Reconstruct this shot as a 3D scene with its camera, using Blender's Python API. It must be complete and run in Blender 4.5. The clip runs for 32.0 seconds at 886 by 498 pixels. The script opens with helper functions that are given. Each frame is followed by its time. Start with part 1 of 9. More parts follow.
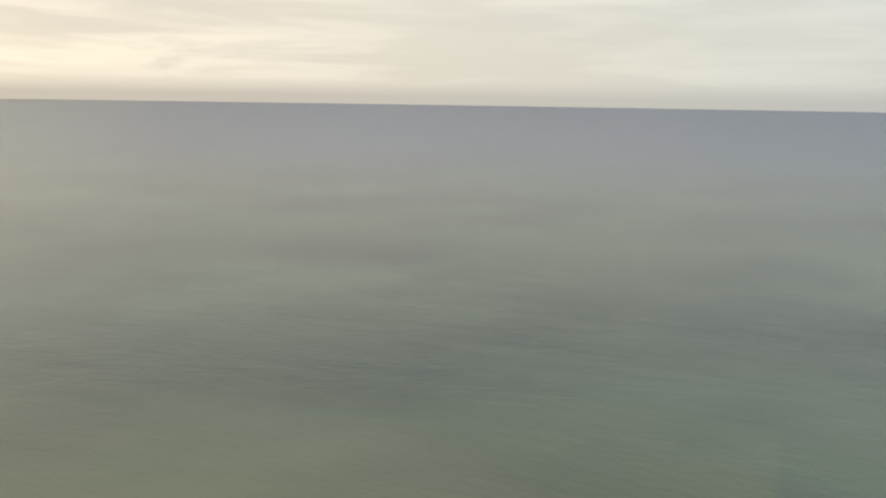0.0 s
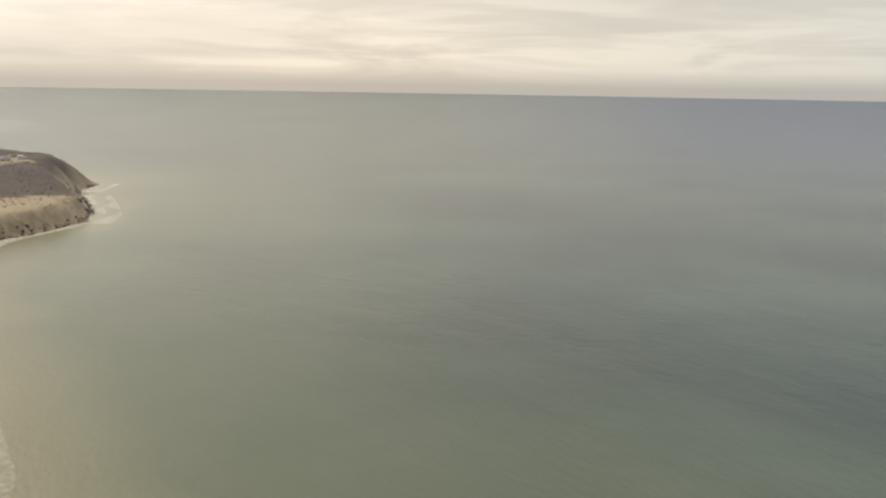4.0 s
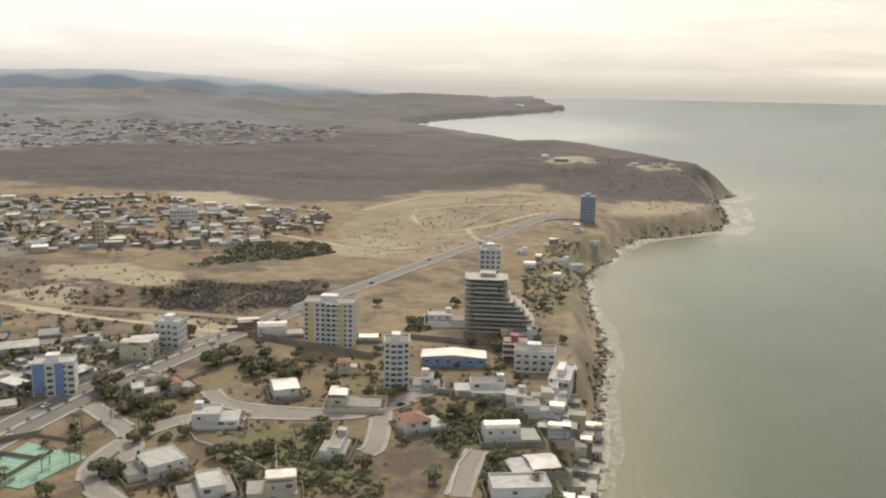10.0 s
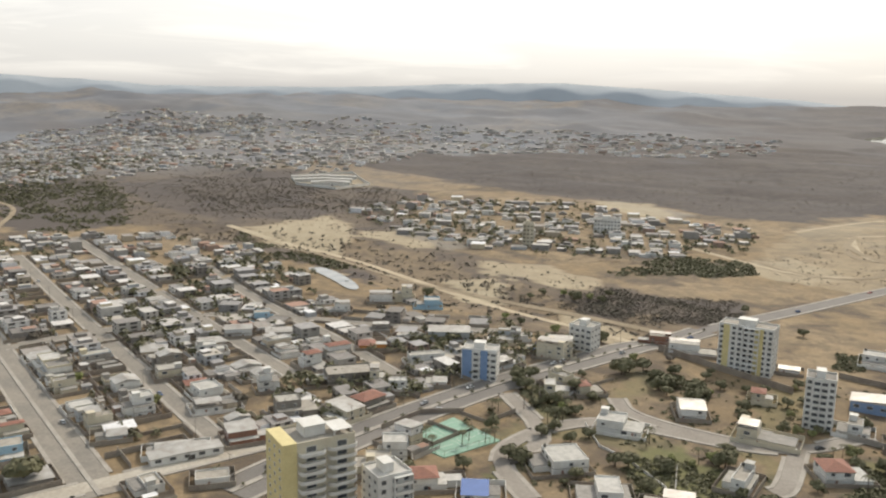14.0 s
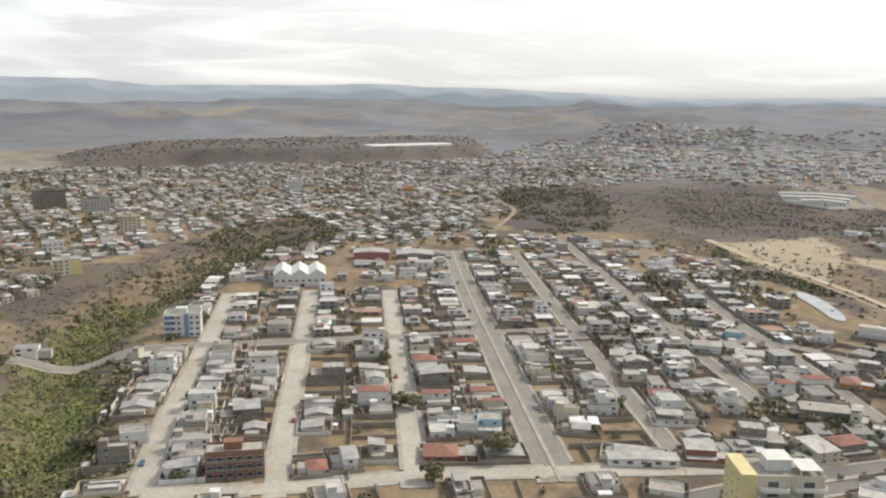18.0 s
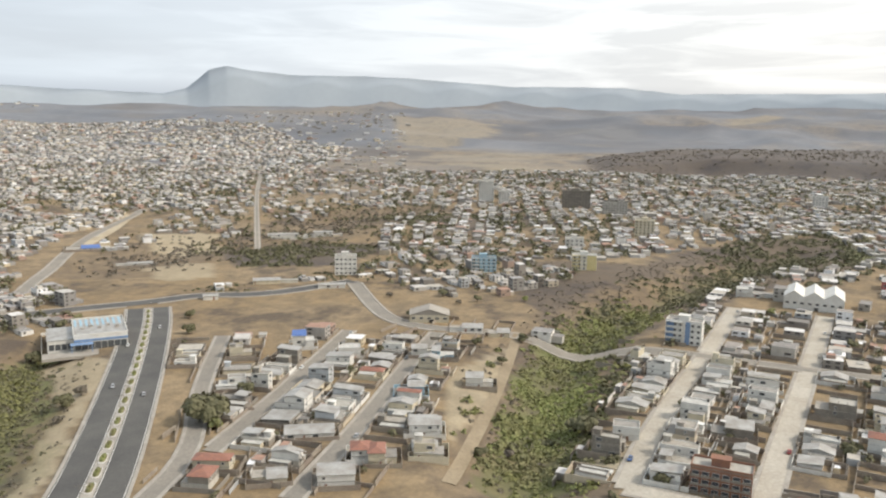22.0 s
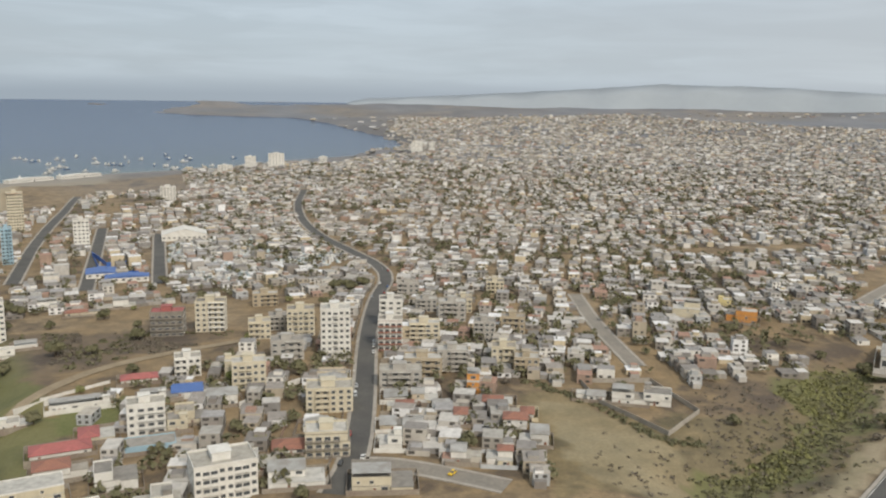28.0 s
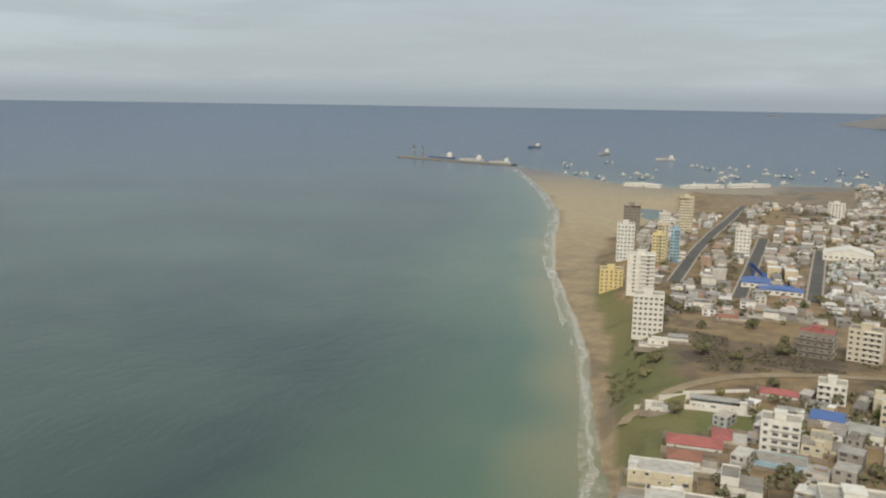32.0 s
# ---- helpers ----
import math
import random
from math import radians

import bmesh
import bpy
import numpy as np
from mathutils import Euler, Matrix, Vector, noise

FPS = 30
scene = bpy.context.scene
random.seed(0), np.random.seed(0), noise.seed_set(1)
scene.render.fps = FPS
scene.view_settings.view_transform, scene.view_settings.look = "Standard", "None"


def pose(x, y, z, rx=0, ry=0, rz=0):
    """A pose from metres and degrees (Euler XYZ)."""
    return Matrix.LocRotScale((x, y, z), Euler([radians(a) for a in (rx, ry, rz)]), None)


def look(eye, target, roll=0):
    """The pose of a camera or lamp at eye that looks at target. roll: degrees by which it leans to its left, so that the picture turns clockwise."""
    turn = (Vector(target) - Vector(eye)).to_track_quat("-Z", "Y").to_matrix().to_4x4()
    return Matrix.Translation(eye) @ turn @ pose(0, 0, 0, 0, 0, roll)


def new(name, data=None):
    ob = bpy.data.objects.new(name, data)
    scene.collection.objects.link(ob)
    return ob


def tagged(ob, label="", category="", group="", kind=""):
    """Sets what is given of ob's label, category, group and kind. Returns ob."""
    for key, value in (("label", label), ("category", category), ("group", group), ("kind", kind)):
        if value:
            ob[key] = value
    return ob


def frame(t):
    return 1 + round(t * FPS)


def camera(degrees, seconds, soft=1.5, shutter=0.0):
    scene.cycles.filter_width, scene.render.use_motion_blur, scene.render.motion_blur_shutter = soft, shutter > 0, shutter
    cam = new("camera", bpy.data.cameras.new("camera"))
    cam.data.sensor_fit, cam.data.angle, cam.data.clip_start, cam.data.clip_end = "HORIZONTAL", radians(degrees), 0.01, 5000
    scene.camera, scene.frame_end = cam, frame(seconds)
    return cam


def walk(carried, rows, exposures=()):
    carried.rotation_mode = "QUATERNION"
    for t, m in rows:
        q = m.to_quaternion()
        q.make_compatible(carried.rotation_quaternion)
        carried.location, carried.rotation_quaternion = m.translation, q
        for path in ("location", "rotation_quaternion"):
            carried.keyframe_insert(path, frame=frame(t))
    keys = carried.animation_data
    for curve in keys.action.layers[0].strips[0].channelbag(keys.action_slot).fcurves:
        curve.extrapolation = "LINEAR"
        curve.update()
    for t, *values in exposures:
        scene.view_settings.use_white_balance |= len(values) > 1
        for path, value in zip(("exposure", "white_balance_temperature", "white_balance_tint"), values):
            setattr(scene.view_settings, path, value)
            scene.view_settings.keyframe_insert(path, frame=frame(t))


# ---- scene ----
HC = 165.0
cam = camera(55.8, 32.0, soft=2.2)


def turn(t, yaw, pitch, roll):
    return t, pose(0, 0, HC, 90 + pitch, 0, yaw) @ pose(0, 0, 0, 0, 0, roll)


EXPOSURE = [(0, 0.24, 7150, 13), (2, 0.14, 7000, 13), (5, 0.0, 6700, 13), (6, 0.02, 6650, 13), (7, -0.26, 6650, 13), (8, -0.12, 6600, 12), (9, 0.08, 6550, 11), (11, 0.12, 6500, 11), (13, 0.2, 6450, 11), (14, 0.24, 6400, 11), (17, 0.36, 6200, 11), (19, 0.28, 6200, 11), (21, 0.46, 6200, 11), (23, 0.38, 6200, 11), (25, 0.26, 6250, 10), (28, -0.02, 6250, 10), (30, -0.17, 6400, 9), (31, -0.44, 6500, 9), (32, -0.08, 6500, 8)]
PATH = [
    turn(0, -66.31, -10.06, 0.9), turn(0.5, -62.99, -10.69, 0.9), turn(1, -59.62, -10.69, 0.9), turn(1.5, -55.66, -10.35, 0.9),
    turn(2, -50.52, -10.1, 0.9), turn(2.5, -45.85, -10.13, 0.9), turn(4.5, -27.52, -10.93, 1.08), turn(5, -24.15, -10.88, 1.31),
    turn(5.5, -20.74, -10.84, 1.64), turn(6, -17.27, -10.91, 1.58), turn(6.5, -13.82, -10.88, 1.58), turn(7, -10.37, -10.84, 1.73),
    turn(7.5, -6.92, -10.82, 1.67), turn(8, -3.46, -10.75, 1.81), turn(8.5, -0, -10.77, 1.66), turn(9, 3.45, -10.76, 1.6),
    turn(9.5, 6.88, -10.72, 1.37), turn(10, 10.33, -10.7, 1.17), turn(10.5, 13.84, -10.68, 1.1), turn(11, 17.35, -10.65, 1.03),
    turn(11.5, 20.88, -10.6, 1.16), turn(12, 24.46, -10.57, 1.14), turn(12.5, 28.05, -10.54, 1.1), turn(13, 31.65, -10.5, 1.11),
    turn(13.5, 35.28, -10.46, 1.06), turn(14, 38.93, -10.4, 1.05), turn(14.5, 42.56, -10.35, 1.07), turn(16.5, 57.74, -10.23, 0.49),
    turn(17, 62.19, -10.18, 0.48), turn(17.5, 66.69, -10.1, 0.56), turn(18, 71.21, -10.04, 0.65), turn(18.5, 75.68, -9.96, 0.67),
    turn(19, 80.17, -9.9, 0.76), turn(19.5, 84.33, -9.85, 0.81), turn(20, 88.78, -9.81, 0.91), turn(20.5, 93.1, -9.81, 0.9),
    turn(21, 97.32, -9.79, 0.92), turn(21.5, 101.45, -9.82, 0.95), turn(22, 105.59, -9.91, 0.94), turn(22.5, 110.05, -9.97, 0.96),
    turn(23, 114.72, -10.01, 0.97), turn(23.5, 119.39, -10.04, 0.96), turn(24, 124.05, -10.06, 0.98), turn(24.5, 128.73, -10.06, 0.89),
    turn(25, 133.4, -10.07, 0.84), turn(25.5, 138.04, -10.12, 0.83), turn(27.5, 155.77, -10.07, 0.83), turn(28, 160.25, -10.13, 0.74),
    turn(28.5, 165.01, -10.27, 0.83), turn(29, 170.21, -10.37, 1.13), turn(29.5, 176.24, -10.46, 1.38), turn(30, 183.17, -10.51, 1.43),
    turn(30.5, 190.89, -10.5, 1.13), turn(31, 198.6, -10.39, 0.81), turn(31.5, 203.21, -10.22, 0.81), turn(32, 203.84, -9.97, 0.93),
]
walk(cam, PATH, EXPOSURE)


# ---- light ----
SUN_AZ, SUN_EL = 8.0, 42.0
world = bpy.data.worlds.new("overcast_sky")
scene.world = world
world.use_nodes = True
wn, wl = world.node_tree.nodes, world.node_tree.links
wn.clear()


def wnode(kind, **kw):
    n = wn.new(kind)
    for k, v in kw.items():
        n.inputs[k].default_value = v
    return n


def wmath(op, a, b=None, clamp=False):
    n = wn.new("ShaderNodeMath")
    n.operation, n.use_clamp = op, clamp
    for i, v in enumerate((a, b)):
        if v is None:
            continue
        if isinstance(v, (int, float)):
            n.inputs[i].default_value = v
        else:
            wl.new(v, n.inputs[i])
    return n.outputs[0]


def wmix(fac, a, b):
    n = wn.new("ShaderNodeMix")
    n.data_type = "RGBA"
    for s, v in ((n.inputs[0], fac), (n.inputs[6], a), (n.inputs[7], b)):
        if isinstance(v, (int, float)):
            s.default_value = v
        elif isinstance(v, tuple):
            s.default_value = (*v, 1)
        else:
            wl.new(v, s)
    return n.outputs[2]


def wramp(v, stops):
    n = wn.new("ShaderNodeValToRGB")
    wl.new(v, n.inputs[0])
    e = n.color_ramp.elements
    while len(e) < len(stops):
        e.new(0.5)
    for el, (p, c) in zip(e, stops):
        el.position, el.color = p, (*c, 1) if isinstance(c, tuple) else (c, c, c, 1)
    return n.outputs[0]


wout, wbg = wn.new("ShaderNodeOutputWorld"), wn.new("ShaderNodeBackground")
sky = wn.new("ShaderNodeTexSky")
sky.sky_type, sky.sun_disc = "NISHITA", False
sky.sun_elevation, sky.sun_rotation = radians(SUN_EL), radians(-SUN_AZ)
sky.dust_density = 3.0
way = wn.new("ShaderNodeTexCoord").outputs["Generated"]
sep = wn.new("ShaderNodeSeparateXYZ")
wl.new(way, sep.inputs[0])
# towards the hidden sun: 1, away from it: 0
sx, sy = -math.sin(radians(28)), math.cos(radians(28))
toward = wmath("ADD", wmath("MULTIPLY", sep.outputs[0], sx * 0.5), wmath("MULTIPLY", sep.outputs[1], sy * 0.5))
toward = wmath("ADD", toward, 0.5, True)
mp = wnode("ShaderNodeMapping", Scale=(2.0, 2.0, 17.0))
wl.new(way, mp.inputs[0])
cl = wnode("ShaderNodeTexNoise", Scale=2.3, Detail=7.0, Roughness=0.55, Distortion=0.5)
wl.new(mp.outputs[0], cl.inputs["Vector"])
mp2 = wnode("ShaderNodeMapping", Scale=(1.0, 1.0, 9.0), Location=(3.1, 0.4, 0.0))
wl.new(way, mp2.inputs[0])
cl2 = wnode("ShaderNodeTexNoise", Scale=1.6, Detail=4.0, Roughness=0.5)
wl.new(mp2.outputs[0], cl2.inputs["Vector"])
streak = wramp(cl.outputs["Fac"], ((0.44, 0.0), (0.60, 1.0)))
broad = wramp(cl2.outputs["Fac"], ((0.38, 0.0), (0.62, 1.0)))
grey = wramp(toward, ((0.0, (0.36, 0.405, 0.43)), (0.28, (0.41, 0.45, 0.47)), (0.5, (0.46, 0.48, 0.485)), (0.8, (0.50, 0.485, 0.45))))
glow = wramp(toward, ((0.0, (0.42, 0.47, 0.50)), (0.28, (0.465, 0.51, 0.535)), (0.5, (0.54, 0.56, 0.56)), (0.85, (0.73, 0.70, 0.63))))
shine = wmath("MULTIPLY", streak, wmath("ADD", wmath("MULTIPLY", broad, 0.7), 0.3))
dark = wramp(cl2.outputs["Fac"], ((0.36, 1.0), (0.52, 0.0)))
grey = wmix(wmath("MULTIPLY", dark, 0.35), grey, (0.34, 0.35, 0.36))
clouds = wmix(wmath("MULTIPLY", shine, 0.85), grey, glow)
core = wmath("POWER", toward, 7.0)
lift = wmath("MULTIPLY", core, wmath("MULTIPLY", sep.outputs[2], 9.0, True))
clouds = wmix(lift, clouds, (0.80, 0.775, 0.715))
mist = wramp(wmath("ABSOLUTE", sep.outputs[2]), ((0.0, 1.0), (0.03, 0.0)))
hazecol = wramp(toward, ((0.0, (0.35, 0.395, 0.425)), (0.28, (0.42, 0.46, 0.485)), (0.5, (0.54, 0.555, 0.55)), (0.8, (0.59, 0.565, 0.51))))
clouds = wmix(wmath("MULTIPLY", mist, 0.75), clouds, hazecol)
# thin band of dense haze on the horizon itself
dense = wramp(wmath("ABSOLUTE", sep.outputs[2]), ((0.004, 1.0), (0.024, 0.0)))
densecol = wramp(toward, ((0.0, (0.27, 0.31, 0.345)), (0.3, (0.33, 0.36, 0.385)), (0.6, (0.34, 0.35, 0.355)), (0.85, (0.37, 0.36, 0.345))))
clouds = wmix(wmath("MULTIPLY", dense, 0.85), clouds, densecol)
# warmer over the open sea
seaward = wmath("ADD", wmath("MULTIPLY", sep.outputs[0], math.sin(radians(50))), wmath("MULTIPLY", sep.outputs[1], math.cos(radians(50))))
warm = wn.new("ShaderNodeMix")
warm.data_type, warm.blend_type = "RGBA", "MULTIPLY"
warm.inputs[7].default_value = (1.03, 0.99, 0.90, 1)
wl.new(wramp(seaward, ((0.35, 0.0), (0.9, 1.0))), warm.inputs[0])
wl.new(clouds, warm.inputs[6])
clouds = warm.outputs[2]
nish = wn.new("ShaderNodeVectorMath")
nish.operation = "SCALE"
nish.inputs[3].default_value = 0.10
wl.new(sky.outputs[0], nish.inputs[0])
final = wmix(0.9, nish.outputs[0], clouds)
wl.new(final, wbg.inputs[0])
wbg.inputs[1].default_value = 1.36
wl.new(wbg.outputs[0], wout.inputs[0])

sun = new("sun", bpy.data.lights.new("sun", "SUN"))
sun.data.energy, sun.data.angle, sun.data.color = 2.7, radians(10), (1.0, 0.90, 0.75)
sun_dir = Vector((-math.sin(radians(SUN_AZ)) * math.cos(radians(SUN_EL)), math.cos(radians(SUN_AZ)) * math.cos(radians(SUN_EL)), math.sin(radians(SUN_EL))))
sun.matrix_world = look(sun_dir * 100, (0, 0, 0))


# ---- materials ----
def material(name, rough=0.85, metal=0.0):
    m = bpy.data.materials.new(name)
    m.use_nodes = True
    nt = m.node_tree
    b = nt.nodes["Principled BSDF"]
    b.inputs["Roughness"].default_value, b.inputs["Metallic"].default_value = rough, metal
    return m, nt, b


def noise_of(nt, scale, detail=4.0, rough=0.55, stretch=None):
    g = nt.nodes.new("ShaderNodeNewGeometry")
    v = g.outputs["Position"]
    if stretch:
        mpn = nt.nodes.new("ShaderNodeMapping")
        mpn.inputs["Scale"].default_value = stretch
        nt.links.new(v, mpn.inputs[0])
        v = mpn.outputs[0]
    n = nt.nodes.new("ShaderNodeTexNoise")
    n.inputs["Scale"].default_value, n.inputs["Detail"].default_value, n.inputs["Roughness"].default_value = scale, detail, rough
    nt.links.new(v, n.inputs["Vector"])
    return n.outputs["Fac"]


def ramp(nt, v, stops, constant=False):
    n = nt.nodes.new("ShaderNodeValToRGB")
    nt.links.new(v, n.inputs[0])
    if constant:
        n.color_ramp.interpolation = "CONSTANT"
    e = n.color_ramp.elements
    while len(e) < len(stops):
        e.new(0.5)
    for el, (p, c) in zip(e, stops):
        el.position, el.color = p, (*c, 1) if isinstance(c, tuple) else (c, c, c, 1)
    return n.outputs[0]


def mix(nt, fac, a, b, blend="MIX"):
    n = nt.nodes.new("ShaderNodeMix")
    n.data_type, n.blend_type = "RGBA", blend
    for s, v in ((n.inputs[0], fac), (n.inputs[6], a), (n.inputs[7], b)):
        if isinstance(v, (int, float)):
            s.default_value = v
        elif isinstance(v, tuple):
            s.default_value = (*v, 1)
        else:
            nt.links.new(v, s)
    return n.outputs[2]


def bump(nt, b, height, strength, distance):
    n = nt.nodes.new("ShaderNodeBump")
    n.inputs["Strength"].default_value, n.inputs["Distance"].default_value = strength, distance
    nt.links.new(height, n.inputs["Height"])
    nt.links.new(n.outputs[0], b.inputs["Normal"])


def surface(name, a, b_, scale, rough=0.85, grain=3.0, stain=0.35, relief=0.2, metal=0.0):
    """Two colours mixed by stains of 1/scale metres, with a finer grain."""
    m, nt, b = material(name, rough, metal)
    big = ramp(nt, noise_of(nt, scale), ((0.35, 0.0), (0.65, 1.0)))
    fine = noise_of(nt, grain, 6.0, 0.65)
    col = mix(nt, big, a, b_)
    col = mix(nt, stain, col, ramp(nt, fine, ((0.3, 0.25), (0.7, 1.0))), "MULTIPLY")
    nt.links.new(col, b.inputs["Base Color"])
    bump(nt, b, fine, relief, 0.15)
    return m


def painted(name, palette, island=False, rough=0.8, stain=0.4):
    """Plaster whose colour is picked from a palette, one for each building, with streaks of dirt."""
    m, nt, b = material(name, rough)
    if island:
        pick = nt.nodes.new("ShaderNodeNewGeometry").outputs["Random Per Island"]
    else:
        pick = nt.nodes.new("ShaderNodeObjectInfo").outputs["Random"]
    stops = [(i / len(palette), c) for i, c in enumerate(palette)]
    col = ramp(nt, pick, stops, True)
    dirt = ramp(nt, noise_of(nt, 0.35, 6.0, 0.65, (1, 1, 0.35)), ((0.32, 0.45), (0.62, 1.0)))
    col = mix(nt, stain, col, dirt, "MULTIPLY")
    fine = noise_of(nt, 2.5, 5.0, 0.6)
    col = mix(nt, 0.25, col, ramp(nt, fine, ((0.3, 0.5), (0.7, 1.0))), "MULTIPLY")
    nt.links.new(col, b.inputs["Base Color"])
    bump(nt, b, fine, 0.15, 0.05)
    return m


M_WALL = painted("plaster", [(0.70, 0.68, 0.63), (0.58, 0.55, 0.48), (0.62, 0.61, 0.58), (0.36, 0.33, 0.29), (0.56, 0.48, 0.36), (0.72, 0.70, 0.66), (0.30, 0.27, 0.23), (0.62, 0.55, 0.40), (0.50, 0.52, 0.53), (0.66, 0.65, 0.62)])
M_WALL_FAR = painted("plaster_far", [(0.605, 0.575, 0.521), (0.363, 0.339, 0.302), (0.484, 0.454, 0.405), (0.284, 0.260, 0.230), (0.435, 0.381, 0.296), (0.800, 0.800, 0.800), (0.242, 0.218, 0.193), (0.339, 0.326, 0.302), (0.423, 0.435, 0.442), (0.581, 0.496, 0.351), (0.400, 0.375, 0.345), (0.351, 0.254, 0.200), (0.302, 0.284, 0.260), (0.750, 0.726, 0.677), (0.266, 0.254, 0.242), (0.508, 0.484, 0.447)], True)
M_ROOF = painted("roof_deck", [(0.436, 0.413, 0.363), (0.339, 0.319, 0.288), (0.508, 0.493, 0.452), (0.267, 0.250, 0.225), (0.388, 0.356, 0.304), (0.549, 0.533, 0.493)], False, 0.9, 0.6)
M_ROOF_FAR = painted("roof_far", [(0.411, 0.393, 0.356), (0.279, 0.260, 0.242), (0.677, 0.659, 0.629), (0.339, 0.309, 0.279), (0.230, 0.212, 0.193), (0.484, 0.447, 0.387), (0.800, 0.800, 0.800), (0.387, 0.242, 0.181), (0.375, 0.363, 0.356), (0.302, 0.291, 0.279), (0.544, 0.521, 0.484)], True, 0.9, 0.55)
M_WHITE = surface("white_paint", (0.74, 0.73, 0.69), (0.64, 0.62, 0.57), 0.25, 0.7, 2.0, 0.3)
M_CREAM = surface("cream_paint", (0.62, 0.565, 0.435), (0.54, 0.485, 0.365), 0.25, 0.8, 2.0, 0.3)
M_YELLOW = surface("yellow_paint", (0.72, 0.62, 0.32), (0.66, 0.56, 0.28), 0.25, 0.8, 2.0, 0.3)
M_ORANGE = surface("orange_paint", (0.62, 0.30, 0.08), (0.55, 0.25, 0.07), 0.3, 0.8, 2.0, 0.3)
M_BLUE = surface("blue_paint", (0.22, 0.32, 0.50), (0.18, 0.27, 0.43), 0.3, 0.7, 2.0, 0.3)
M_PALEBLUE = surface("pale_blue_paint", (0.36, 0.52, 0.62), (0.32, 0.46, 0.55), 0.3, 0.8, 2.0, 0.3)
M_BLUEGREY = surface("blue_grey_glazing", (0.36, 0.405, 0.48), (0.29, 0.33, 0.40), 0.3, 0.5, 2.0, 0.3)
M_GREYP = surface("grey_plaster", (0.47, 0.45, 0.41), (0.37, 0.35, 0.32), 0.25, 0.85, 2.0, 0.4)
M_TANP = surface("tan_plaster", (0.47, 0.40, 0.29), (0.39, 0.33, 0.24), 0.25, 0.85, 2.0, 0.4)
M_CONCRETE = surface("bare_concrete", (0.30, 0.27, 0.23), (0.22, 0.20, 0.17), 0.3, 0.9, 1.5, 0.5)
M_BRICK = surface("brick_red", (0.32, 0.16, 0.10), (0.26, 0.14, 0.10), 0.5, 0.9, 3.0, 0.5)
M_TILE = surface("clay_tile", (0.35, 0.165, 0.115), (0.28, 0.14, 0.105), 0.6, 0.85, 3.0, 0.5)
M_PINK = surface("faded_red_roof", (0.42, 0.14, 0.13), (0.33, 0.12, 0.11), 0.3, 0.8, 2.0, 0.4)
M_METAL = surface("zinc_sheet", (0.54, 0.53, 0.50), (0.38, 0.35, 0.31), 0.2, 0.5, 4.0, 0.5, 0.3, 0.3)
M_BLUEROOF = surface("blue_sheet", (0.09, 0.17, 0.43), (0.08, 0.15, 0.37), 0.3, 0.55, 3.0, 0.3)
M_GLASS, _nt, _b = material("window_glass", 0.15)
_b.inputs["Base Color"].default_value = (0.085, 0.09, 0.095, 1)
M_DARK = surface("dark_opening", (0.10, 0.092, 0.085), (0.075, 0.07, 0.062), 1.0, 0.9)
M_ASPHALT = surface("asphalt", (0.085, 0.082, 0.078), (0.12, 0.115, 0.105), 0.06, 0.85, 1.2, 0.4, 0.1)
M_TRACK = surface("concrete_road", (0.50, 0.46, 0.39), (0.42, 0.375, 0.305), 0.05, 0.9, 0.7, 0.4, 0.1)
M_STREET = surface("worn_street", (0.235, 0.215, 0.185), (0.295, 0.265, 0.222), 0.05, 0.9, 0.7, 0.4, 0.1)
M_DIRT = surface("dirt_track", (0.34, 0.275, 0.185), (0.27, 0.215, 0.14), 0.06, 0.95, 0.7, 0.4, 0.2)
M_AVENUE = surface("avenue_asphalt", (0.165, 0.152, 0.138), (0.205, 0.188, 0.168), 0.05, 0.85, 1.0, 0.35, 0.1)
M_LANE = surface("paved_lane", (0.33, 0.30, 0.26), (0.27, 0.24, 0.205), 0.06, 0.9, 0.8, 0.4, 0.1)
M_PALEDIRT = surface("pale_dirt", (0.52, 0.44, 0.31), (0.42, 0.345, 0.235), 0.06, 0.95, 0.7, 0.4, 0.2)
M_KERB = surface("pavement_slab", (0.42, 0.39, 0.34), (0.33, 0.30, 0.26), 0.15, 0.9, 1.5, 0.4)
M_YARDWALL = surface("yard_wall_block", (0.36, 0.32, 0.26), (0.26, 0.21, 0.17), 0.12, 0.9, 1.5, 0.5)
M_LEAF = surface("leaves", (0.122, 0.118, 0.058), (0.160, 0.150, 0.078), 0.12, 0.8, 2.0, 0.5)
M_LEAF_DRY = surface("dry_scrub_leaves", (0.185, 0.155, 0.125), (0.155, 0.135, 0.098), 0.05, 0.9, 1.5, 0.5)
M_LEAF_BRIGHT = surface("ravine_leaves", (0.26, 0.285, 0.095), (0.225, 0.21, 0.10), 0.04, 0.85, 1.5, 0.5)
M_LEAF_OLIVE = surface("olive_leaves", (0.215, 0.215, 0.075), (0.165, 0.160, 0.07), 0.06, 0.85, 1.5, 0.4)
M_BARK = surface("bark", (0.12, 0.09, 0.06), (0.08, 0.06, 0.045), 1.0, 0.95)

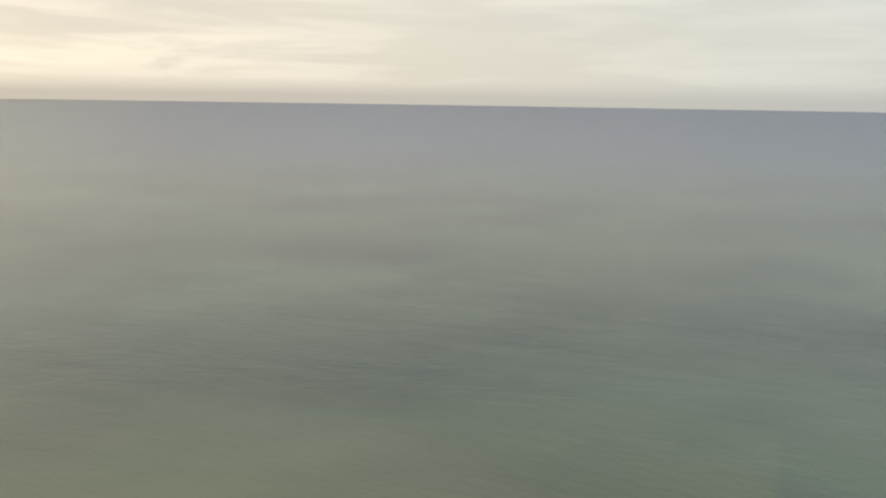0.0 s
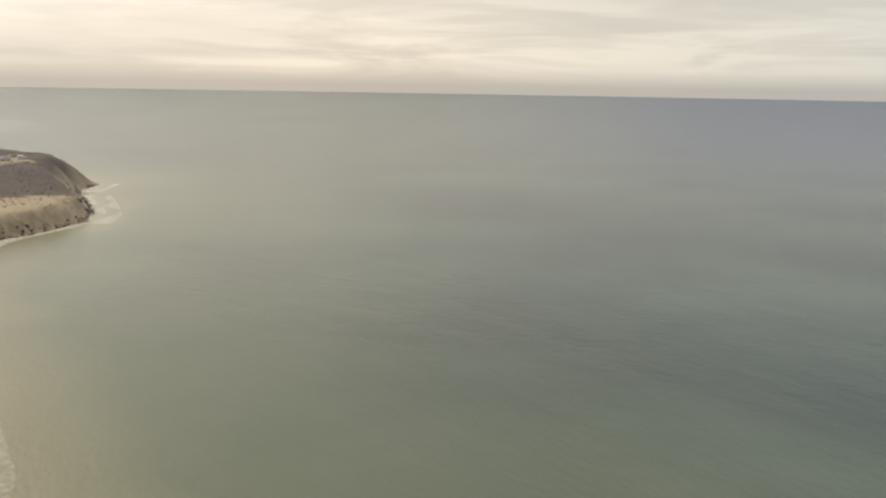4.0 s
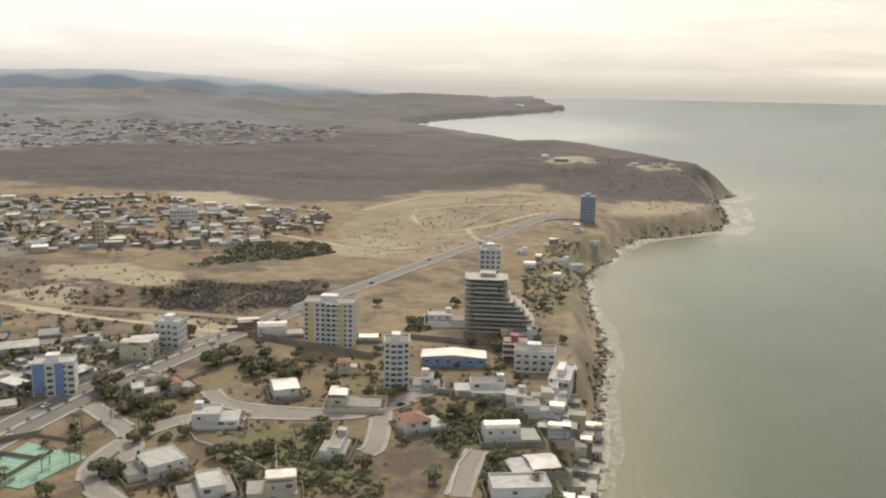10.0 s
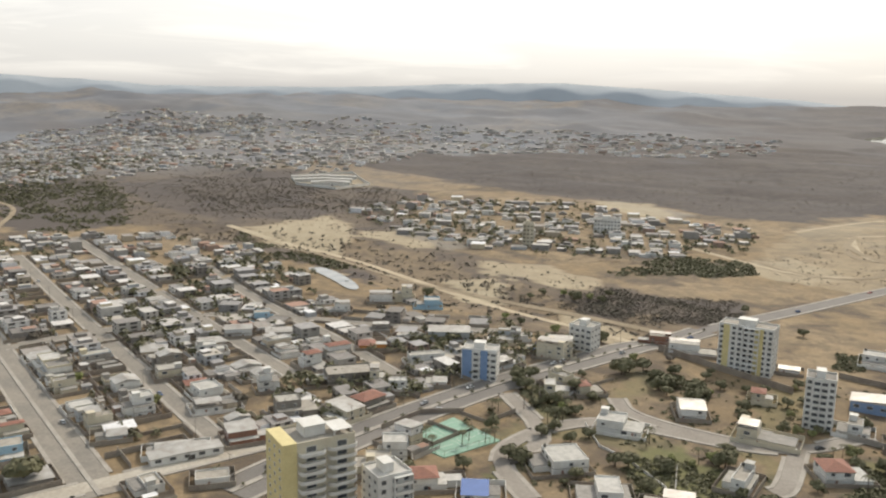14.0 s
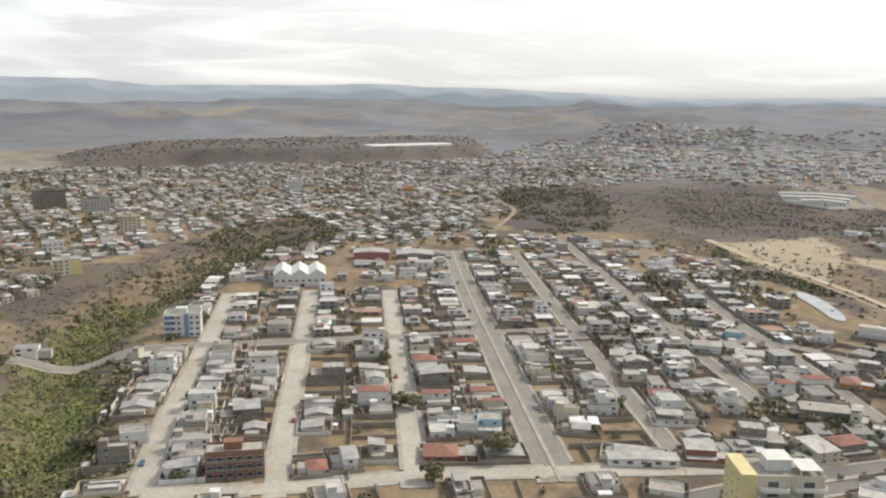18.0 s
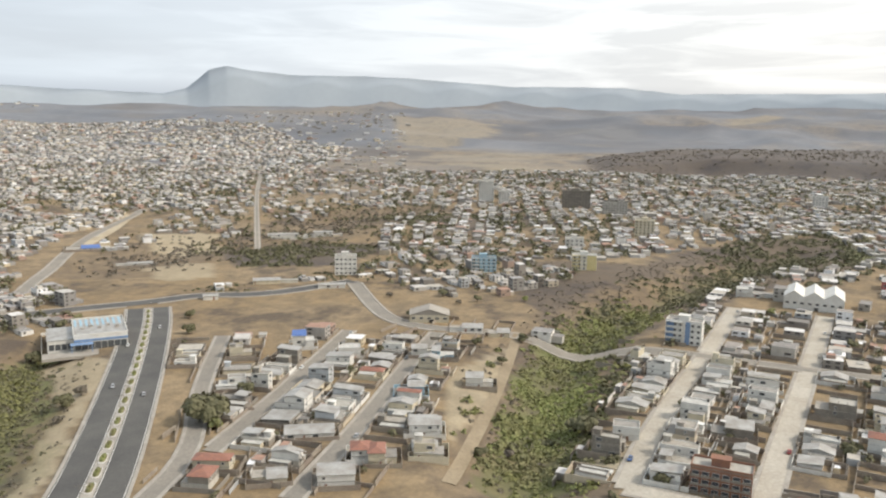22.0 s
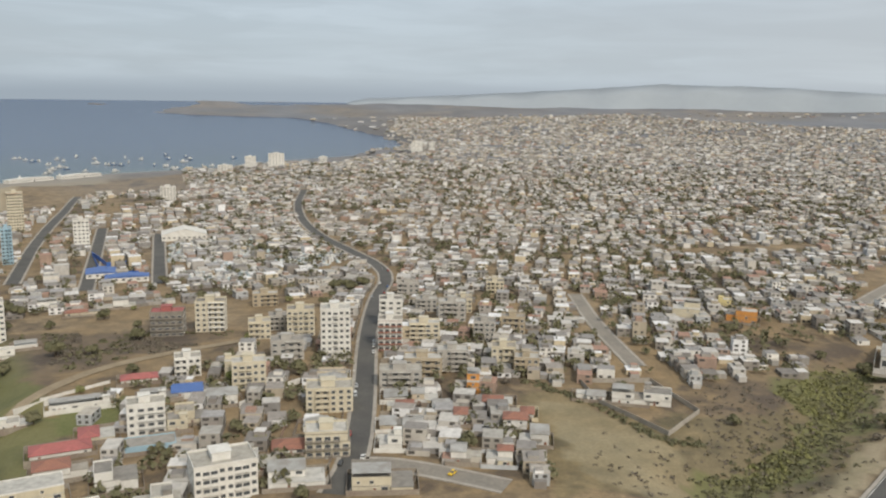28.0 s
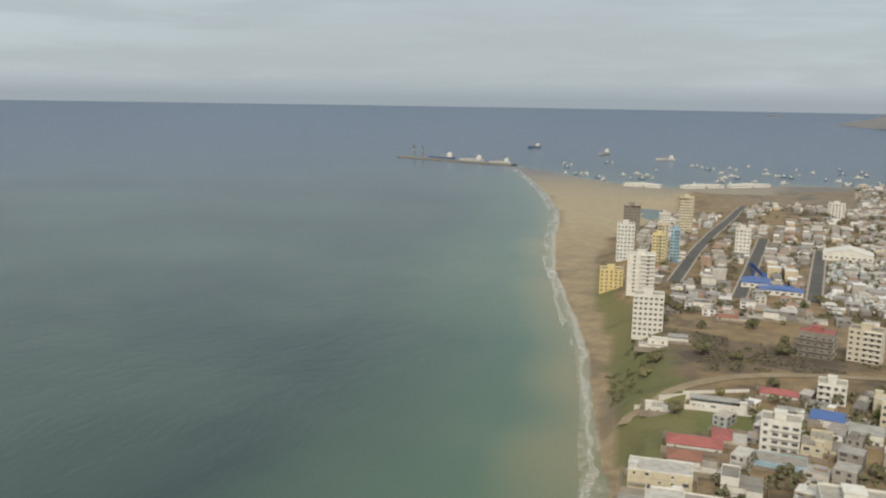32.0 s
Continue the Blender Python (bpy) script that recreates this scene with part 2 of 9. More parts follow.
# ---- plan ----
coast_south = [(7, 326), (10, 379), (11, 431), (9, 467), (14, 503), (13, 544), (8, 599), (1, 664), (-4, 746), (6, 809), (22, 840), (30, 920), (47, 978), (89, 1016), (142, 1063), (174, 1142), (185, 1274), (187, 1389), (233, 1484)]
bay_south = [(-296, 3186), (-552, 3095), (-799, 3360), (-684, 3690), (-467, 3907), (-213, 4132)]
coast_north = [(73, -334), (92, -395), (110, -461), (135, -549), (181, -670), (241, -828), (293, -1002), (342, -1208), (450, -1493), (590, -1803), (711, -2059)]
harbour = [(751, -2134), (503, -1883), (360, -1748), (264, -1735), (66, -1920), (-167, -2030), (-329, -2226), (-576, -2400), (-800, -2720), (-850, -2960), (-823, -3221), (-742, -3718), (-630, -3967), (-299, -4061), (340, -4312)]
pier = [(737, -2132), (832, -2155), (1143, -2255)]
avenue_main = [(-236, 172), (-239, 232), (-234, 309), (-228, 349), (-215, 408), (-207, 461), (-193, 503), (-175, 552), (-145, 676), (-99, 808), (-39, 987)]
avenue_main2 = [(-232, 345), (-213, 434), (-196, 487), (-173, 559), (-137, 684), (-99, 800), (-53, 916), (-17, 945)]
highway = [(-222, -191), (-271, -216), (-369, -272), (-453, -323), (-486, -346)]
highway_top = [(-432, -420), (-472, -386), (-500, -356), (-534, -334), (-549, -290), (-617, -247)]
st_a = [(-288, 34), (-384, 54), (-487, 77), (-619, 105)]
st_b = [(-306, -12), (-375, -3), (-470, 17), (-625, 46)]
st_c = [(-280, 86), (-361, 106), (-446, 125), (-603, 162)]
st_d = [(-268, 140), (-358, 162), (-482, 193), (-623, 229), (-753, 266)]
st_e = [(-268, 195), (-361, 219), (-499, 255), (-733, 320)]
st_f = [(-315, 271), (-473, 312), (-786, 399)]
st_x1 = [(-504, -87), (-499, -12), (-484, 77), (-479, 137), (-464, 244), (-452, 312)]
st_x2 = [(-306, -12), (-295, 32), (-291, 88), (-277, 145), (-259, 212)]
st_g = [(-259, -128), (-338, -130), (-430, -138), (-492, -140)]
st_h = [(-287, -178), (-357, -182), (-478, -194)]
st_i = [(-232, -176), (-284, -184), (-345, -220), (-441, -262)]
st_j = [(-617, -247), (-533, -196), (-506, -171), (-499, -139), (-505, -98), (-498, -42), (-486, 3)]
path_k = [(-293, -78), (-364, -80), (-427, -84), (-513, -92)]
st_n = [(-60, -282), (-75, -310), (-94, -371), (-124, -481), (-160, -594), (-189, -659), (-194, -720), (-188, -780), (-174, -929), (-192, -1130), (-241, -1336)]
st_n2 = [(-72, -305), (-87, -301), (-107, -284), (-123, -268)]
st_p = [(104, -734), (109, -973), (95, -1366)]
st_q = [(47, -695), (47, -904), (48, -1035)]
st_r = [(-8, -705), (-13, -979)]
bluff_road = [(75, -390), (48, -439), (19, -469), (-49, -494)]
st_s = [(-301, -544), (-273, -466), (-250, -379)]
st_t = [(-494, -460), (-717, -583), (-946, -672)]
st_u = [(-742, -399), (-1141, -614), (-1500, -796)]
villa_loop = [(-151, 239), (-183, 260), (-184, 295), (-171, 321), (-152, 329), (-109, 336), (-90, 347)]
villa_cul = [(-92, 358), (-82, 309), (-85, 303)]
villa_lane = [(-43, 275), (-43, 300), (-42, 316)]
villa_cul2 = [(-220, 324), (-174, 292), (-177, 256)]
villa_st = [(-176, 354), (-163, 338), (-127, 337), (-91, 345), (-71, 385)]
rav_green = [(-310, -52), (-384, -53), (-470, -57), (-552, -47), (-620, -23), (-705, 17), (-802, 62), (-912, 119)]
rav_west = [(-202, -248), (-245, -258), (-306, -292), (-379, -346)]
rav_mid = [(-605, -470), (-719, -459), (-761, -399), (-948, -399), (-1082, -343)]
rav_south = [(-759, 508), (-615, 539), (-497, 531), (-364, 482), (-288, 480), (-220, 478)]
z_scrub_a = [(-893, 1119), (-1224, 1617), (-891, 1715), (-510, 1971), (-305, 1934), (-117, 2495), (-57, 1334), (-226, 1203), (-344, 1056), (-562, 1050)]
z_scrub_b = [(-1098, 688), (-1121, 950), (-822, 964), (-737, 729), (-718, 632), (-822, 608)]
z_scrub_c = [(-304, 507), (-296, 557), (-194, 596), (-185, 524), (-271, 473)]
z_scrub_d = [(-91, 1391), (149, 1796), (183, 1211), (138, 1048), (15, 1091), (-72, 1228)]
z_sand_a = [(-723, 556), (-724, 680), (-641, 641), (-565, 537), (-602, 508)]
z_sand_b = [(-401, 502), (-373, 536), (-330, 488), (-360, 476)]
z_sand_c = [(-426, 579), (-310, 583), (-318, 545), (-388, 550)]
z_tan_a = [(-229, 838), (-207, 1124), (-37, 1140), (1, 971), (-93, 801), (-154, 731), (-248, 768)]
z_tan_b = [(30, 1131), (146, 1167), (158, 1037), (24, 861)]
z_dry_a = [(-499, -308), (-568, -218), (-505, -186), (-465, -246), (-472, -291)]
z_dry_b = [(-171, -363), (-198, -362), (-207, -281), (-187, -235), (-140, -255)]
z_dry_c = [(-154, -266), (-205, -326), (-235, -303), (-291, -310), (-353, -365), (-371, -341), (-302, -267), (-208, -205)]
z_sand_d = [(-763, -542), (-794, -489), (-725, -427), (-673, -453)]
z_tan_c = [(-3384, -1122), (-3570, -764), (-2729, -731), (-2774, -860)]
z_green_field = [(-957, 169), (-931, 222), (-855, 210), (-858, 170)]
z_bluff = [(111, -505), (94, -570), (-14, -537), (-56, -529), (50, -459), (73, -410)]
d_midtown = [(-730, 704), (-750, 892), (-593, 982), (-418, 957), (-304, 937), (-261, 772), (-340, 660), (-440, 633), (-563, 634)]
d_south_far = [(-1239, 688), (-1377, 915), (-1081, 978), (-1266, 1465), (-1259, 1663), (-1007, 1936), (-663, 2013), (-903, 2924), (-1373, 2636), (-1943, 2432), (-2510, 2131), (-3067, 1711)]
d_south_near = [(-460, 247), (-490, 291), (-472, 336), (-380, 383), (-305, 392), (-271, 402), (-247, 367), (-257, 295), (-250, 246), (-260, 207), (-280, 141)]
d_east = [(-734, -264), (-753, -162), (-784, -53), (-965, 74), (-1003, 157), (-805, 204), (-865, 311), (-1038, 443), (-1409, 778), (-1892, 1389), (-2153, 1733), (-2732, 2195), (-2584, 1212), (-2003, 788), (-1879, 219), (-1791, -257), (-1635, -576)]
d_north = [(-112, -407), (-155, -390), (-193, -364), (-239, -363), (-302, -380), (-373, -389), (-460, -421), (-566, -540), (-743, -623), (-1026, -610), (-2307, -914), (-3128, -1743), (-2769, -2663), (-2238, -3673), (-1151, -3859), (-466, -2059), (-90, -2479), (-53, -762), (-125, -772), (-131, -515)]
d_west = [(-656, -268), (-764, -238), (-761, -131), (-710, -74), (-608, -103), (-591, -174), (-620, -243)]
d_coast = [(92, -613), (104, -691), (135, -759), (185, -999), (181, -1193), (107, -1246), (66, -1415), (-123, -1478), (-315, -1459), (-186, -1087), (-152, -813), (-174, -693), (-138, -612), (-57, -637), (10, -626), (68, -617)]
d_coast2 = [(43, -284), (49, -325), (37, -345), (28, -414), (-12, -447), (-54, -472), (-126, -556), (-98, -400), (-74, -330), (-51, -287)]
gr_hedge = [(-185, 404), (-168, 408), (-145, 391), (-139, 371), (-156, 385), (-174, 384)]
gr_grove = [(-67, 349), (-56, 361), (-28, 384), (-15, 344), (-40, 334), (-47, 300), (-59, 319)]
gr_palms = [(-229, 346), (-215, 350), (-185, 336), (-173, 311), (-183, 308), (-200, 302)]
gr_left = [(-193, 279), (-181, 289), (-158, 247), (-171, 241)]
gr_garden = [(-142, 295), (-119, 307), (-78, 284), (-67, 271), (-122, 259)]
gr_coast = [(-38, 335), (-8, 345), (7, 328), (-1, 281), (-11, 280), (-13, 320), (-33, 277), (-39, 291)]
gr_mid = [(-119, 510), (-100, 507), (-93, 477), (-115, 473)]
gr_mid2 = [(-323, 599), (-317, 729), (-242, 735), (-229, 683), (-276, 648)]
gr_wood = [(-855, 21), (-965, 74), (-1053, 165), (-839, 189), (-726, 134), (-710, 45)]
gr_wood2 = [(-1227, 512), (-1314, 727), (-932, 583), (-851, 496), (-986, 444)]
gr_bluff = [(109, -504), (93, -563), (61, -553), (-56, -528), (-47, -503), (50, -457), (86, -414)]
gr_lawn = [(64, -359), (44, -400), (17, -412), (15, -388), (41, -374), (56, -341)]
gr_park = [(-134, -660), (-172, -665), (-163, -608), (-130, -612)]
gr_left30 = [(59, -318), (49, -325), (44, -289), (55, -282)]
court = [(-221, 248), (-220, 282), (-189, 275), (-196, 246)]
cemetery = [(-21, -888), (-79, -918), (-173, -836), (-165, -739), (-61, -688), (-16, -726)]
blue_site = [(50, -851), (35, -792), (7, -798), (8, -744), (38, -751)]
track_a = [(-208, 941), (-200, 862), (-171, 810), (-127, 843), (-102, 874), (-85, 852)]
track_b = [(-244, 754), (-197, 722), (-154, 731), (-123, 820), (-93, 801)]
track_c = [(-582, 524), (-466, 491), (-395, 494), (-341, 490), (-269, 493), (-211, 490)]
track_d = [(-532, 328), (-537, 395), (-516, 452), (-469, 462)]
d_near_north = [(-87, -430), (-112, -407), (-157, -342), (-150, -266), (-109, -265), (-38, -300)]
z_villas = [(-220, 324), (-195, 402), (-118, 439), (-13, 479), (4, 388), (3, 278), (-169, 238)]
z_scrub_h = [(-2170, -283), (-2643, -70), (-2531, 294), (-2495, 624), (-2676, 1050), (-2046, 820), (-1912, 222), (-1920, -150)]
z_scrub_i = [(-2518, -2042), (-3095, -1644), (-3630, -1363), (-2393, -827), (-2172, -1152), (-1834, -1301), (-1710, -1351)]
z_scrub_j = [(-1224, 680), (-1105, 877), (-868, 929), (-739, 901), (-730, 722), (-786, 692), (-780, 576), (-928, 580)]
p_quarry = [(-3646, -1277), (-3657, -889), (-3423, -716), (-2544, -690), (-2575, -865)]
p_plot = [(-1052, 891), (-987, 978), (-868, 929), (-903, 849)]
p_field = [(-570, 1034), (-535, 1066), (-405, 1014), (-422, 947)]
p_field2 = [(-612, 663), (-584, 676), (-482, 637), (-485, 599)]
track_e = [(-236, 1098), (-204, 1150), (-146, 1178), (-74, 1173)]
track_f = [(-206, 897), (-177, 837), (-145, 818), (-110, 930), (-47, 1135)]
d_strip = [(-541, -354), (-598, -316), (-661, -270), (-621, -253), (-558, -295), (-544, -336)]
gr_valley = [(-719, -470), (-830, -468), (-909, -338), (-819, -268), (-726, -302), (-663, -385)]
d_low = [(-711, 273), (-790, 363), (-781, 456), (-676, 554), (-497, 413), (-620, 404), (-701, 357)]
d_right = [(-142, -476), (-238, -446), (-375, -455), (-529, -451), (-436, -367), (-383, -384), (-309, -327), (-258, -330), (-248, -383), (-208, -388), (-166, -365), (-152, -310), (-145, -265), (-111, -282), (-90, -311), (-104, -368)]
d_far = [(-2330, -1940), (-3295, -2032), (-3939, -1480), (-3738, -1214), (-1682, -555), (-1477, -783), (-1586, -922)]
d_far2 = [(-126, -3986), (-894, -3921), (-1985, -3796), (-3564, -3140), (-3310, -2913), (-1783, -3407), (-846, -3312)]
gr_cliff = [(-55, 646), (-43, 754), (-13, 887), (9, 875), (-3, 689), (-25, 527), (-41, 525)]
gr_hillside = [(-244, 754), (-207, 920), (-127, 1086), (-35, 1111), (-48, 937), (-116, 739), (-189, 673)]
p_white = [(-2704, 621), (-2842, 1011), (-2663, 957), (-2575, 644)]
p_pale = [(-4048, 180), (-4310, 443), (-3899, 426), (-3743, 215)]
z_scrub_e = [(-1305, 545), (-1529, 1234), (-839, 683), (-761, 492), (-939, 445)]
z_scrub_f = [(-750, -126), (-781, -22), (-965, 74), (-730, 95), (-626, 31), (-563, -9), (-503, -32), (-512, -81)]
z_scrub_g = [(-1202, 667), (-1294, 961), (-855, 939), (-481, 602), (-310, 583), (-196, 553), (-176, 498), (-305, 440), (-470, 515), (-623, 492), (-753, 469)]
d_fill = [(-630, -527), (-920, -601), (-1494, -805), (-1682, -555), (-923, -316), (-716, -379)]
w_yel = [(-196, 444), (-159, 431), (-113, 419)]
w_grey = [(-102, 461), (-71, 459), (-48, 461)]
w_villa = [(-81, 377), (-58, 375), (-34, 371)]
w_lane = [(-46, 275), (-47, 300), (-44, 316)]
w_garden = [(-171, 315), (-155, 298), (-139, 293), (-117, 280)]
w_garden2 = [(-122, 301), (-113, 279), (-116, 268)]
w_sea = [(7, 455), (6, 395), (4, 354), (3, 309)]
w_court = [(-235, 251), (-234, 276), (-220, 290)]
w_bluff = [(72, -402), (51, -418), (21, -436)]
w_avn = [(-37, -381), (-55, -398), (-70, -407)]
w_field = [(-92, -319), (-112, -327), (-138, -335), (-159, -347)]

f_pale_a = [(-735, 563), (-708, 587), (-712, 632), (-725, 687), (-649, 594), (-587, 553), (-603, 534), (-644, 539)]
f_pale_b = [(-631, 633), (-596, 646), (-512, 623), (-502, 594), (-549, 596), (-593, 603)]
f_pale_c = [(-429, 580), (-373, 610), (-304, 582), (-305, 551), (-331, 542), (-376, 555)]
f_pale_d = [(-416, 516), (-375, 537), (-346, 501), (-358, 487), (-398, 501)]
f_pale_e = [(-291, 486), (-268, 493), (-223, 476), (-219, 437), (-254, 445)]
f_pale_f = [(-568, 1034), (-507, 1073), (-423, 990), (-432, 932), (-506, 969)]
f_pale_g = [(-271, 710), (-224, 795), (-163, 741), (-182, 686), (-229, 695)]
f_sand_lot = [(-352, -40), (-356, -20), (-343, -8), (-318, -12), (-324, -32)]
f_bare_lot = [(-417, -113), (-474, -91), (-424, -80), (-353, -84), (-332, -90)]
f_pond = [(-762, -540), (-790, -469), (-737, -451), (-704, -468), (-716, -498)]
f_pond_b = [(-623, -443), (-649, -392), (-593, -364), (-562, -385)]
stream_bed = [(-513, 457), (-508, 470), (-470, 458), (-429, 436), (-430, 424), (-468, 442)]
b_belt = [(-302, 704), (-252, 748), (-225, 698), (-250, 656), (-281, 662)]
b_scrub_k = [(-306, 523), (-289, 568), (-216, 558), (-176, 553), (-187, 516), (-237, 508), (-279, 496)]
b_scrub_l = [(-717, 547), (-609, 510), (-529, 503), (-453, 478), (-433, 450), (-508, 470), (-567, 469), (-685, 513)]
b_scrub_m = [(-1007, 688), (-977, 823), (-887, 951), (-740, 853), (-727, 730), (-823, 692), (-856, 597)]
b_scrub_n = [(-1249, 1471), (-1154, 1909), (-853, 1960), (-705, 2430), (-600, 3000), (-147, 2149), (-81, 1263), (-202, 1275), (-235, 1171), (-290, 1020), (-401, 1020), (-580, 1090), (-768, 1097), (-938, 1165)]
b_scrub_o = [(-1218, 503), (-1233, 673), (-1054, 613), (-823, 479), (-815, 403), (-892, 375)]
b_scrub_p = [(-1223, 802), (-1203, 1041), (-988, 914), (-843, 751), (-793, 619), (-871, 590)]
b_woods_q = [(-880, 34), (-1005, 97), (-989, 173), (-1046, 279), (-979, 374), (-875, 361), (-854, 313), (-864, 253), (-840, 183), (-738, 99), (-800, 65)]
b_woods_r = [(-748, 15), (-841, 64), (-700, 70), (-681, 35)]
b_woods_s = [(-741, -440), (-787, -356), (-773, -270), (-675, -283), (-632, -360)]
b_woods_t = [(-1006, -383), (-1046, -280), (-1071, -136), (-928, -182), (-907, -283)]
hill_tan = [(-275, 926), (-229, 1140), (-80, 1249), (-53, 887), (-105, 753), (-143, 676), (-221, 701), (-247, 780)]
walled_yard = [(-1123, 965), (-1087, 1079), (-931, 963), (-902, 861), (-999, 868)]
trk_pipe = [(-751, 556), (-644, 539), (-560, 532), (-471, 510), (-396, 491), (-319, 470), (-265, 465), (-218, 454)]
trk_crown = [(-269, 947), (-222, 1106), (-153, 1185), (-74, 1097)]
trk_loop = [(-208, 929), (-184, 850), (-157, 814), (-111, 850), (-78, 904), (-58, 934)]
trk_spur = [(-130, 844), (-115, 799), (-104, 785)]
trk_mid = [(-205, 941), (-152, 974), (-95, 967), (-64, 1003)]
trk_foot = [(-373, 808), (-278, 757), (-200, 716), (-158, 740)]
trk_wood = [(-875, 361), (-1042, 464), (-1153, 476)]
trk_diag = [(-660, -545), (-760, -585), (-900, -660)]
st_l = [(-278, 308), (-361, 336), (-458, 360), (-580, 405)]
st_m = [(-452, 312), (-410, 345), (-341, 374), (-286, 412)]
school_town = [(-650, -5), (-640, 250), (-700, 300), (-850, 330), (-880, 220), (-800, 90), (-720, 40)]
in_town = [(-840, 320), (-801, 396), (-716, 464), (-600, 470), (-520, 445), (-437, 440), (-358, 445), (-288, 425), (-216, 419), (-224, 352), (-241, 299), (-262, 209), (-317, 230), (-428, 234), (-636, 272)]
n_field = [(-169, -347), (-199, -342), (-208, -273), (-195, -228), (-155, -254), (-165, -302)]
n_hedge = [(-182, -374), (-200, -334), (-204, -287), (-218, -282)]
n_yard = [(-207, -365), (-242, -354), (-239, -309), (-210, -291), (-201, -336)]
n_gully = [(-334, -349), (-382, -347), (-348, -316), (-284, -280), (-189, -221), (-188, -237), (-213, -257), (-269, -281), (-294, -298), (-296, -327)]
n_brown = [(-266, -342), (-302, -334), (-273, -285), (-223, -262), (-218, -278)]
n_verge = [(-374, -335), (-382, -293), (-303, -256), (-213, -205), (-203, -209), (-250, -240), (-317, -276)]
f_head = [(-108, 1558), (-22, 1514), (15, 1436), (-20, 1373), (-79, 1444)]
f_head_b = [(44, 1439), (128, 1456), (130, 1396), (76, 1342)]
HEAD = [(-89, 1498, 18, 2), (-62, 1469, 24, 1), (-24, 1440, 20, 2), (-2, 1418, 14, 1), (56, 1412, 16, 1), (92, 1400, 20, 2), (120, 1428, 13, 1), (20, 1470, 12, 1)]
QUAY = [(318, -1722, 76, 172), (206, -1762, 96, 223), (122, -1832, 96, 223)]
plateau = [(-1787, -172), (-1914, 39), (-1851, 288), (-1868, 554), (-2028, 825), (-2500, 1000), (-2600, 500), (-2500, 0), (-2300, -250)]


R0, R1 = 2400.0, 4750.0
LAND = (harbour[::-1] + coast_north[::-1] + [(45, -120), (32, 100)] + coast_south + [(215, 1560), (150, 1750), (30, 2050), (-110, 2350), (-300, 2750)]
        + bay_south[1:] + [(-150, 4300), (-700, 5400), (-5400, 5400), (-5400, -5400), (432, -5400)])
COAST = LAND[:-5]


def inside(poly, x, y):
    """Which of the points lie in the polygon."""
    hit = np.zeros(x.shape, bool)
    n = len(poly)
    for i in range(n):
        (xa, ya), (xb, yb) = poly[i], poly[(i + 1) % n]
        if ya == yb:
            continue
        hit ^= ((ya > y) != (yb > y)) & (x < (xb - xa) * (y - ya) / (yb - ya) + xa)
    return hit


def far_from(path, x, y):
    """Distance to an open path."""
    best = np.full(x.shape, 1e9)
    for (xa, ya), (xb, yb) in zip(path, path[1:]):
        dx, dy = xb - xa, yb - ya
        s = np.clip(((x - xa) * dx + (y - ya) * dy) / max(dx * dx + dy * dy, 1e-6), 0, 1)
        best = np.minimum(best, np.hypot(x - xa - s * dx, y - ya - s * dy))
    return best


def step(a, b, v):
    s = np.clip((v - a) / (b - a), 0, 1)
    return s * s * (3 - 2 * s)


def wobble(x, y, size, seed=0):
    """Smooth value noise in -1..1."""
    rng = np.random.RandomState(100 + seed)
    tab = rng.rand(64, 64) * 2 - 1
    u, v = x / size, y / size
    iu, iv = np.floor(u).astype(int), np.floor(v).astype(int)
    fu, fv = u - iu, v - iv
    fu, fv = fu * fu * (3 - 2 * fu), fv * fv * (3 - 2 * fv)
    g = lambda a, b: tab[a % 64, b % 64]
    return (g(iu, iv) * (1 - fu) + g(iu + 1, iv) * fu) * (1 - fv) + (g(iu, iv + 1) * (1 - fu) + g(iu + 1, iv + 1) * fu) * fv


def rim(r, base):
    """The far sheet rises to the horizon, as the round of the distance allows."""
    d0 = np.arctan((HC - base) / R0)
    s = np.clip((r - R0) / (R1 - R0), 0, 1)
    return np.where(r > R0, HC - r * np.tan(d0 + (radians(0.3) - d0) * s), base) - base


RAVINES = [(rav_green, 11, 24), (rav_west, 8, 22), (rav_mid, 6, 40), (rav_south, 5, 30)]


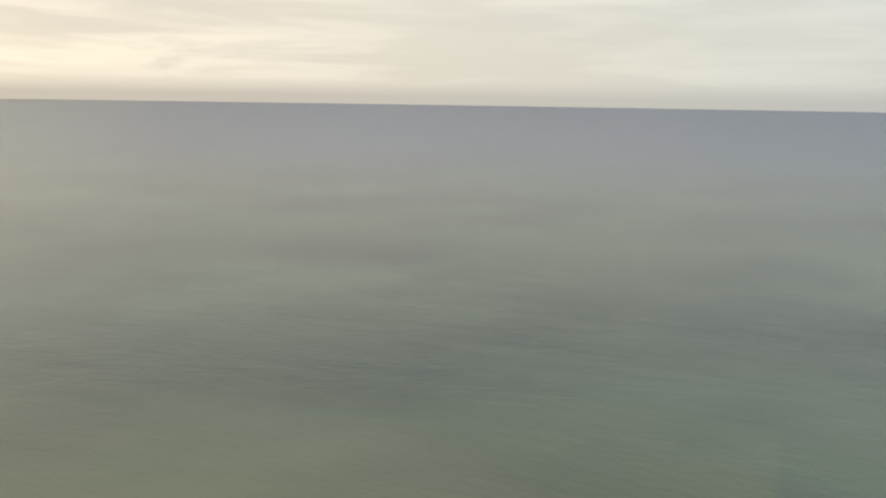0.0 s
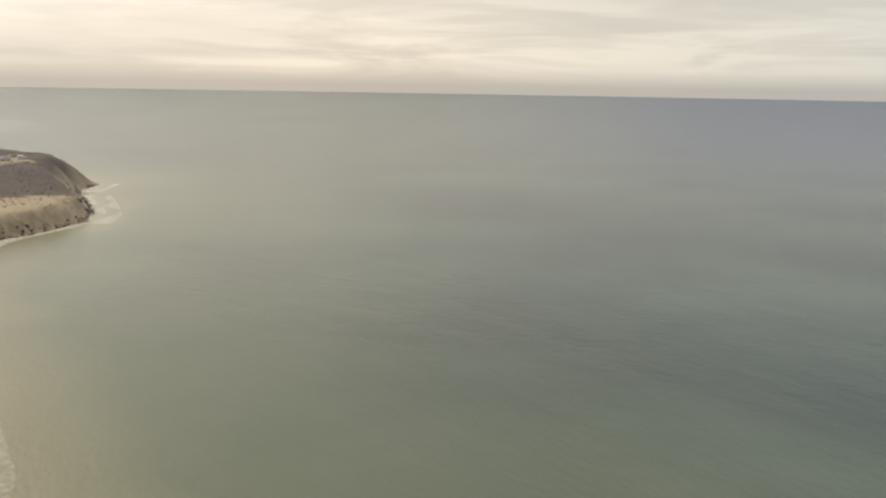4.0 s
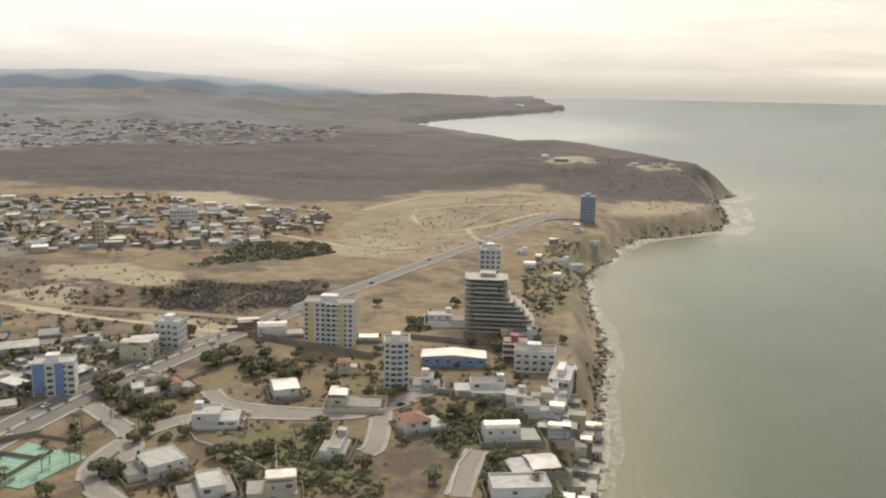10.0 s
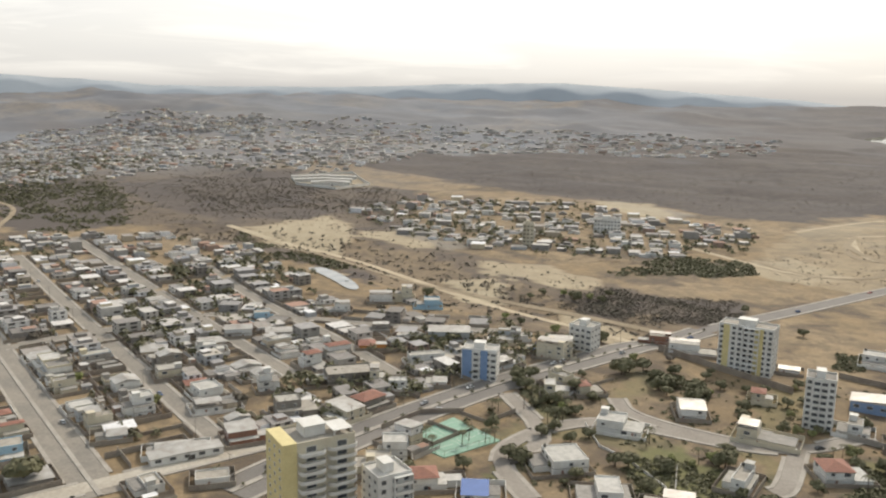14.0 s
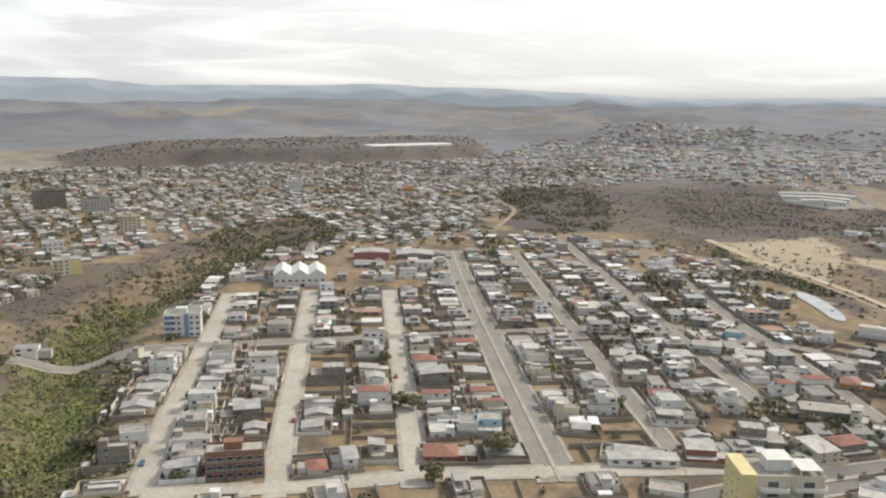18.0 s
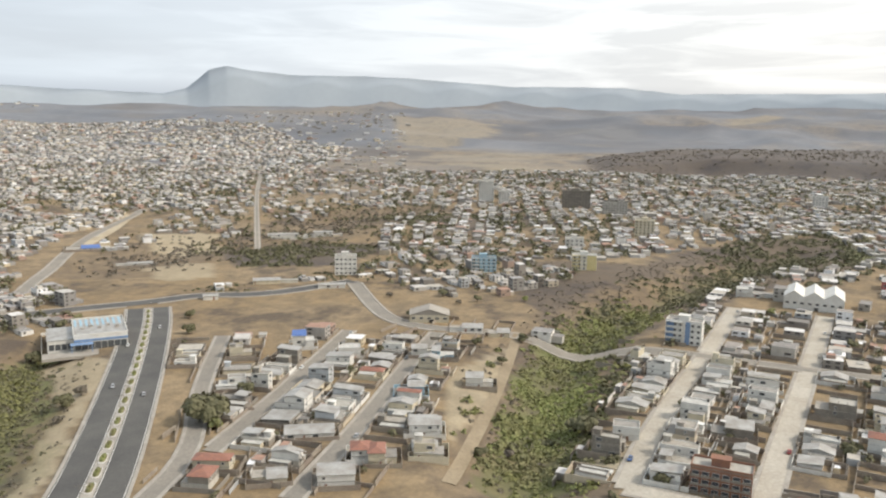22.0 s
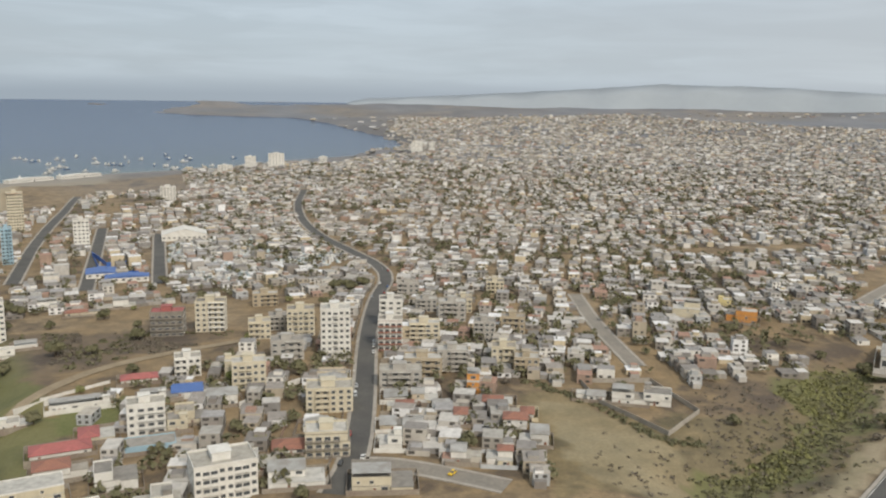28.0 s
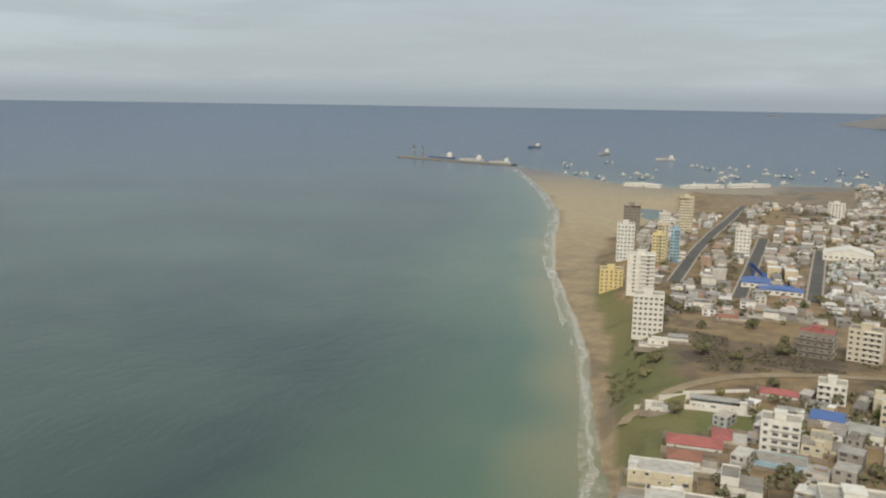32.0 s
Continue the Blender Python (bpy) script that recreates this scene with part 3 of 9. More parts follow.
def height(x, y):
    x, y = np.asarray(x, float), np.asarray(y, float)
    r = np.hypot(x, y)
    d = far_from(COAST, x, y)
    s = np.where(inside(LAND, x, y), d, -d)
    north = step(-300, -520, y)
    beach = np.interp(-y, [300, 420, 700, 1000, 1400, 2200], [9, 12, 24, 60, 190, 260])
    beach = np.where(y < -2300, 60, beach)
    edge = 9 * wobble(x, y, 35, 1) + 4 * wobble(x, y, 14, 2)
    cliff = 22 * step(4, 22, s + edge * 0.6) + 1.5 * step(-4, 4, s) - 1.5
    low = np.interp(-y, [480, 640], [22, 14])
    low = np.where(x < -80, 22 - (22 - low) * step(-300, -80, x), low)
    shore = 2.2 * step(-14, 18, s) - 1.0 + (low - 1.2) * step(beach, beach + 38, s + edge * 0.6)
    z = cliff * (1 - north) + shore * north
    for path, deep, wide in RAVINES:
        dd = far_from(path, x, y)
        z = z - deep * np.exp(-(dd / wide) ** 2)
    # headlands and dry hills
    z = z + 26 * step(14, 60, s + edge * 0.8) * step(1130, 1400, y) * step(2600, 2100, y) * step(-420, -120, x)
    z = z + 14 * np.exp(-(((x + 90) / 120) ** 2 + ((y - 1000) / 150) ** 2)) * step(10, 90, s)
    wild = step(700, 1500, r)
    z = z + wild * step(20, 200, s) * (5 * wobble(x, y, 210, 3) + 2.5 * wobble(x, y, 80, 4) + step(900, 1300, y) * (10 * np.abs(wobble(x, y, 170, 52)) + 4 * np.abs(wobble(x, y, 60, 53)) - 4))
    # flat-topped escarpment behind the town, and the folded hills of the interior
    z = z + 32 * np.interp(y, [-250, 150], [0.3, 1.0]) * inside(plateau, x, y) * step(0, 75, far_from(plateau + plateau[:1], x, y) + 12 * wobble(x, y, 60, 43))
    az = np.degrees(np.arctan2(-x, y))
    fold = (1 - np.abs(wobble(x, y, 620, 44))) ** 2 * 0.7 + (1 - np.abs(wobble(x, y, 240, 45))) ** 2 * 0.35 + 0.06 * wobble(x, y, 90, 46)
    z = z + 62 * fold * step(2450, 3300, r) * step(250, 900, s) * np.interp(az, [4, 14, 24, 60, 104, 120, 130, 170], [0.05, 0.15, 0.6, 0.9, 0.95, 0.6, 0.15, 0.05])
    z = np.where(s < -12, -6.0, z)
    return z + rim(r, 22.0)


def mesh_of(name, verts, faces, mats, index=None, smooth=False):
    me = bpy.data.meshes.new(name)
    me.from_pydata(verts, [], faces)
    for m in mats:
        me.materials.append(m)
    if index is not None:
        me.polygons.foreach_set("material_index", np.asarray(index, np.int32))
    if smooth:
        me.polygons.foreach_set("use_smooth", np.ones(len(me.polygons), bool))
    me.update()
    return me


def sheet(name, radii, steps, zfun, mat):
    th = np.linspace(0, 2 * math.pi, steps, endpoint=False)
    rr, tt = np.meshgrid(radii, th, indexing="ij")
    x, y = rr * np.cos(tt), rr * np.sin(tt)
    z = zfun(x, y)
    n = len(radii)
    me = bpy.data.meshes.new(name)
    v = np.stack([x, y, z], -1).reshape(-1, 3)
    i, j = np.meshgrid(np.arange(n - 1), np.arange(steps), indexing="ij")
    k = (j + 1) % steps
    f = np.stack([i * steps + j, (i + 1) * steps + j, (i + 1) * steps + k, i * steps + k], -1).reshape(-1, 4)
    me.vertices.add(len(v))
    me.vertices.foreach_set("co", v.ravel())
    me.loops.add(f.size)
    me.loops.foreach_set("vertex_index", f.ravel().astype(np.int32))
    me.polygons.add(len(f))
    me.polygons.foreach_set("loop_start", np.arange(0, f.size, 4, dtype=np.int32))
    me.polygons.foreach_set("use_smooth", np.ones(len(f), bool))
    me.materials.append(mat)
    me.update(calc_edges=True)
    return me, x.ravel(), y.ravel()


# ground: dry grass, scrub, sand and packed earth by zones, haze tint far off
M_GROUND, nt, b = material("dry_ground", 0.95)
zone = nt.nodes.new("ShaderNodeAttribute")
zone.attribute_name = "zone"
zs = nt.nodes.new("ShaderNodeSeparateColor")
nt.links.new(zone.outputs["Color"], zs.inputs[0])
big, mid, fine = noise_of(nt, 0.012, 5.0), noise_of(nt, 0.07, 6.0, 0.65), noise_of(nt, 0.6, 6.0, 0.7)
grass = mix(nt, ramp(nt, mid, ((0.35, 0.0), (0.65, 1.0))), (0.300, 0.215, 0.115), (0.185, 0.135, 0.078))
earth = mix(nt, ramp(nt, mid, ((0.4, 0.0), (0.6, 1.0))), (0.315, 0.235, 0.138), (0.20, 0.15, 0.092))
base = mix(nt, ramp(nt, big, ((0.42, 0.0), (0.58, 1.0))), grass, earth)
brush = ramp(nt, noise_of(nt, 0.021, 6.0, 0.68), ((0.50, 0.0), (0.60, 1.0)))
base = mix(nt, brush, base, mix(nt, ramp(nt, fine, ((0.35, 0.0), (0.65, 1.0))), (0.155, 0.113, 0.075), (0.085, 0.068, 0.048)))
wash = ramp(nt, noise_of(nt, 0.006, 5.0, 0.62), ((0.40, 0.0), (0.62, 1.0)))
scrub = mix(nt, ramp(nt, mid, ((0.3, 0.0), (0.7, 1.0))), (0.060, 0.050, 0.050), (0.086, 0.072, 0.067))
scrub = mix(nt, wash, scrub, mix(nt, ramp(nt, mid, ((0.4, 0.0), (0.62, 1.0))), (0.070, 0.058, 0.055), (0.108, 0.088, 0.074)))
sand = mix(nt, ramp(nt, mid, ((0.3, 0.0), (0.7, 1.0))), (0.45, 0.385, 0.27), (0.36, 0.298, 0.195))
green = mix(nt, ramp(nt, mid, ((0.3, 0.0), (0.7, 1.0))), (0.125, 0.142, 0.046), (0.175, 0.178, 0.068))
col = mix(nt, zs.outputs[0], base, scrub)
col = mix(nt, zs.outputs[1], col, sand)
col = mix(nt, zs.outputs[2], col, green)
# blue-grey distance haze, painted over the far ground's own colours by zone alpha
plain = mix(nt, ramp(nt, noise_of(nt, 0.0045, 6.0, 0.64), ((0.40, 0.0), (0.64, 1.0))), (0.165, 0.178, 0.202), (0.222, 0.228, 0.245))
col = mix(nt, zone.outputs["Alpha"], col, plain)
col = mix(nt, 0.5, col, ramp(nt, fine, ((0.3, 0.45), (0.7, 1.0))), "MULTIPLY")
nt.links.new(col, b.inputs["Base Color"])
bump(nt, b, fine, 0.5, 0.6)

radii = [0.5, 60, 120, 170]
while radii[-1] < R1 - 20:
    radii.append(radii[-1] * 1.011)
radii[-1] = R1
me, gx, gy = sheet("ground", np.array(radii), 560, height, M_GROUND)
wx, wy = gx + 9 * wobble(gx, gy, 26, 7) + 4 * wobble(gx, gy, 9, 8), gy + 9 * wobble(gx, gy, 26, 9) + 4 * wobble(gx, gy, 9, 10)
zc = np.zeros((len(gx), 4))
# share of painted haze, growing from about 1150 to 2300 m
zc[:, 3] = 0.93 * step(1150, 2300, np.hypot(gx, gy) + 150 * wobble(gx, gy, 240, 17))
gd = far_from(COAST, gx, gy)
far_coast = (gy > 2300) & (np.degrees(np.arctan2(-gx, gy)) < 30)
zc[:, 3] *= np.where(gy > 0, np.interp(np.degrees(np.arctan2(-gx, gy)), [18, 36], [0.3, 1.0]), 1.0)
for poly in (z_scrub_e, z_scrub_f, z_scrub_g):
    zc[inside(poly, wx, wy), 0] = 0.65
for poly in (z_scrub_a, z_scrub_b, z_scrub_c, z_scrub_d, z_scrub_h, z_scrub_i, z_scrub_j):
    zc[inside(poly, wx, wy), 0] = 0.9
inland = (np.hypot(gx, gy) > 2100) & (gx < -900)
zc[inland, 3] *= np.clip(0.8 + 0.35 * wobble(gx, gy, 330, 50) + 0.15 * wobble(gx, gy, 110, 51), 0.45, 1.0)[inland]
far_scrub = (np.hypot(gx, gy) > 2300) & (wobble(gx, gy, 420, 11) + 0.5 * wobble(gx, gy, 120, 12) > -0.1)
zc[far_scrub, 0] = 0.85
# beyond 2500 m the haze tint covers most, thinner to the south
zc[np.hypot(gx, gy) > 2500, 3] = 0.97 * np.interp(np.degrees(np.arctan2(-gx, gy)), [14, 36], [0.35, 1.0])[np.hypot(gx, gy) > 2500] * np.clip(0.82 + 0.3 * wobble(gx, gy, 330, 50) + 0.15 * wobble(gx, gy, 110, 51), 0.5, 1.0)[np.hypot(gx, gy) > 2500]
zc[(np.hypot(gx, gy) > 2300) & (gy < -1500), 1] = 0.12
zc[(gy < -1500) & (gd < 45), 1] = 0.9
head = (gy > 1180) & (gx > -1300) & (np.hypot(gx, gy) < 2700) & inside(LAND, gx, gy)
zc[head, 0], zc[head, 3] = 0.95, zc[head, 3] * 0.1
for path, deep, wide in RAVINES:
    zc[far_from(path, wx, wy) < wide * 1.5, 0] = 0.28
for poly, amount in ((z_sand_a, 0.9), (z_sand_b, 1.0), (z_sand_c, 0.75), (z_tan_a, 0.55), (z_tan_b, 0.7), (z_sand_d, 0.9), (z_tan_c, 0.8)):
    m_ = inside(poly, wx, wy)
    zc[m_, 1], zc[m_, 0], zc[m_, 3] = amount, zc[m_, 0] * 0.3, zc[m_, 3] * 0.3
shore_n = (gy < -300) & inside(LAND, gx, gy) & (gy > -2300) & (gd < np.interp(-gy, [300, 420, 700, 1000, 1400, 2200], [9, 13, 25, 66, 210, 400])) & (gx > 60)
zc[shore_n, 1], zc[shore_n, 0] = np.interp(-gy[shore_n], [500, 900, 1200], [0.3, 0.6, 0.95]), 0
zc[inside(z_villas, wx, wy) & (zc[:, 1] < 0.1), 0] = 0.16
zc[inside(z_villas, wx, wy) & (wobble(gx, gy, 22, 19) > 0.35), 2] = 0.3
pale = (np.hypot(gx, gy) > 1900) & (wobble(gx, gy, 260, 15) + 0.4 * wobble(gx, gy, 70, 16) > 0.62) & (gx < -300)
zc[pale, 1], zc[pale, 3] = 0.3, 0.75
az_ = np.degrees(np.arctan2(-gx, gy))
gr_ = np.hypot(gx, gy) + 180 * wobble(gx, gy, 260, 56)
m_ = step(78, 90, az_) * step(121, 106, az_ + 6 * wobble(gx, gy, 400, 57)) * step(1650, 1900, gr_) * step(2900, 2500, gr_)
zc[:, 3] *= 1 - 0.6 * m_
zc[:, 1] = np.maximum(zc[:, 1], m_ * np.clip(0.22 + 0.4 * wobble(gx, gy, 150, 54) + 0.2 * wobble(gx, gy, 50, 55), 0, 0.7))
for poly in (p_white, p_pale, p_quarry, p_plot, p_field, p_field2):
    m_ = inside(poly, wx, wy)
    zc[m_, 1], zc[m_, 0], zc[m_, 3] = 0.5, 0, 0.35
zc[far_coast, 0], zc[far_coast, 1] = 0.9, 0
for poly, amount in ((b_scrub_m, 0.75), (b_scrub_n, 1.0), (b_scrub_o, 0.9), (b_scrub_p, 0.9), (b_scrub_k, 0.8), (b_scrub_l, 0.8), (b_belt, 0.8), (b_woods_q, 0.7), (b_woods_s, 0.8), (b_woods_t, 0.7), (n_brown, 0.35), (plateau, 0.8)):
    m_ = inside(poly, wx, wy)
    zc[m_, 0], zc[m_, 1], zc[m_, 3] = amount, 0, zc[m_, 3] * 0.25
m_ = inside(hill_tan, wx, wy)
zc[m_, 1], zc[m_, 0], zc[m_, 3] = 0.42 + 0.25 * wobble(wx[m_], wy[m_], 60, 47), 0, 0
for poly, amount in ((f_pale_a, 0.95), (f_pale_b, 0.85), (f_pale_c, 0.8), (f_pale_d, 1.0), (f_pale_e, 0.8), (f_pale_f, 0.9), (f_pale_g, 0.75), (f_sand_lot, 1.0), (f_bare_lot, 0.7), (f_pond, 0.9), (f_pond_b, 0.7), (f_head, 0.75), (f_head_b, 0.7), (n_verge, 0.75), (walled_yard, 0.6)):
    m_ = inside(poly, gx + 0.4 * (wx - gx), gy + 0.4 * (wy - gy))
    zc[m_, 1], zc[m_, 0], zc[m_, 3] = amount, 0, zc[m_, 3] * 0.3
m_ = inside(n_field, wx, wy)
zc[m_, 1], zc[m_, 0] = 0.35 + 0.25 * wobble(wx[m_], wy[m_], 18, 48), 0
cliffs = (gy > 300) & (gd < 27) & (gy < 2000)
zc[cliffs, 1] = 0.45
rd = far_from(rav_green[:5], wx, wy)
zc[rd < 17, 2] = np.clip(0.75 + 0.6 * wobble(gx, gy, 20, 18), 0, 0.95)[rd < 17]
zc[far_from(rav_green[4:], wx, wy) < 10, 2] = 0.4
zc[far_from(rav_west, wx, wy) < 9, 2] = 0.8
zc[inside(z_green_field, gx, gy), 2] = 0.9
for poly, amount in ((gr_cliff, 0.35), (gr_palms, 0.5), (gr_garden, 0.75), (gr_coast, 0.45), (gr_lawn, 1.0), (gr_grove, 0.6), (gr_left, 0.6)):
    zc[inside(poly, wx, wy), 2] = amount
zc[(gy < -300) & (gy > -1000) & inside(LAND, gx, gy) & (gx > 40) & (gd > np.interp(-gy, [300, 420, 700, 1000], [9, 13, 25, 66])) & (gd < 46 + 12 * wobble(gx, gy, 40, 49)), 2] = 0.75
zc[inside(n_gully, wx, wy), 2] = 0.75
for poly in (z_dry_c, z_dry_b):
    zc[inside(poly, wx, wy) & (zc[:, 2] < 0.1), 2] = 0.22
zc[inside(z_bluff, wx, wy) | inside(gr_bluff, wx, wy), 0] = 0.45
g_bluff = inside(z_bluff, wx, wy) & (gx > 62)
zc[g_bluff, 2] = 0.8 * step(120, 95, gd[g_bluff] + 60)
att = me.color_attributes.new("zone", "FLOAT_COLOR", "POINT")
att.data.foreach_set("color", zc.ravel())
tagged(new("ground", me), "dry tan earth with scrub, sand and cliff edges, far parts tinted with painted haze", "ground", kind="structure")

# sea
M_SEA, nt, b = material("sea_water", 0.22)
g = nt.nodes.new("ShaderNodeNewGeometry")
zone = nt.nodes.new("ShaderNodeAttribute")
zone.attribute_name = "depth"
zs = nt.nodes.new("ShaderNodeSeparateColor")
nt.links.new(zone.outputs["Color"], zs.inputs[0])
patch = noise_of(nt, 0.0035, 4.0, 0.5)
deep = mix(nt, ramp(nt, patch, ((0.35, 0.0), (0.65, 1.0))), (0.030, 0.052, 0.056), (0.064, 0.100, 0.088))
shallow = mix(nt, ramp(nt, patch, ((0.35, 0.0), (0.65, 1.0))), mix(nt, zone.outputs["Alpha"], (0.112, 0.135, 0.092), (0.088, 0.155, 0.115)), mix(nt, zone.outputs["Alpha"], (0.138, 0.152, 0.104), (0.115, 0.175, 0.12)))
col = mix(nt, zs.outputs[0], deep, shallow)
col = mix(nt, zs.outputs[1], col, (0.225, 0.21, 0.125))
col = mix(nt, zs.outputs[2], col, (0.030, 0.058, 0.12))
nt.links.new(col, b.inputs["Base Color"])
b.inputs["IOR"].default_value = 1.33
b.inputs["Specular IOR Level"].default_value = 0.38
chop = noise_of(nt, 0.22, 5.0, 0.62, (1.0, 0.45, 1.0))
swell = noise_of(nt, 0.035, 2.0, 0.5, (1.0, 0.4, 1.0))
hsum = nt.nodes.new("ShaderNodeMath")
hsum.operation = "MULTIPLY_ADD"
nt.links.new(swell, hsum.inputs[0])
hsum.inputs[1].default_value = 2.0
nt.links.new(chop, hsum.inputs[2])
bump(nt, b, hsum.outputs[0], 0.55, 0.7)
calm = nt.nodes.new("ShaderNodeAttribute")
calm.attribute_name = "calm"
for sock_, lo_, hi_ in ((b.inputs["Roughness"], 0.22, 0.07), (b.inputs["Normal"].links[0].from_node.inputs["Strength"], 0.55, 0.04)):
    mr = nt.nodes.new("ShaderNodeMapRange")
    nt.links.new(calm.outputs["Fac"], mr.inputs[0])
    mr.inputs[3].default_value, mr.inputs[4].default_value = lo_, hi_
    nt.links.new(mr.outputs[0], sock_)
radii = [0.5, 30, 60, 100, 150]
while radii[-1] < R1 - 40:
    radii.append(radii[-1] * 1.02)
radii[-1] = R1
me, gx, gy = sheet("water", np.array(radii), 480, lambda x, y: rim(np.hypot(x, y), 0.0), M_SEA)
gd = far_from(COAST, gx, gy) + 14 * wobble(gx, gy, 60, 21)
gr = np.hypot(gx, gy)
zc = np.zeros((len(gx), 4))
zc[:, 3] = step(100, -250, gy)
zc[:, 0] = np.clip(1 - gd / np.where(gy > 0, 420, 170), 0, 1) * (1 - step(1500, 2600, gr))
zc[:, 1] = np.clip(1 - gd / np.where(gy > 0, 75, 44), 0, 1) * 0.85
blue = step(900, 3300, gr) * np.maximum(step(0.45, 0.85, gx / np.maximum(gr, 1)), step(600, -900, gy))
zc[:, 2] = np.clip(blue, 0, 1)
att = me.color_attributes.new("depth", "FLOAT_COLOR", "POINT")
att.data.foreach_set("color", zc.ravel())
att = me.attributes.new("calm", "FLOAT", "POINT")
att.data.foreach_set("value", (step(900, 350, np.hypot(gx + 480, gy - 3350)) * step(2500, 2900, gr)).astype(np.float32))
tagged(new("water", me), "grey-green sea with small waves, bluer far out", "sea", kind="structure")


# ---- roads ----
def resample(path, gap):
    pts = [Vector((*p, 0)) for p in path]
    # rounded corners
    for _ in range(2):
        q = [pts[0]]
        for a, c in zip(pts, pts[1:]):
            q += [a.lerp(c, 0.25), a.lerp(c, 0.75)]
        pts = q + [pts[-1]]
    out = [pts[0]]
    for a, c in zip(pts, pts[1:]):
        n = max(1, int((c - a).length / gap))
        out += [a.lerp(c, (i + 1) / n) for i in range(n)]
    return [(p.x, p.y) for p in out]


def ribbon(path, off_a, off_b, lift, thick=0.0):
    """A strip between two offsets (to the path's left) laid over the ground."""
    p = np.array(path, float)
    d = np.gradient(p, axis=0)
    d /= np.maximum(np.linalg.norm(d, axis=1, keepdims=True), 1e-6)
    n = np.stack([-d[:, 1], d[:, 0]], 1)
    a, c = p + n * off_a, p + n * off_b
    mid_z = height(p[:, 0], p[:, 1])
    za = np.maximum(height(a[:, 0], a[:, 1]), mid_z - 0.4) + lift
    zb = np.maximum(height(c[:, 0], c[:, 1]), mid_z - 0.4) + lift
    k = len(p)
    v = [(x, y, z) for (x, y), z in zip(a, za)] + [(x, y, z) for (x, y), z in zip(c, zb)]
    f = [(i, i + k, i + k + 1, i + 1) for i in range(k - 1)]
    if thick:
        v += [(x, y, z - thick) for x, y, z in v]
        f += [(i, i + 1, i + 1 + 2 * k, i + 2 * k) for i in range(k - 1)] + [(i + k, i + 3 * k, i + 3 * k + 1, i + k + 1) for i in range(k - 1)]
    return v, f


ROADS, WALKS = [], []


def road(path, width, mat, label, name="road", walks=True, gap=8.0):
    p = resample(path, gap)
    ROADS.append((path, width / 2 + (2.5 if walks else 0.5)))
    v, f = ribbon(p, -width / 2, width / 2, 0.20 + 0.015 * (len(ROADS) % 14))
    tagged(new(name, mesh_of(name, v, f, [mat], smooth=True)), label, "road", kind="structure")
    if walks:
        WALKS.append((p, width, path))
    return p


def pavements():
    """Raised walks along the streets, open where another street crosses."""
    for p, width, own in WALKS:
        for s in (-1, 1):
            a, c = s * (width / 2 + 0.02), s * (width / 2 + 1.8)
            v, f = ribbon(p, min(a, c), max(a, c), 0.42, 0.5)
            va = np.array(v)
            keep = np.ones(len(f), bool)
            cx = np.array([[va[i, 0] for i in q] for q in f]).mean(1)
            cy = np.array([[va[i, 1] for i in q] for q in f]).mean(1)
            for path, half in ROADS:
                if path is not own:
                    keep &= far_from(path, cx, cy) > half - 1.2
            f = [q for q, k in zip(f, keep) if k]
            if f:
                tagged(new("pavement", mesh_of("pavement", v, f, [M_KERB])), "narrow pale concrete pavement beside the street", "pavement", kind="structure")


main_line = avenue_main[:7] + avenue_main2[3:]
road(main_line[:7], 19, M_AVENUE, "wide grey asphalt avenue along the coast")
road(main_line[6:], 11, M_AVENUE, "grey asphalt road climbing to the headland")
road(st_a, 9, M_TRACK, "pale concrete street between houses")
road(st_b, 8.5, M_TRACK, "pale concrete street between houses")
road(st_c, 8.5, M_TRACK, "pale concrete street between houses")
road(st_d, 15, M_STREET, "wide worn grey street with a planted strip")
road(st_e, 7.5, M_STREET, "worn grey street between houses")
road(st_f, 7, M_STREET, "worn grey street between houses")
road(st_x1, 8, M_STREET, "worn cross street over the ravine")
road(st_x2, 9, M_TRACK, "pale cross street between houses")
road(st_g, 7, M_STREET, "worn grey street between houses")
road(st_h, 7, M_STREET, "worn grey street between houses")
road(st_i, 6.5, M_STREET, "worn grey street beside a large tree")
road(st_j, 9, M_STREET, "curving grey street at the ravine's edge")
road(path_k, 6, M_DIRT, "tan dirt track along the ravine", walks=False)
road(st_n, 9.5, M_ASPHALT, "long dark asphalt avenue between apartment blocks")
road(st_n2, 9, M_STREET, "worn side street")
for p_ in (st_p, st_q, st_r):
    road(p_, 10, M_ASPHALT, "dark asphalt street in the lower town")
for p_ in (track_a, track_b, track_c, track_d, track_e, track_f, trk_wood):
    road(p_, 6, M_DIRT, "tan dirt track over dry ground", walks=False)
for p_, w_ in ((trk_pipe, 8), (trk_crown, 6), (trk_loop, 6), (trk_spur, 6), (trk_mid, 7), (trk_foot, 7), (trk_diag, 12)):
    road(p_, w_, M_PALEDIRT, "pale dirt track over the tan slope", walks=False)
road(st_l, 6.5, M_STREET, "worn grey street between houses")
road(st_m, 6.5, M_STREET, "worn grey street between houses")
road(bluff_road, 7, M_DIRT, "dirt road along the bluff", walks=False)
road(st_s, 8, M_STREET, "grey street in the dense quarter")
road(st_t, 8, M_STREET, "grey street in the dense quarter")
road(st_u, 2.6, M_STREET, "straight grey street climbing away")
for p_ in (villa_loop, villa_cul, villa_lane, villa_cul2, villa_st):
    road(p_, 6.5, M_LANE, "grey paved lane between the villas")

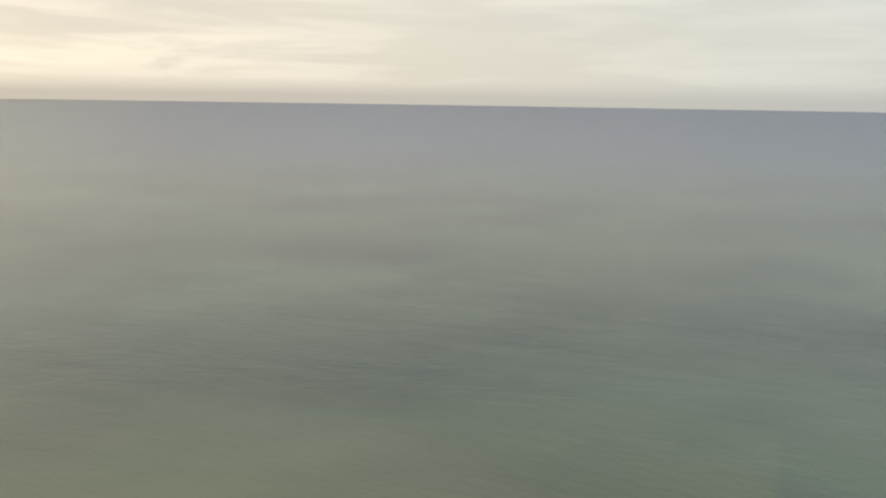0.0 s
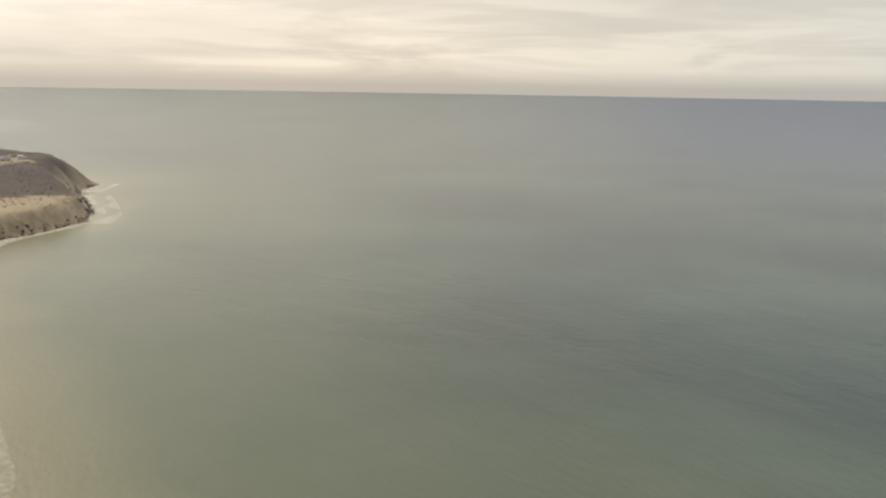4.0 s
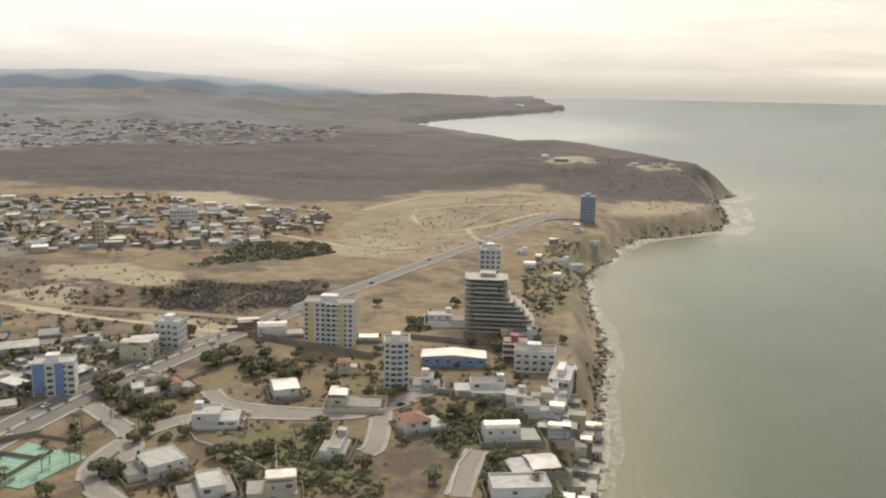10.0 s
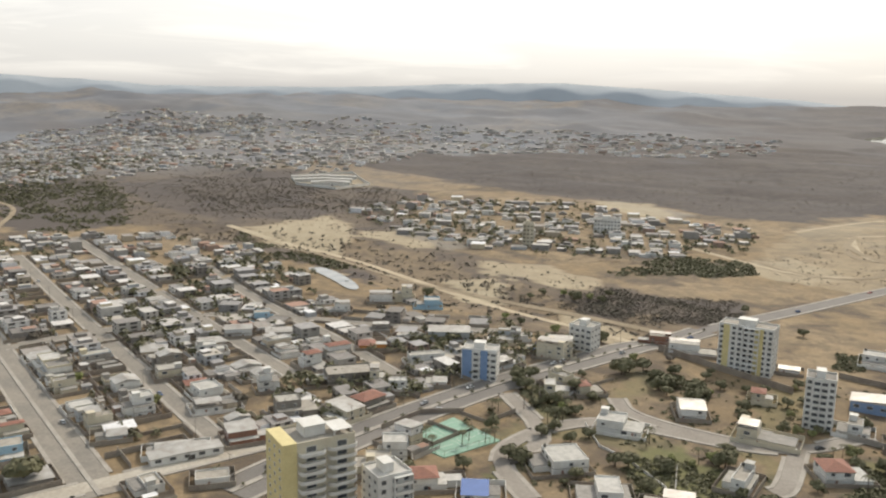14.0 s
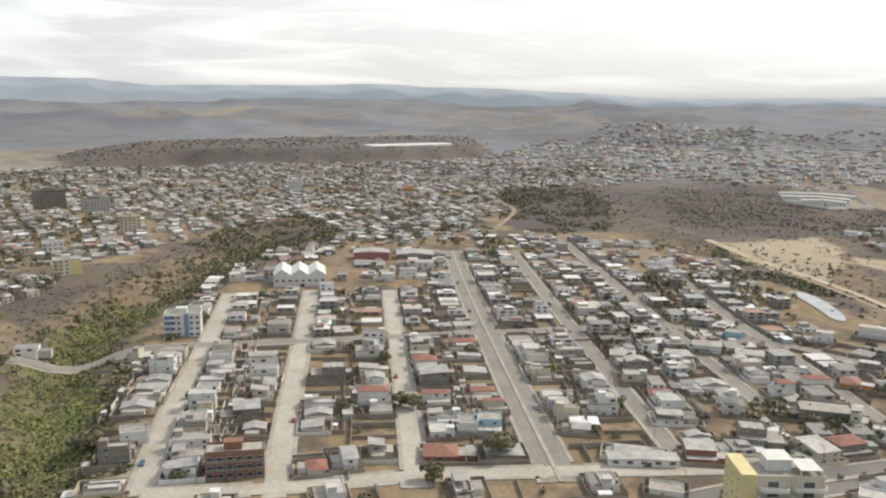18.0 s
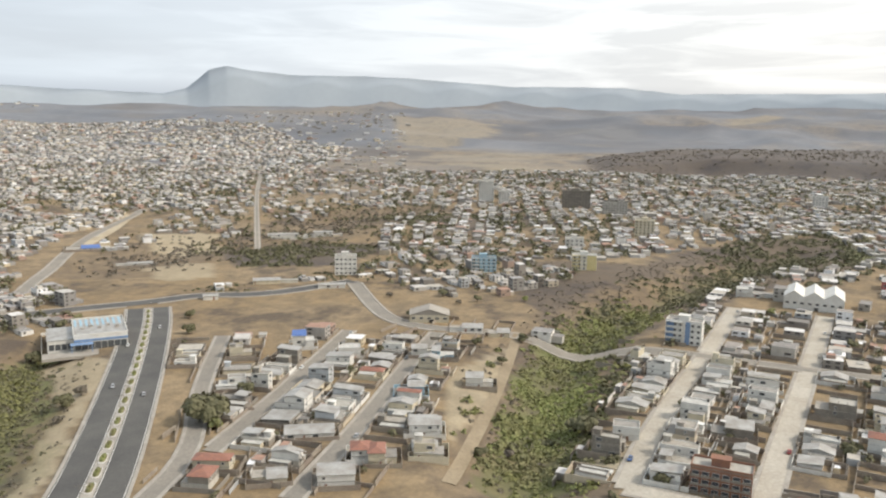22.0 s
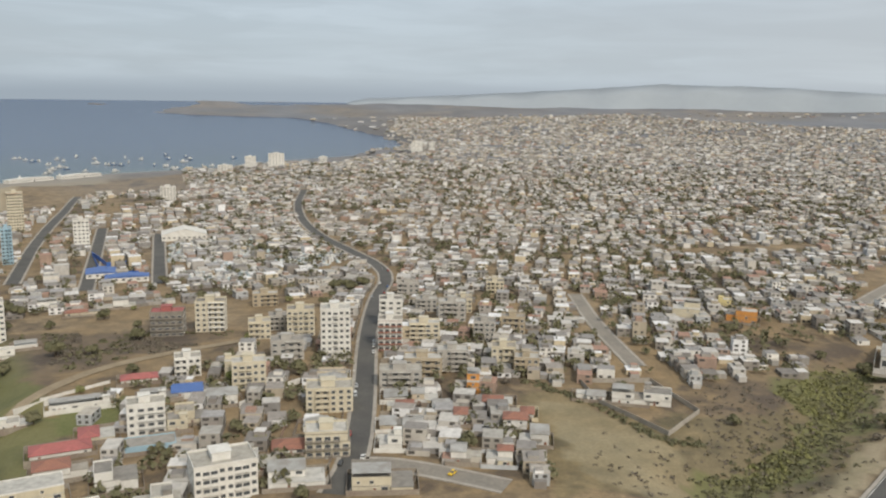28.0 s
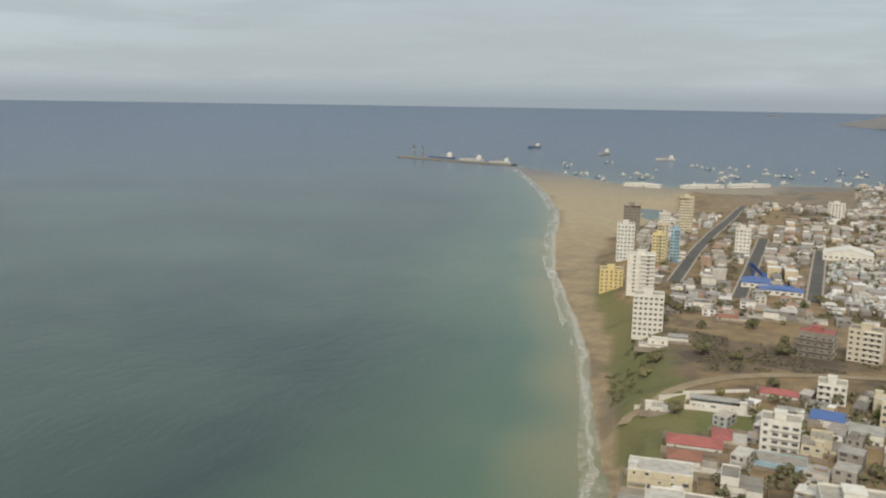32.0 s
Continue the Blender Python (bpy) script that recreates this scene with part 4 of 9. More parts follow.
# planted medians of the wide streets
for line_, half_ in ((main_line[:7], 1.3), (st_d, 0.9)):
    v, f = ribbon(resample(line_, 8.0), -half_, half_, 0.6, 0.5)
    tagged(new("median", mesh_of("median", v, f, [M_KERB])), "narrow kerbed median along the street", "median", kind="structure")

# dual carriageway with a planted median
hw = resample(highway, 8.0)
ROADS.append((highway, 19))
for s, c in ((1, "up"), (-1, "down")):
    v, f = ribbon(hw, min(s * 2.4, s * 14), max(s * 2.4, s * 14), 0.25)
    tagged(new("road", mesh_of("road", v, f, [M_ASPHALT], smooth=True)), "dark asphalt carriageway of the dual road", "road", kind="structure")
    v, f = ribbon(hw, min(s * 14, s * 15.4), max(s * 14, s * 15.4), 0.42, 0.5)
    tagged(new("pavement", mesh_of("pavement", v, f, [M_KERB])), "pale pavement along the dual road", "pavement", kind="structure")
for o_ in (-13.4, -2.9, 2.9, 13.4):
    v, f = ribbon(hw, o_ - 0.14, o_ + 0.14, 0.27)
    tagged(new("road_line", mesh_of("road_line", v, f, [M_WHITE])), "thin white edge line of the dual road", "road marking", kind="structure")
v, f = ribbon(hw, -2.4, 2.4, 0.42, 0.5)
tagged(new("median", mesh_of("median", v, f, [M_KERB])), "kerbed median with planted beds", "median", kind="structure")
road(highway_top, 13, M_ASPHALT, "asphalt crossing road at the head of the dual road")
pavements()


def clear_of_roads(x, y, pad):
    ok = np.ones(np.shape(x), bool)
    for path, half in ROADS:
        if x.size == 1:
            xs, ys, m = [q[0] for q in path], [q[1] for q in path], half + pad
            if x[0] < min(xs) - m or x[0] > max(xs) + m or y[0] < min(ys) - m or y[0] > max(ys) + m:
                continue
        ok &= far_from(path, x, y) > half + pad
    return ok


# ---- far town: joined houses ----
class Boxes:
    """Many turned boxes in one mesh; top faces take the second material."""

    def __init__(self):
        self.v, self.f, self.m = [], [], []

    def add(self, x, y, z, w, d, h, rot, sink=1.0, top=1, wall=0):
        n = len(x)
        c, s = np.cos(rot), np.sin(rot)
        cx = np.array([-1, 1, 1, -1]) * 0.5
        cy = np.array([-1, -1, 1, 1]) * 0.5
        lx, ly = w[:, None] * cx, d[:, None] * cy
        px, py = x[:, None] + lx * c[:, None] - ly * s[:, None], y[:, None] + lx * s[:, None] + ly * c[:, None]
        lo = np.stack([px, py, np.repeat((z - sink)[:, None], 4, 1)], -1)
        hi = np.stack([px, py, np.repeat((z + h)[:, None], 4, 1)], -1)
        base = sum(len(a) for a in self.v)
        self.v.append(np.concatenate([lo, hi], 1).reshape(-1, 3))
        q = np.array([[0, 1, 5, 4], [1, 2, 6, 5], [2, 3, 7, 6], [3, 0, 4, 7], [4, 5, 6, 7]])
        self.f.append((np.arange(n)[:, None, None] * 8 + q + base).reshape(-1, 4))
        self.m.append(np.tile([wall, wall, wall, wall, top], n))

    def make(self, name, mats):
        v, f, m = np.concatenate(self.v), np.concatenate(self.f), np.concatenate(self.m)
        me = bpy.data.meshes.new(name)
        me.vertices.add(len(v))
        me.vertices.foreach_set("co", v.ravel())
        me.loops.add(f.size)
        me.loops.foreach_set("vertex_index", f.ravel().astype(np.int32))
        me.polygons.add(len(f))
        me.polygons.foreach_set("loop_start", np.arange(0, f.size, 4, dtype=np.int32))
        for mt in mats:
            me.materials.append(mt)
        me.polygons.foreach_set("material_index", m.astype(np.int32))
        me.polygons.foreach_set("use_smooth", np.zeros(len(f), bool))
        me.update(calc_edges=True)
        return me


RNG = np.random.RandomState(5)
KEEP_OUT = []  # (x, y, radius) of the single buildings


def lattice(poly, ang, lot_u, lot_v, street, block_u, keep=0.9, scatter=1.5):
    """House sites in rows of back-to-back lots, turned by ang degrees."""
    p = np.array(poly, float)
    a = radians(ang)
    c, s = math.cos(a), math.sin(a)
    u, v = p[:, 0] * c + p[:, 1] * s, -p[:, 0] * s + p[:, 1] * c
    us, pos_u, k = [], u.min(), 0
    while pos_u < u.max():
        us.append(pos_u)
        k += 1
        pos_u += lot_u + (street if k % block_u == 0 else 0)
    vs, pos_v, k = [], v.min(), 0
    while pos_v < v.max():
        vs.append(pos_v)
        k += 1
        pos_v += lot_v + (street if k % 2 == 0 else 0)
    uu, vv = np.meshgrid(us, vs)
    uu, vv = uu.ravel() + RNG.uniform(-scatter, scatter, uu.size), vv.ravel() + RNG.uniform(-scatter, scatter, uu.size)
    x, y = uu * c - vv * s, uu * s + vv * c
    x, y = x + 16 * wobble(x, y, 130, 31), y + 16 * wobble(x, y, 130, 32)
    lots = wobble(x, y, 48, 33) + 0.5 * wobble(x, y, 130, 34)
    ok = inside(poly, x, y) & (RNG.rand(x.size) < keep) & (lots < 0.72) & clear_of_roads(x, y, 5)
    for path, deep_, wide in RAVINES:
        ok &= far_from(path, x, y) > wide * 1.1
    for bare in (plateau, f_pale_a, f_pale_b, f_pale_c, f_pale_d, f_pale_f, f_pond, f_pond_b, b_belt, b_scrub_k, b_scrub_l, b_scrub_m, b_scrub_n, b_scrub_o, b_scrub_p, b_woods_s, walled_yard, n_field, n_gully, n_brown, n_verge, stream_bed):
        ok &= ~inside(bare, x, y)
    for kx, ky, kr in KEEP_OUT:
        ok &= np.hypot(x - kx, y - ky) > kr
    ok &= np.where(inside(LAND, x, y), far_from(COAST, x, y), 0) > 30
    return x[ok], y[ok]


# ---- building kit ----
class Solid:
    """Boxes and prisms of one part, in its thing's own metres."""

    def __init__(self):
        self.v, self.f, self.m = [], [], []

    def box(self, x0, y0, z0, x1, y1, z1, m=0):
        k = len(self.v)
        self.v += [(x0, y0, z0), (x1, y0, z0), (x1, y1, z0), (x0, y1, z0), (x0, y0, z1), (x1, y0, z1), (x1, y1, z1), (x0, y1, z1)]
        self.f += [tuple(k + i for i in q) for q in ((3, 2, 1, 0), (4, 5, 6, 7), (0, 1, 5, 4), (1, 2, 6, 5), (2, 3, 7, 6), (3, 0, 4, 7))]
        self.m += [m] * 6
        return self

    def gable(self, x0, y0, x1, y1, z, rise, over=0.4, thick=0.15, m=0):
        """A pitched roof whose ridge runs along x."""
        x0, x1, y0, y1 = x0 - over, x1 + over, y0 - over, y1 + over
        ym = (y0 + y1) / 2
        for ya, za, yb, zb in ((y0, z, ym, z + rise), (y1, z, ym, z + rise)):
            k = len(self.v)
            for t in (0, thick):
                self.v += [(x0, ya, za + t), (x1, ya, za + t), (x1, yb, zb + t), (x0, yb, zb + t)]
            self.f += [tuple(k + i for i in q) for q in ((3, 2, 1, 0), (4, 5, 6, 7), (0, 1, 5, 4), (1, 2, 6, 5), (2, 3, 7, 6), (3, 0, 4, 7))]
            self.m += [m] * 6
        k = len(self.v)
        for x in (x0 + over, x1 - over):
            self.v += [(x, y0 + over, z), (x, y1 - over, z), (x, ym, z + rise)]
        self.f += [(k, k + 1, k + 2), (k + 5, k + 4, k + 3)]
        self.m += [m] * 2
        return self

    def hip(self, x0, y0, x1, y1, z, rise, over=0.5, m=0):
        x0, x1, y0, y1 = x0 - over, x1 + over, y0 - over, y1 + over
        a = min(x1 - x0, y1 - y0) / 2
        k = len(self.v)
        self.v += [(x0, y0, z), (x1, y0, z), (x1, y1, z), (x0, y1, z)]
        self.v += [(x0, y0, z + 0.15), (x1, y0, z + 0.15), (x1, y1, z + 0.15), (x0, y1, z + 0.15)]
        if x1 - x0 >= y1 - y0:
            self.v += [(x0 + a, (y0 + y1) / 2, z + rise), (x1 - a, (y0 + y1) / 2, z + rise)]
            top = ((4, 5, 9, 8), (5, 6, 9), (6, 7, 8, 9), (7, 4, 8))
        else:
            self.v += [((x0 + x1) / 2, y0 + a, z + rise), ((x0 + x1) / 2, y1 - a, z + rise)]
            top = ((4, 5, 8), (5, 6, 9, 8), (6, 7, 9), (7, 4, 8, 9))
        q = ((3, 2, 1, 0), (0, 1, 5, 4), (1, 2, 6, 5), (2, 3, 7, 6), (3, 0, 4, 7)) + top
        self.f += [tuple(k + i for i in s) for s in q]
        self.m += [m] * len(q)
        return self

    def slope(self, x0, y0, x1, y1, za, zb, thick=0.12, m=0):
        """A single-pitch sheet, za at y0 and zb at y1."""
        k = len(self.v)
        for t in (0, thick):
            self.v += [(x0, y0, za + t), (x1, y0, za + t), (x1, y1, zb + t), (x0, y1, zb + t)]
        self.f += [tuple(k + i for i in q) for q in ((3, 2, 1, 0), (4, 5, 6, 7), (0, 1, 5, 4), (1, 2, 6, 5), (2, 3, 7, 6), (3, 0, 4, 7))]
        self.m += [m] * 6
        return self

    def ring(self, x0, y0, x1, y1, z0, z1, t=0.2, m=0):
        self.box(x0, y0, z0, x1, y0 + t, z1, m).box(x0, y1 - t, z0, x1, y1, z1, m)
        return self.box(x0, y0 + t, z0, x0 + t, y1 - t, z1, m).box(x1 - t, y0 + t, z0, x1, y1 - t, z1, m)

    def cyl(self, x, y, z0, z1, r0, r1=None, n=10, m=0):
        r1 = r0 if r1 is None else r1
        k = len(self.v)
        for z, r in ((z0, r0), (z1, r1)):
            self.v += [(x + r * math.cos(2 * math.pi * i / n), y + r * math.sin(2 * math.pi * i / n), z) for i in range(n)]
        self.f += [(k + i, k + (i + 1) % n, k + n + (i + 1) % n, k + n + i) for i in range(n)] + [tuple(range(k + n, k + 2 * n)), tuple(range(k + n - 1, k - 1, -1))]
        self.m += [m] * (n + 2)
        return self

    def mesh(self, name, *mats):
        return mesh_of(name, self.v, self.f, mats, self.m)


def part(name, data, parent, at=None, label=""):
    ob = new(name, data)
    ob.parent = parent
    if at is not None:
        ob.matrix_basis = at
    return tagged(ob, label)


def thing(name, x, y, ang, label, category, group="", z=None):
    ob = new(name)
    ob.empty_display_size = 0.5
    z = float(height(np.array([x]), np.array([y]))[0]) if z is None else z
    ob.matrix_basis = pose(x, y, z, 0, 0, ang)
    return tagged(ob, label, category, group)


def window_mesh(w, h, frame_mat):
    """One piece: a proud frame with the pane set back in it."""
    a, c = w / 2 + 0.1, w / 2
    v = []
    for hw_, z0, z1, y in ((a, -0.1, h + 0.1, 0.02), (a, -0.1, h + 0.1, -0.12), (c, 0, h, -0.12), (c, 0, h, -0.03)):
        v += [(-hw_, y, z0), (hw_, y, z0), (hw_, y, z1), (-hw_, y, z1)]
    f = [(k + i, k + (i + 1) % 4, k + 4 + (i + 1) % 4, k + 4 + i) for k in (0, 4, 8) for i in range(4)] + [(12, 13, 14, 15)]
    return mesh_of("window", v, f, [frame_mat, M_GLASS], [0] * 12 + [1])


def faces_eye(root, a):
    """Whether a side of the thing, turned by a degrees, looks towards the open middle of the place."""
    m = root.matrix_basis
    n = m.to_3x3() @ Vector((math.sin(radians(a)), -math.cos(radians(a)), 0))
    return n.x * m.translation.x + n.y * m.translation.y < 0


WINDOWS = {k: window_mesh(*k, M_WHITE) for k in ((1.5, 1.2), (2.4, 1.4), (1.0, 1.0), (3.2, 1.8), (1.7, 1.5))}
DOOR = Solid().box(-0.5, -0.06, 0, 0.5, 0.02, 2.1, 0).box(-0.6, -0.1, 0, -0.5, 0.02, 2.2, 1).box(0.5, -0.1, 0, 0.6, 0.02, 2.2, 1).box(-0.6, -0.1, 2.1, 0.6, 0.02, 2.2, 1).mesh("door", M_BRICK, M_WHITE)
GARAGE = Solid().box(-1.5, -0.06, 0, 1.5, 0.02, 2.3, 0).box(-1.6, -0.1, 2.3, 1.6, 0.02, 2.42, 1).mesh("garage_door", M_DARK, M_WHITE)
TANK = Solid().cyl(0, 0, 0, 0.25, 0.35, n=8, m=1).cyl(0, 0, 0.25, 1.25, 0.6, n=10).cyl(0, 0, 1.25, 1.5, 0.6, 0.2, n=10).mesh("water_tank", M_DARK, M_CONCRETE)


def openings(root, x0, y0, x1, y1, z, rng, chance=0.85, sizes=((1.5, 1.2), (1.0, 1.0), (2.4, 1.4)), sides=(0, 90, 180, 270), sill=1.0):
    """Windows along the sides of one storey."""
    for a in sides:
        if not faces_eye(root, a):
            continue
        wide = x1 - x0 if a in (0, 180) else y1 - y0
        n = max(1, int(wide / 4.2))
        for i in range(n):
            if rng.random() > chance:
                continue
            s = (i + 0.5) / n
            key = sizes[rng.randrange(len(sizes))]
            px, py = {0: (x0 + s * wide, y0), 180: (x0 + s * wide, y1), 90: (x1, y0 + s * wide), 270: (x0, y0 + s * wide)}[a]
            part("window", WINDOWS[key], root, pose(px, py, z + sill, 0, 0, a))


def place_on(ob, x, y, r):
    KEEP_OUT.append((x, y, r))
    return ob


HOUSES = [0]
FH = 2.75  # storey height of the houses


def house(x, y, w, d, floors, ang, wall=None, roof="flat", label="", yard=True, seed=None, group="", upper=None):
    """A plastered house with its storeys, parapet, windows, door and roof fittings; its front is towards -y."""
    HOUSES[0] += 1
    rng = random.Random(HOUSES[0] * 7 + 3 if seed is None else seed)
    roofs = {"flat": "flat concrete roof", "tile": "red clay tile roof", "zinc": "zinc sheet roof", "blue": "blue sheet roof", "brick": "unfinished brick top", "pink": "faded red roof"}
    tone = {None: "plastered", "white": "white plastered", "cream": "cream plastered", "yellow": "yellow plastered", "orange": "orange painted", "blue": "blue painted", "grey": "bare concrete", "brick": "orange-brown brick", "paleblue": "pale blue painted"}[wall]
    mats = {None: M_WALL, "white": M_WHITE, "cream": M_CREAM, "yellow": M_YELLOW, "orange": M_ORANGE, "blue": M_BLUE, "grey": M_CONCRETE, "brick": M_BRICK, "paleblue": M_PALEBLUE}
    wm = mats[wall]
    words = ("one", "two", "three", "four", "five", "six", "seven", "eight")
    root = place_on(thing("house", x, y, ang, label or "%s-storey %s house with a %s" % (words[min(floors, 8) - 1], tone, roofs[roof]), "house", group), x, y, max(w, d) * 0.62)
    x0, x1, y0, y1 = -w / 2, w / 2, -d / 2, d / 2
    zt = 0.0
    rects, wings = [], []
    if rng.random() < 0.65 and w > 8:
        # a lower wing at one end makes the plan an L
        k, far_y = rng.uniform(0.3, 0.45), y0 + d * rng.uniform(0.12, 0.35) if rng.random() < 0.6 else y0 - rng.uniform(0.5, 1.5)
        end_y = y1 - rng.uniform(0, 0.2) * d
        if rng.random() < 0.5:
            wings.append((x0, far_y, x0 + w * k, end_y))
            x0 = x0 + w * k
        else:
            wings.append((x1 - w * k, far_y, x1, end_y))
            x1 = x1 - w * k
    door_x = rng.uniform(x0 + 0.8, x1 - 0.8)
    for f in range(floors):
        if f and f == floors - 1 and (upper or (upper is None and rng.random() < 0.5)) and floors > 1:
            cut = rng.uniform(0.2, 0.4)
            if rng.random() < 0.5:
                x1 = x0 + (x1 - x0) * (1 - cut)
            else:
                y0 = y0 + (y1 - y0) * cut
        rects.append((x0, y0, x1, y1, zt))
        zt += FH
    s = Solid()
    low = rects[0]
    same = [q for q in rects if q[:4] == low[:4]]
    s.box(low[0], low[1], -1.5, low[2], low[3], len(same) * FH - 0.02)
    if len(same) < len(rects):
        a, b_, c, e, z = rects[-1]
        part("upper_storey", Solid().box(a, b_, z - 0.02, c, e, z + FH - 0.02).mesh("upper_storey", wm), root)
    wing_h = FH * max(1, floors - 1) - (0.35 if floors == 1 else 0)
    for a, b_, c, e in wings:
        part("wing", Solid().box(a, b_, -1.5, c, e, wing_h).mesh("wing", wm), root)
    # storey slabs that stand out a little
    part("wall", s.mesh("wall", wm), root)
    s = Solid()
    for i, (a, b_, c, e, z) in enumerate(rects[:-1]):
        s.box(a - 0.12, b_ - 0.12, z + FH - 0.1, c + 0.12, e + 0.12, z + FH + 0.12)
    for a, b_, c, e in wings:
        s.box(a - 0.14, b_ - 0.14, wing_h - 0.1, c + 0.14, e + 0.14, wing_h + 0.13)
    if len(rects) > 1 or wings:
        part("floor_slab", s.mesh("floor_slab", M_ROOF), root)
    a, b_, c, e, z = rects[-1]
    z += FH
    if roof in ("flat", "brick"):
        deck = part("roof", Solid().box(a, b_, z - 0.02, c, e, z + 0.15).mesh("roof", M_ROOF), root, label="weathered flat roof deck")
        part("parapet", Solid().ring(a - 0.05, b_ - 0.05, c + 0.05, e + 0.05, z - 0.1, z + rng.uniform(0.5, 1.0)).mesh("parapet", wm), deck)
        if rng.random() < 0.6:
            qx, qy = rng.choice((a + 1.8, c - 1.8)), rng.choice((b_ + 1.8, e - 1.8))
            part("stair_head", Solid().box(qx - 1.5, qy - 1.5, z + 0.1, qx + 1.5, qy + 1.5, z + 2.5).box(qx - 1.8, qy - 1.8, z + 2.5, qx + 1.8, qy + 1.8, z + 2.65).mesh("stair_head", M_ROOF if rng.random() < 0.5 else wm), deck)
        if roof == "brick":
            s = Solid()
            for px in np.linspace(a + 0.3, c - 0.3, 4):
                for py in (b_ + 0.3, e - 0.3):
                    s.box(px - 0.15, py - 0.15, z, px + 0.15, py + 0.15, z + rng.uniform(0.8, 2.2))
            part("column_stub", s.mesh("column_stub", M_CONCRETE), root)
        elif rng.random() < 0.35:
            s = Solid()
            k = rng.uniform(0.4, 0.7)
            s.slope(a, b_, c, b_ + (e - b_) * k, z + 2.3, z + 2.7)
            for px in (a + 0.15, c - 0.15):
                for py in (b_ + 0.15, b_ + (e - b_) * k - 0.15):
                    s.box(px - 0.1, py - 0.1, z, px + 0.1, py + 0.1, z + 2.35)
            part("roof_shelter", s.mesh("roof_shelter", M_METAL), deck, label="open zinc shelter over the roof deck")
    elif roof in ("tile", "pink"):
        part("roof", Solid().hip(a, b_, c, e, z, min(c - a, e - b_) * 0.22).mesh("roof", M_TILE if roof == "tile" else M_PINK), root)
    else:
        m_ = M_METAL if roof == "zinc" else M_BLUEROOF
        if rng.random() < 0.5:
            s = Solid().gable(a, b_, c, e, z, (e - b_) * 0.13, m=0)
        else:
            s = Solid().slope(a - 0.4, b_ - 0.4, c + 0.4, e + 0.4, z + 0.05, z + 0.9)
            s.box(a, e - 0.15, z - 0.1, c, e, z + 0.75)
        part("roof", s.mesh("roof", m_), root)
    if roof == "flat" and rng.random() < 0.4:
        part("water_tank", TANK, deck, pose(a + 1.0, e - 1.0, z + 0.15))
    for i, (a, b_, c, e, zz) in enumerate(rects):
        openings(root, a, b_, c, e, zz, rng, 0.5 if i else 0.3)
    part("door", DOOR, root, pose(door_x, -d / 2, 0.02))
    if floors > 1 and rng.random() < 0.5:
        bw = (x1 - x0) * 0.6
        s = Solid().box(x0 + 0.3, y0 - 1.2, FH - 0.05, x0 + 0.3 + bw, y0, FH + 0.1)
        s.box(x0 + 0.3, y0 - 1.2, FH + 0.1, x0 + 0.3 + bw, y0 - 1.1, FH + 0.95)
        s.box(x0 + 0.3, y0 - 1.1, FH + 0.1, x0 + 0.4, y0, FH + 0.95).box(x0 + 0.2 + bw, y0 - 1.1, FH + 0.1, x0 + 0.3 + bw, y0, FH + 0.95)
        part("balcony", s.mesh("balcony", wm), root)
    if yard:
        m = 2.2
        s = Solid().ring(-w / 2 - m, -d / 2 - m, w / 2 + m, d / 2 + m * 1.6, -1.2, rng.uniform(1.6, 2.4), 0.18)
        part("yard_wall", s.mesh("yard_wall", rng.choice((M_YARDWALL, M_YARDWALL, wm))), root, label="block yard wall round the lot")
    return root


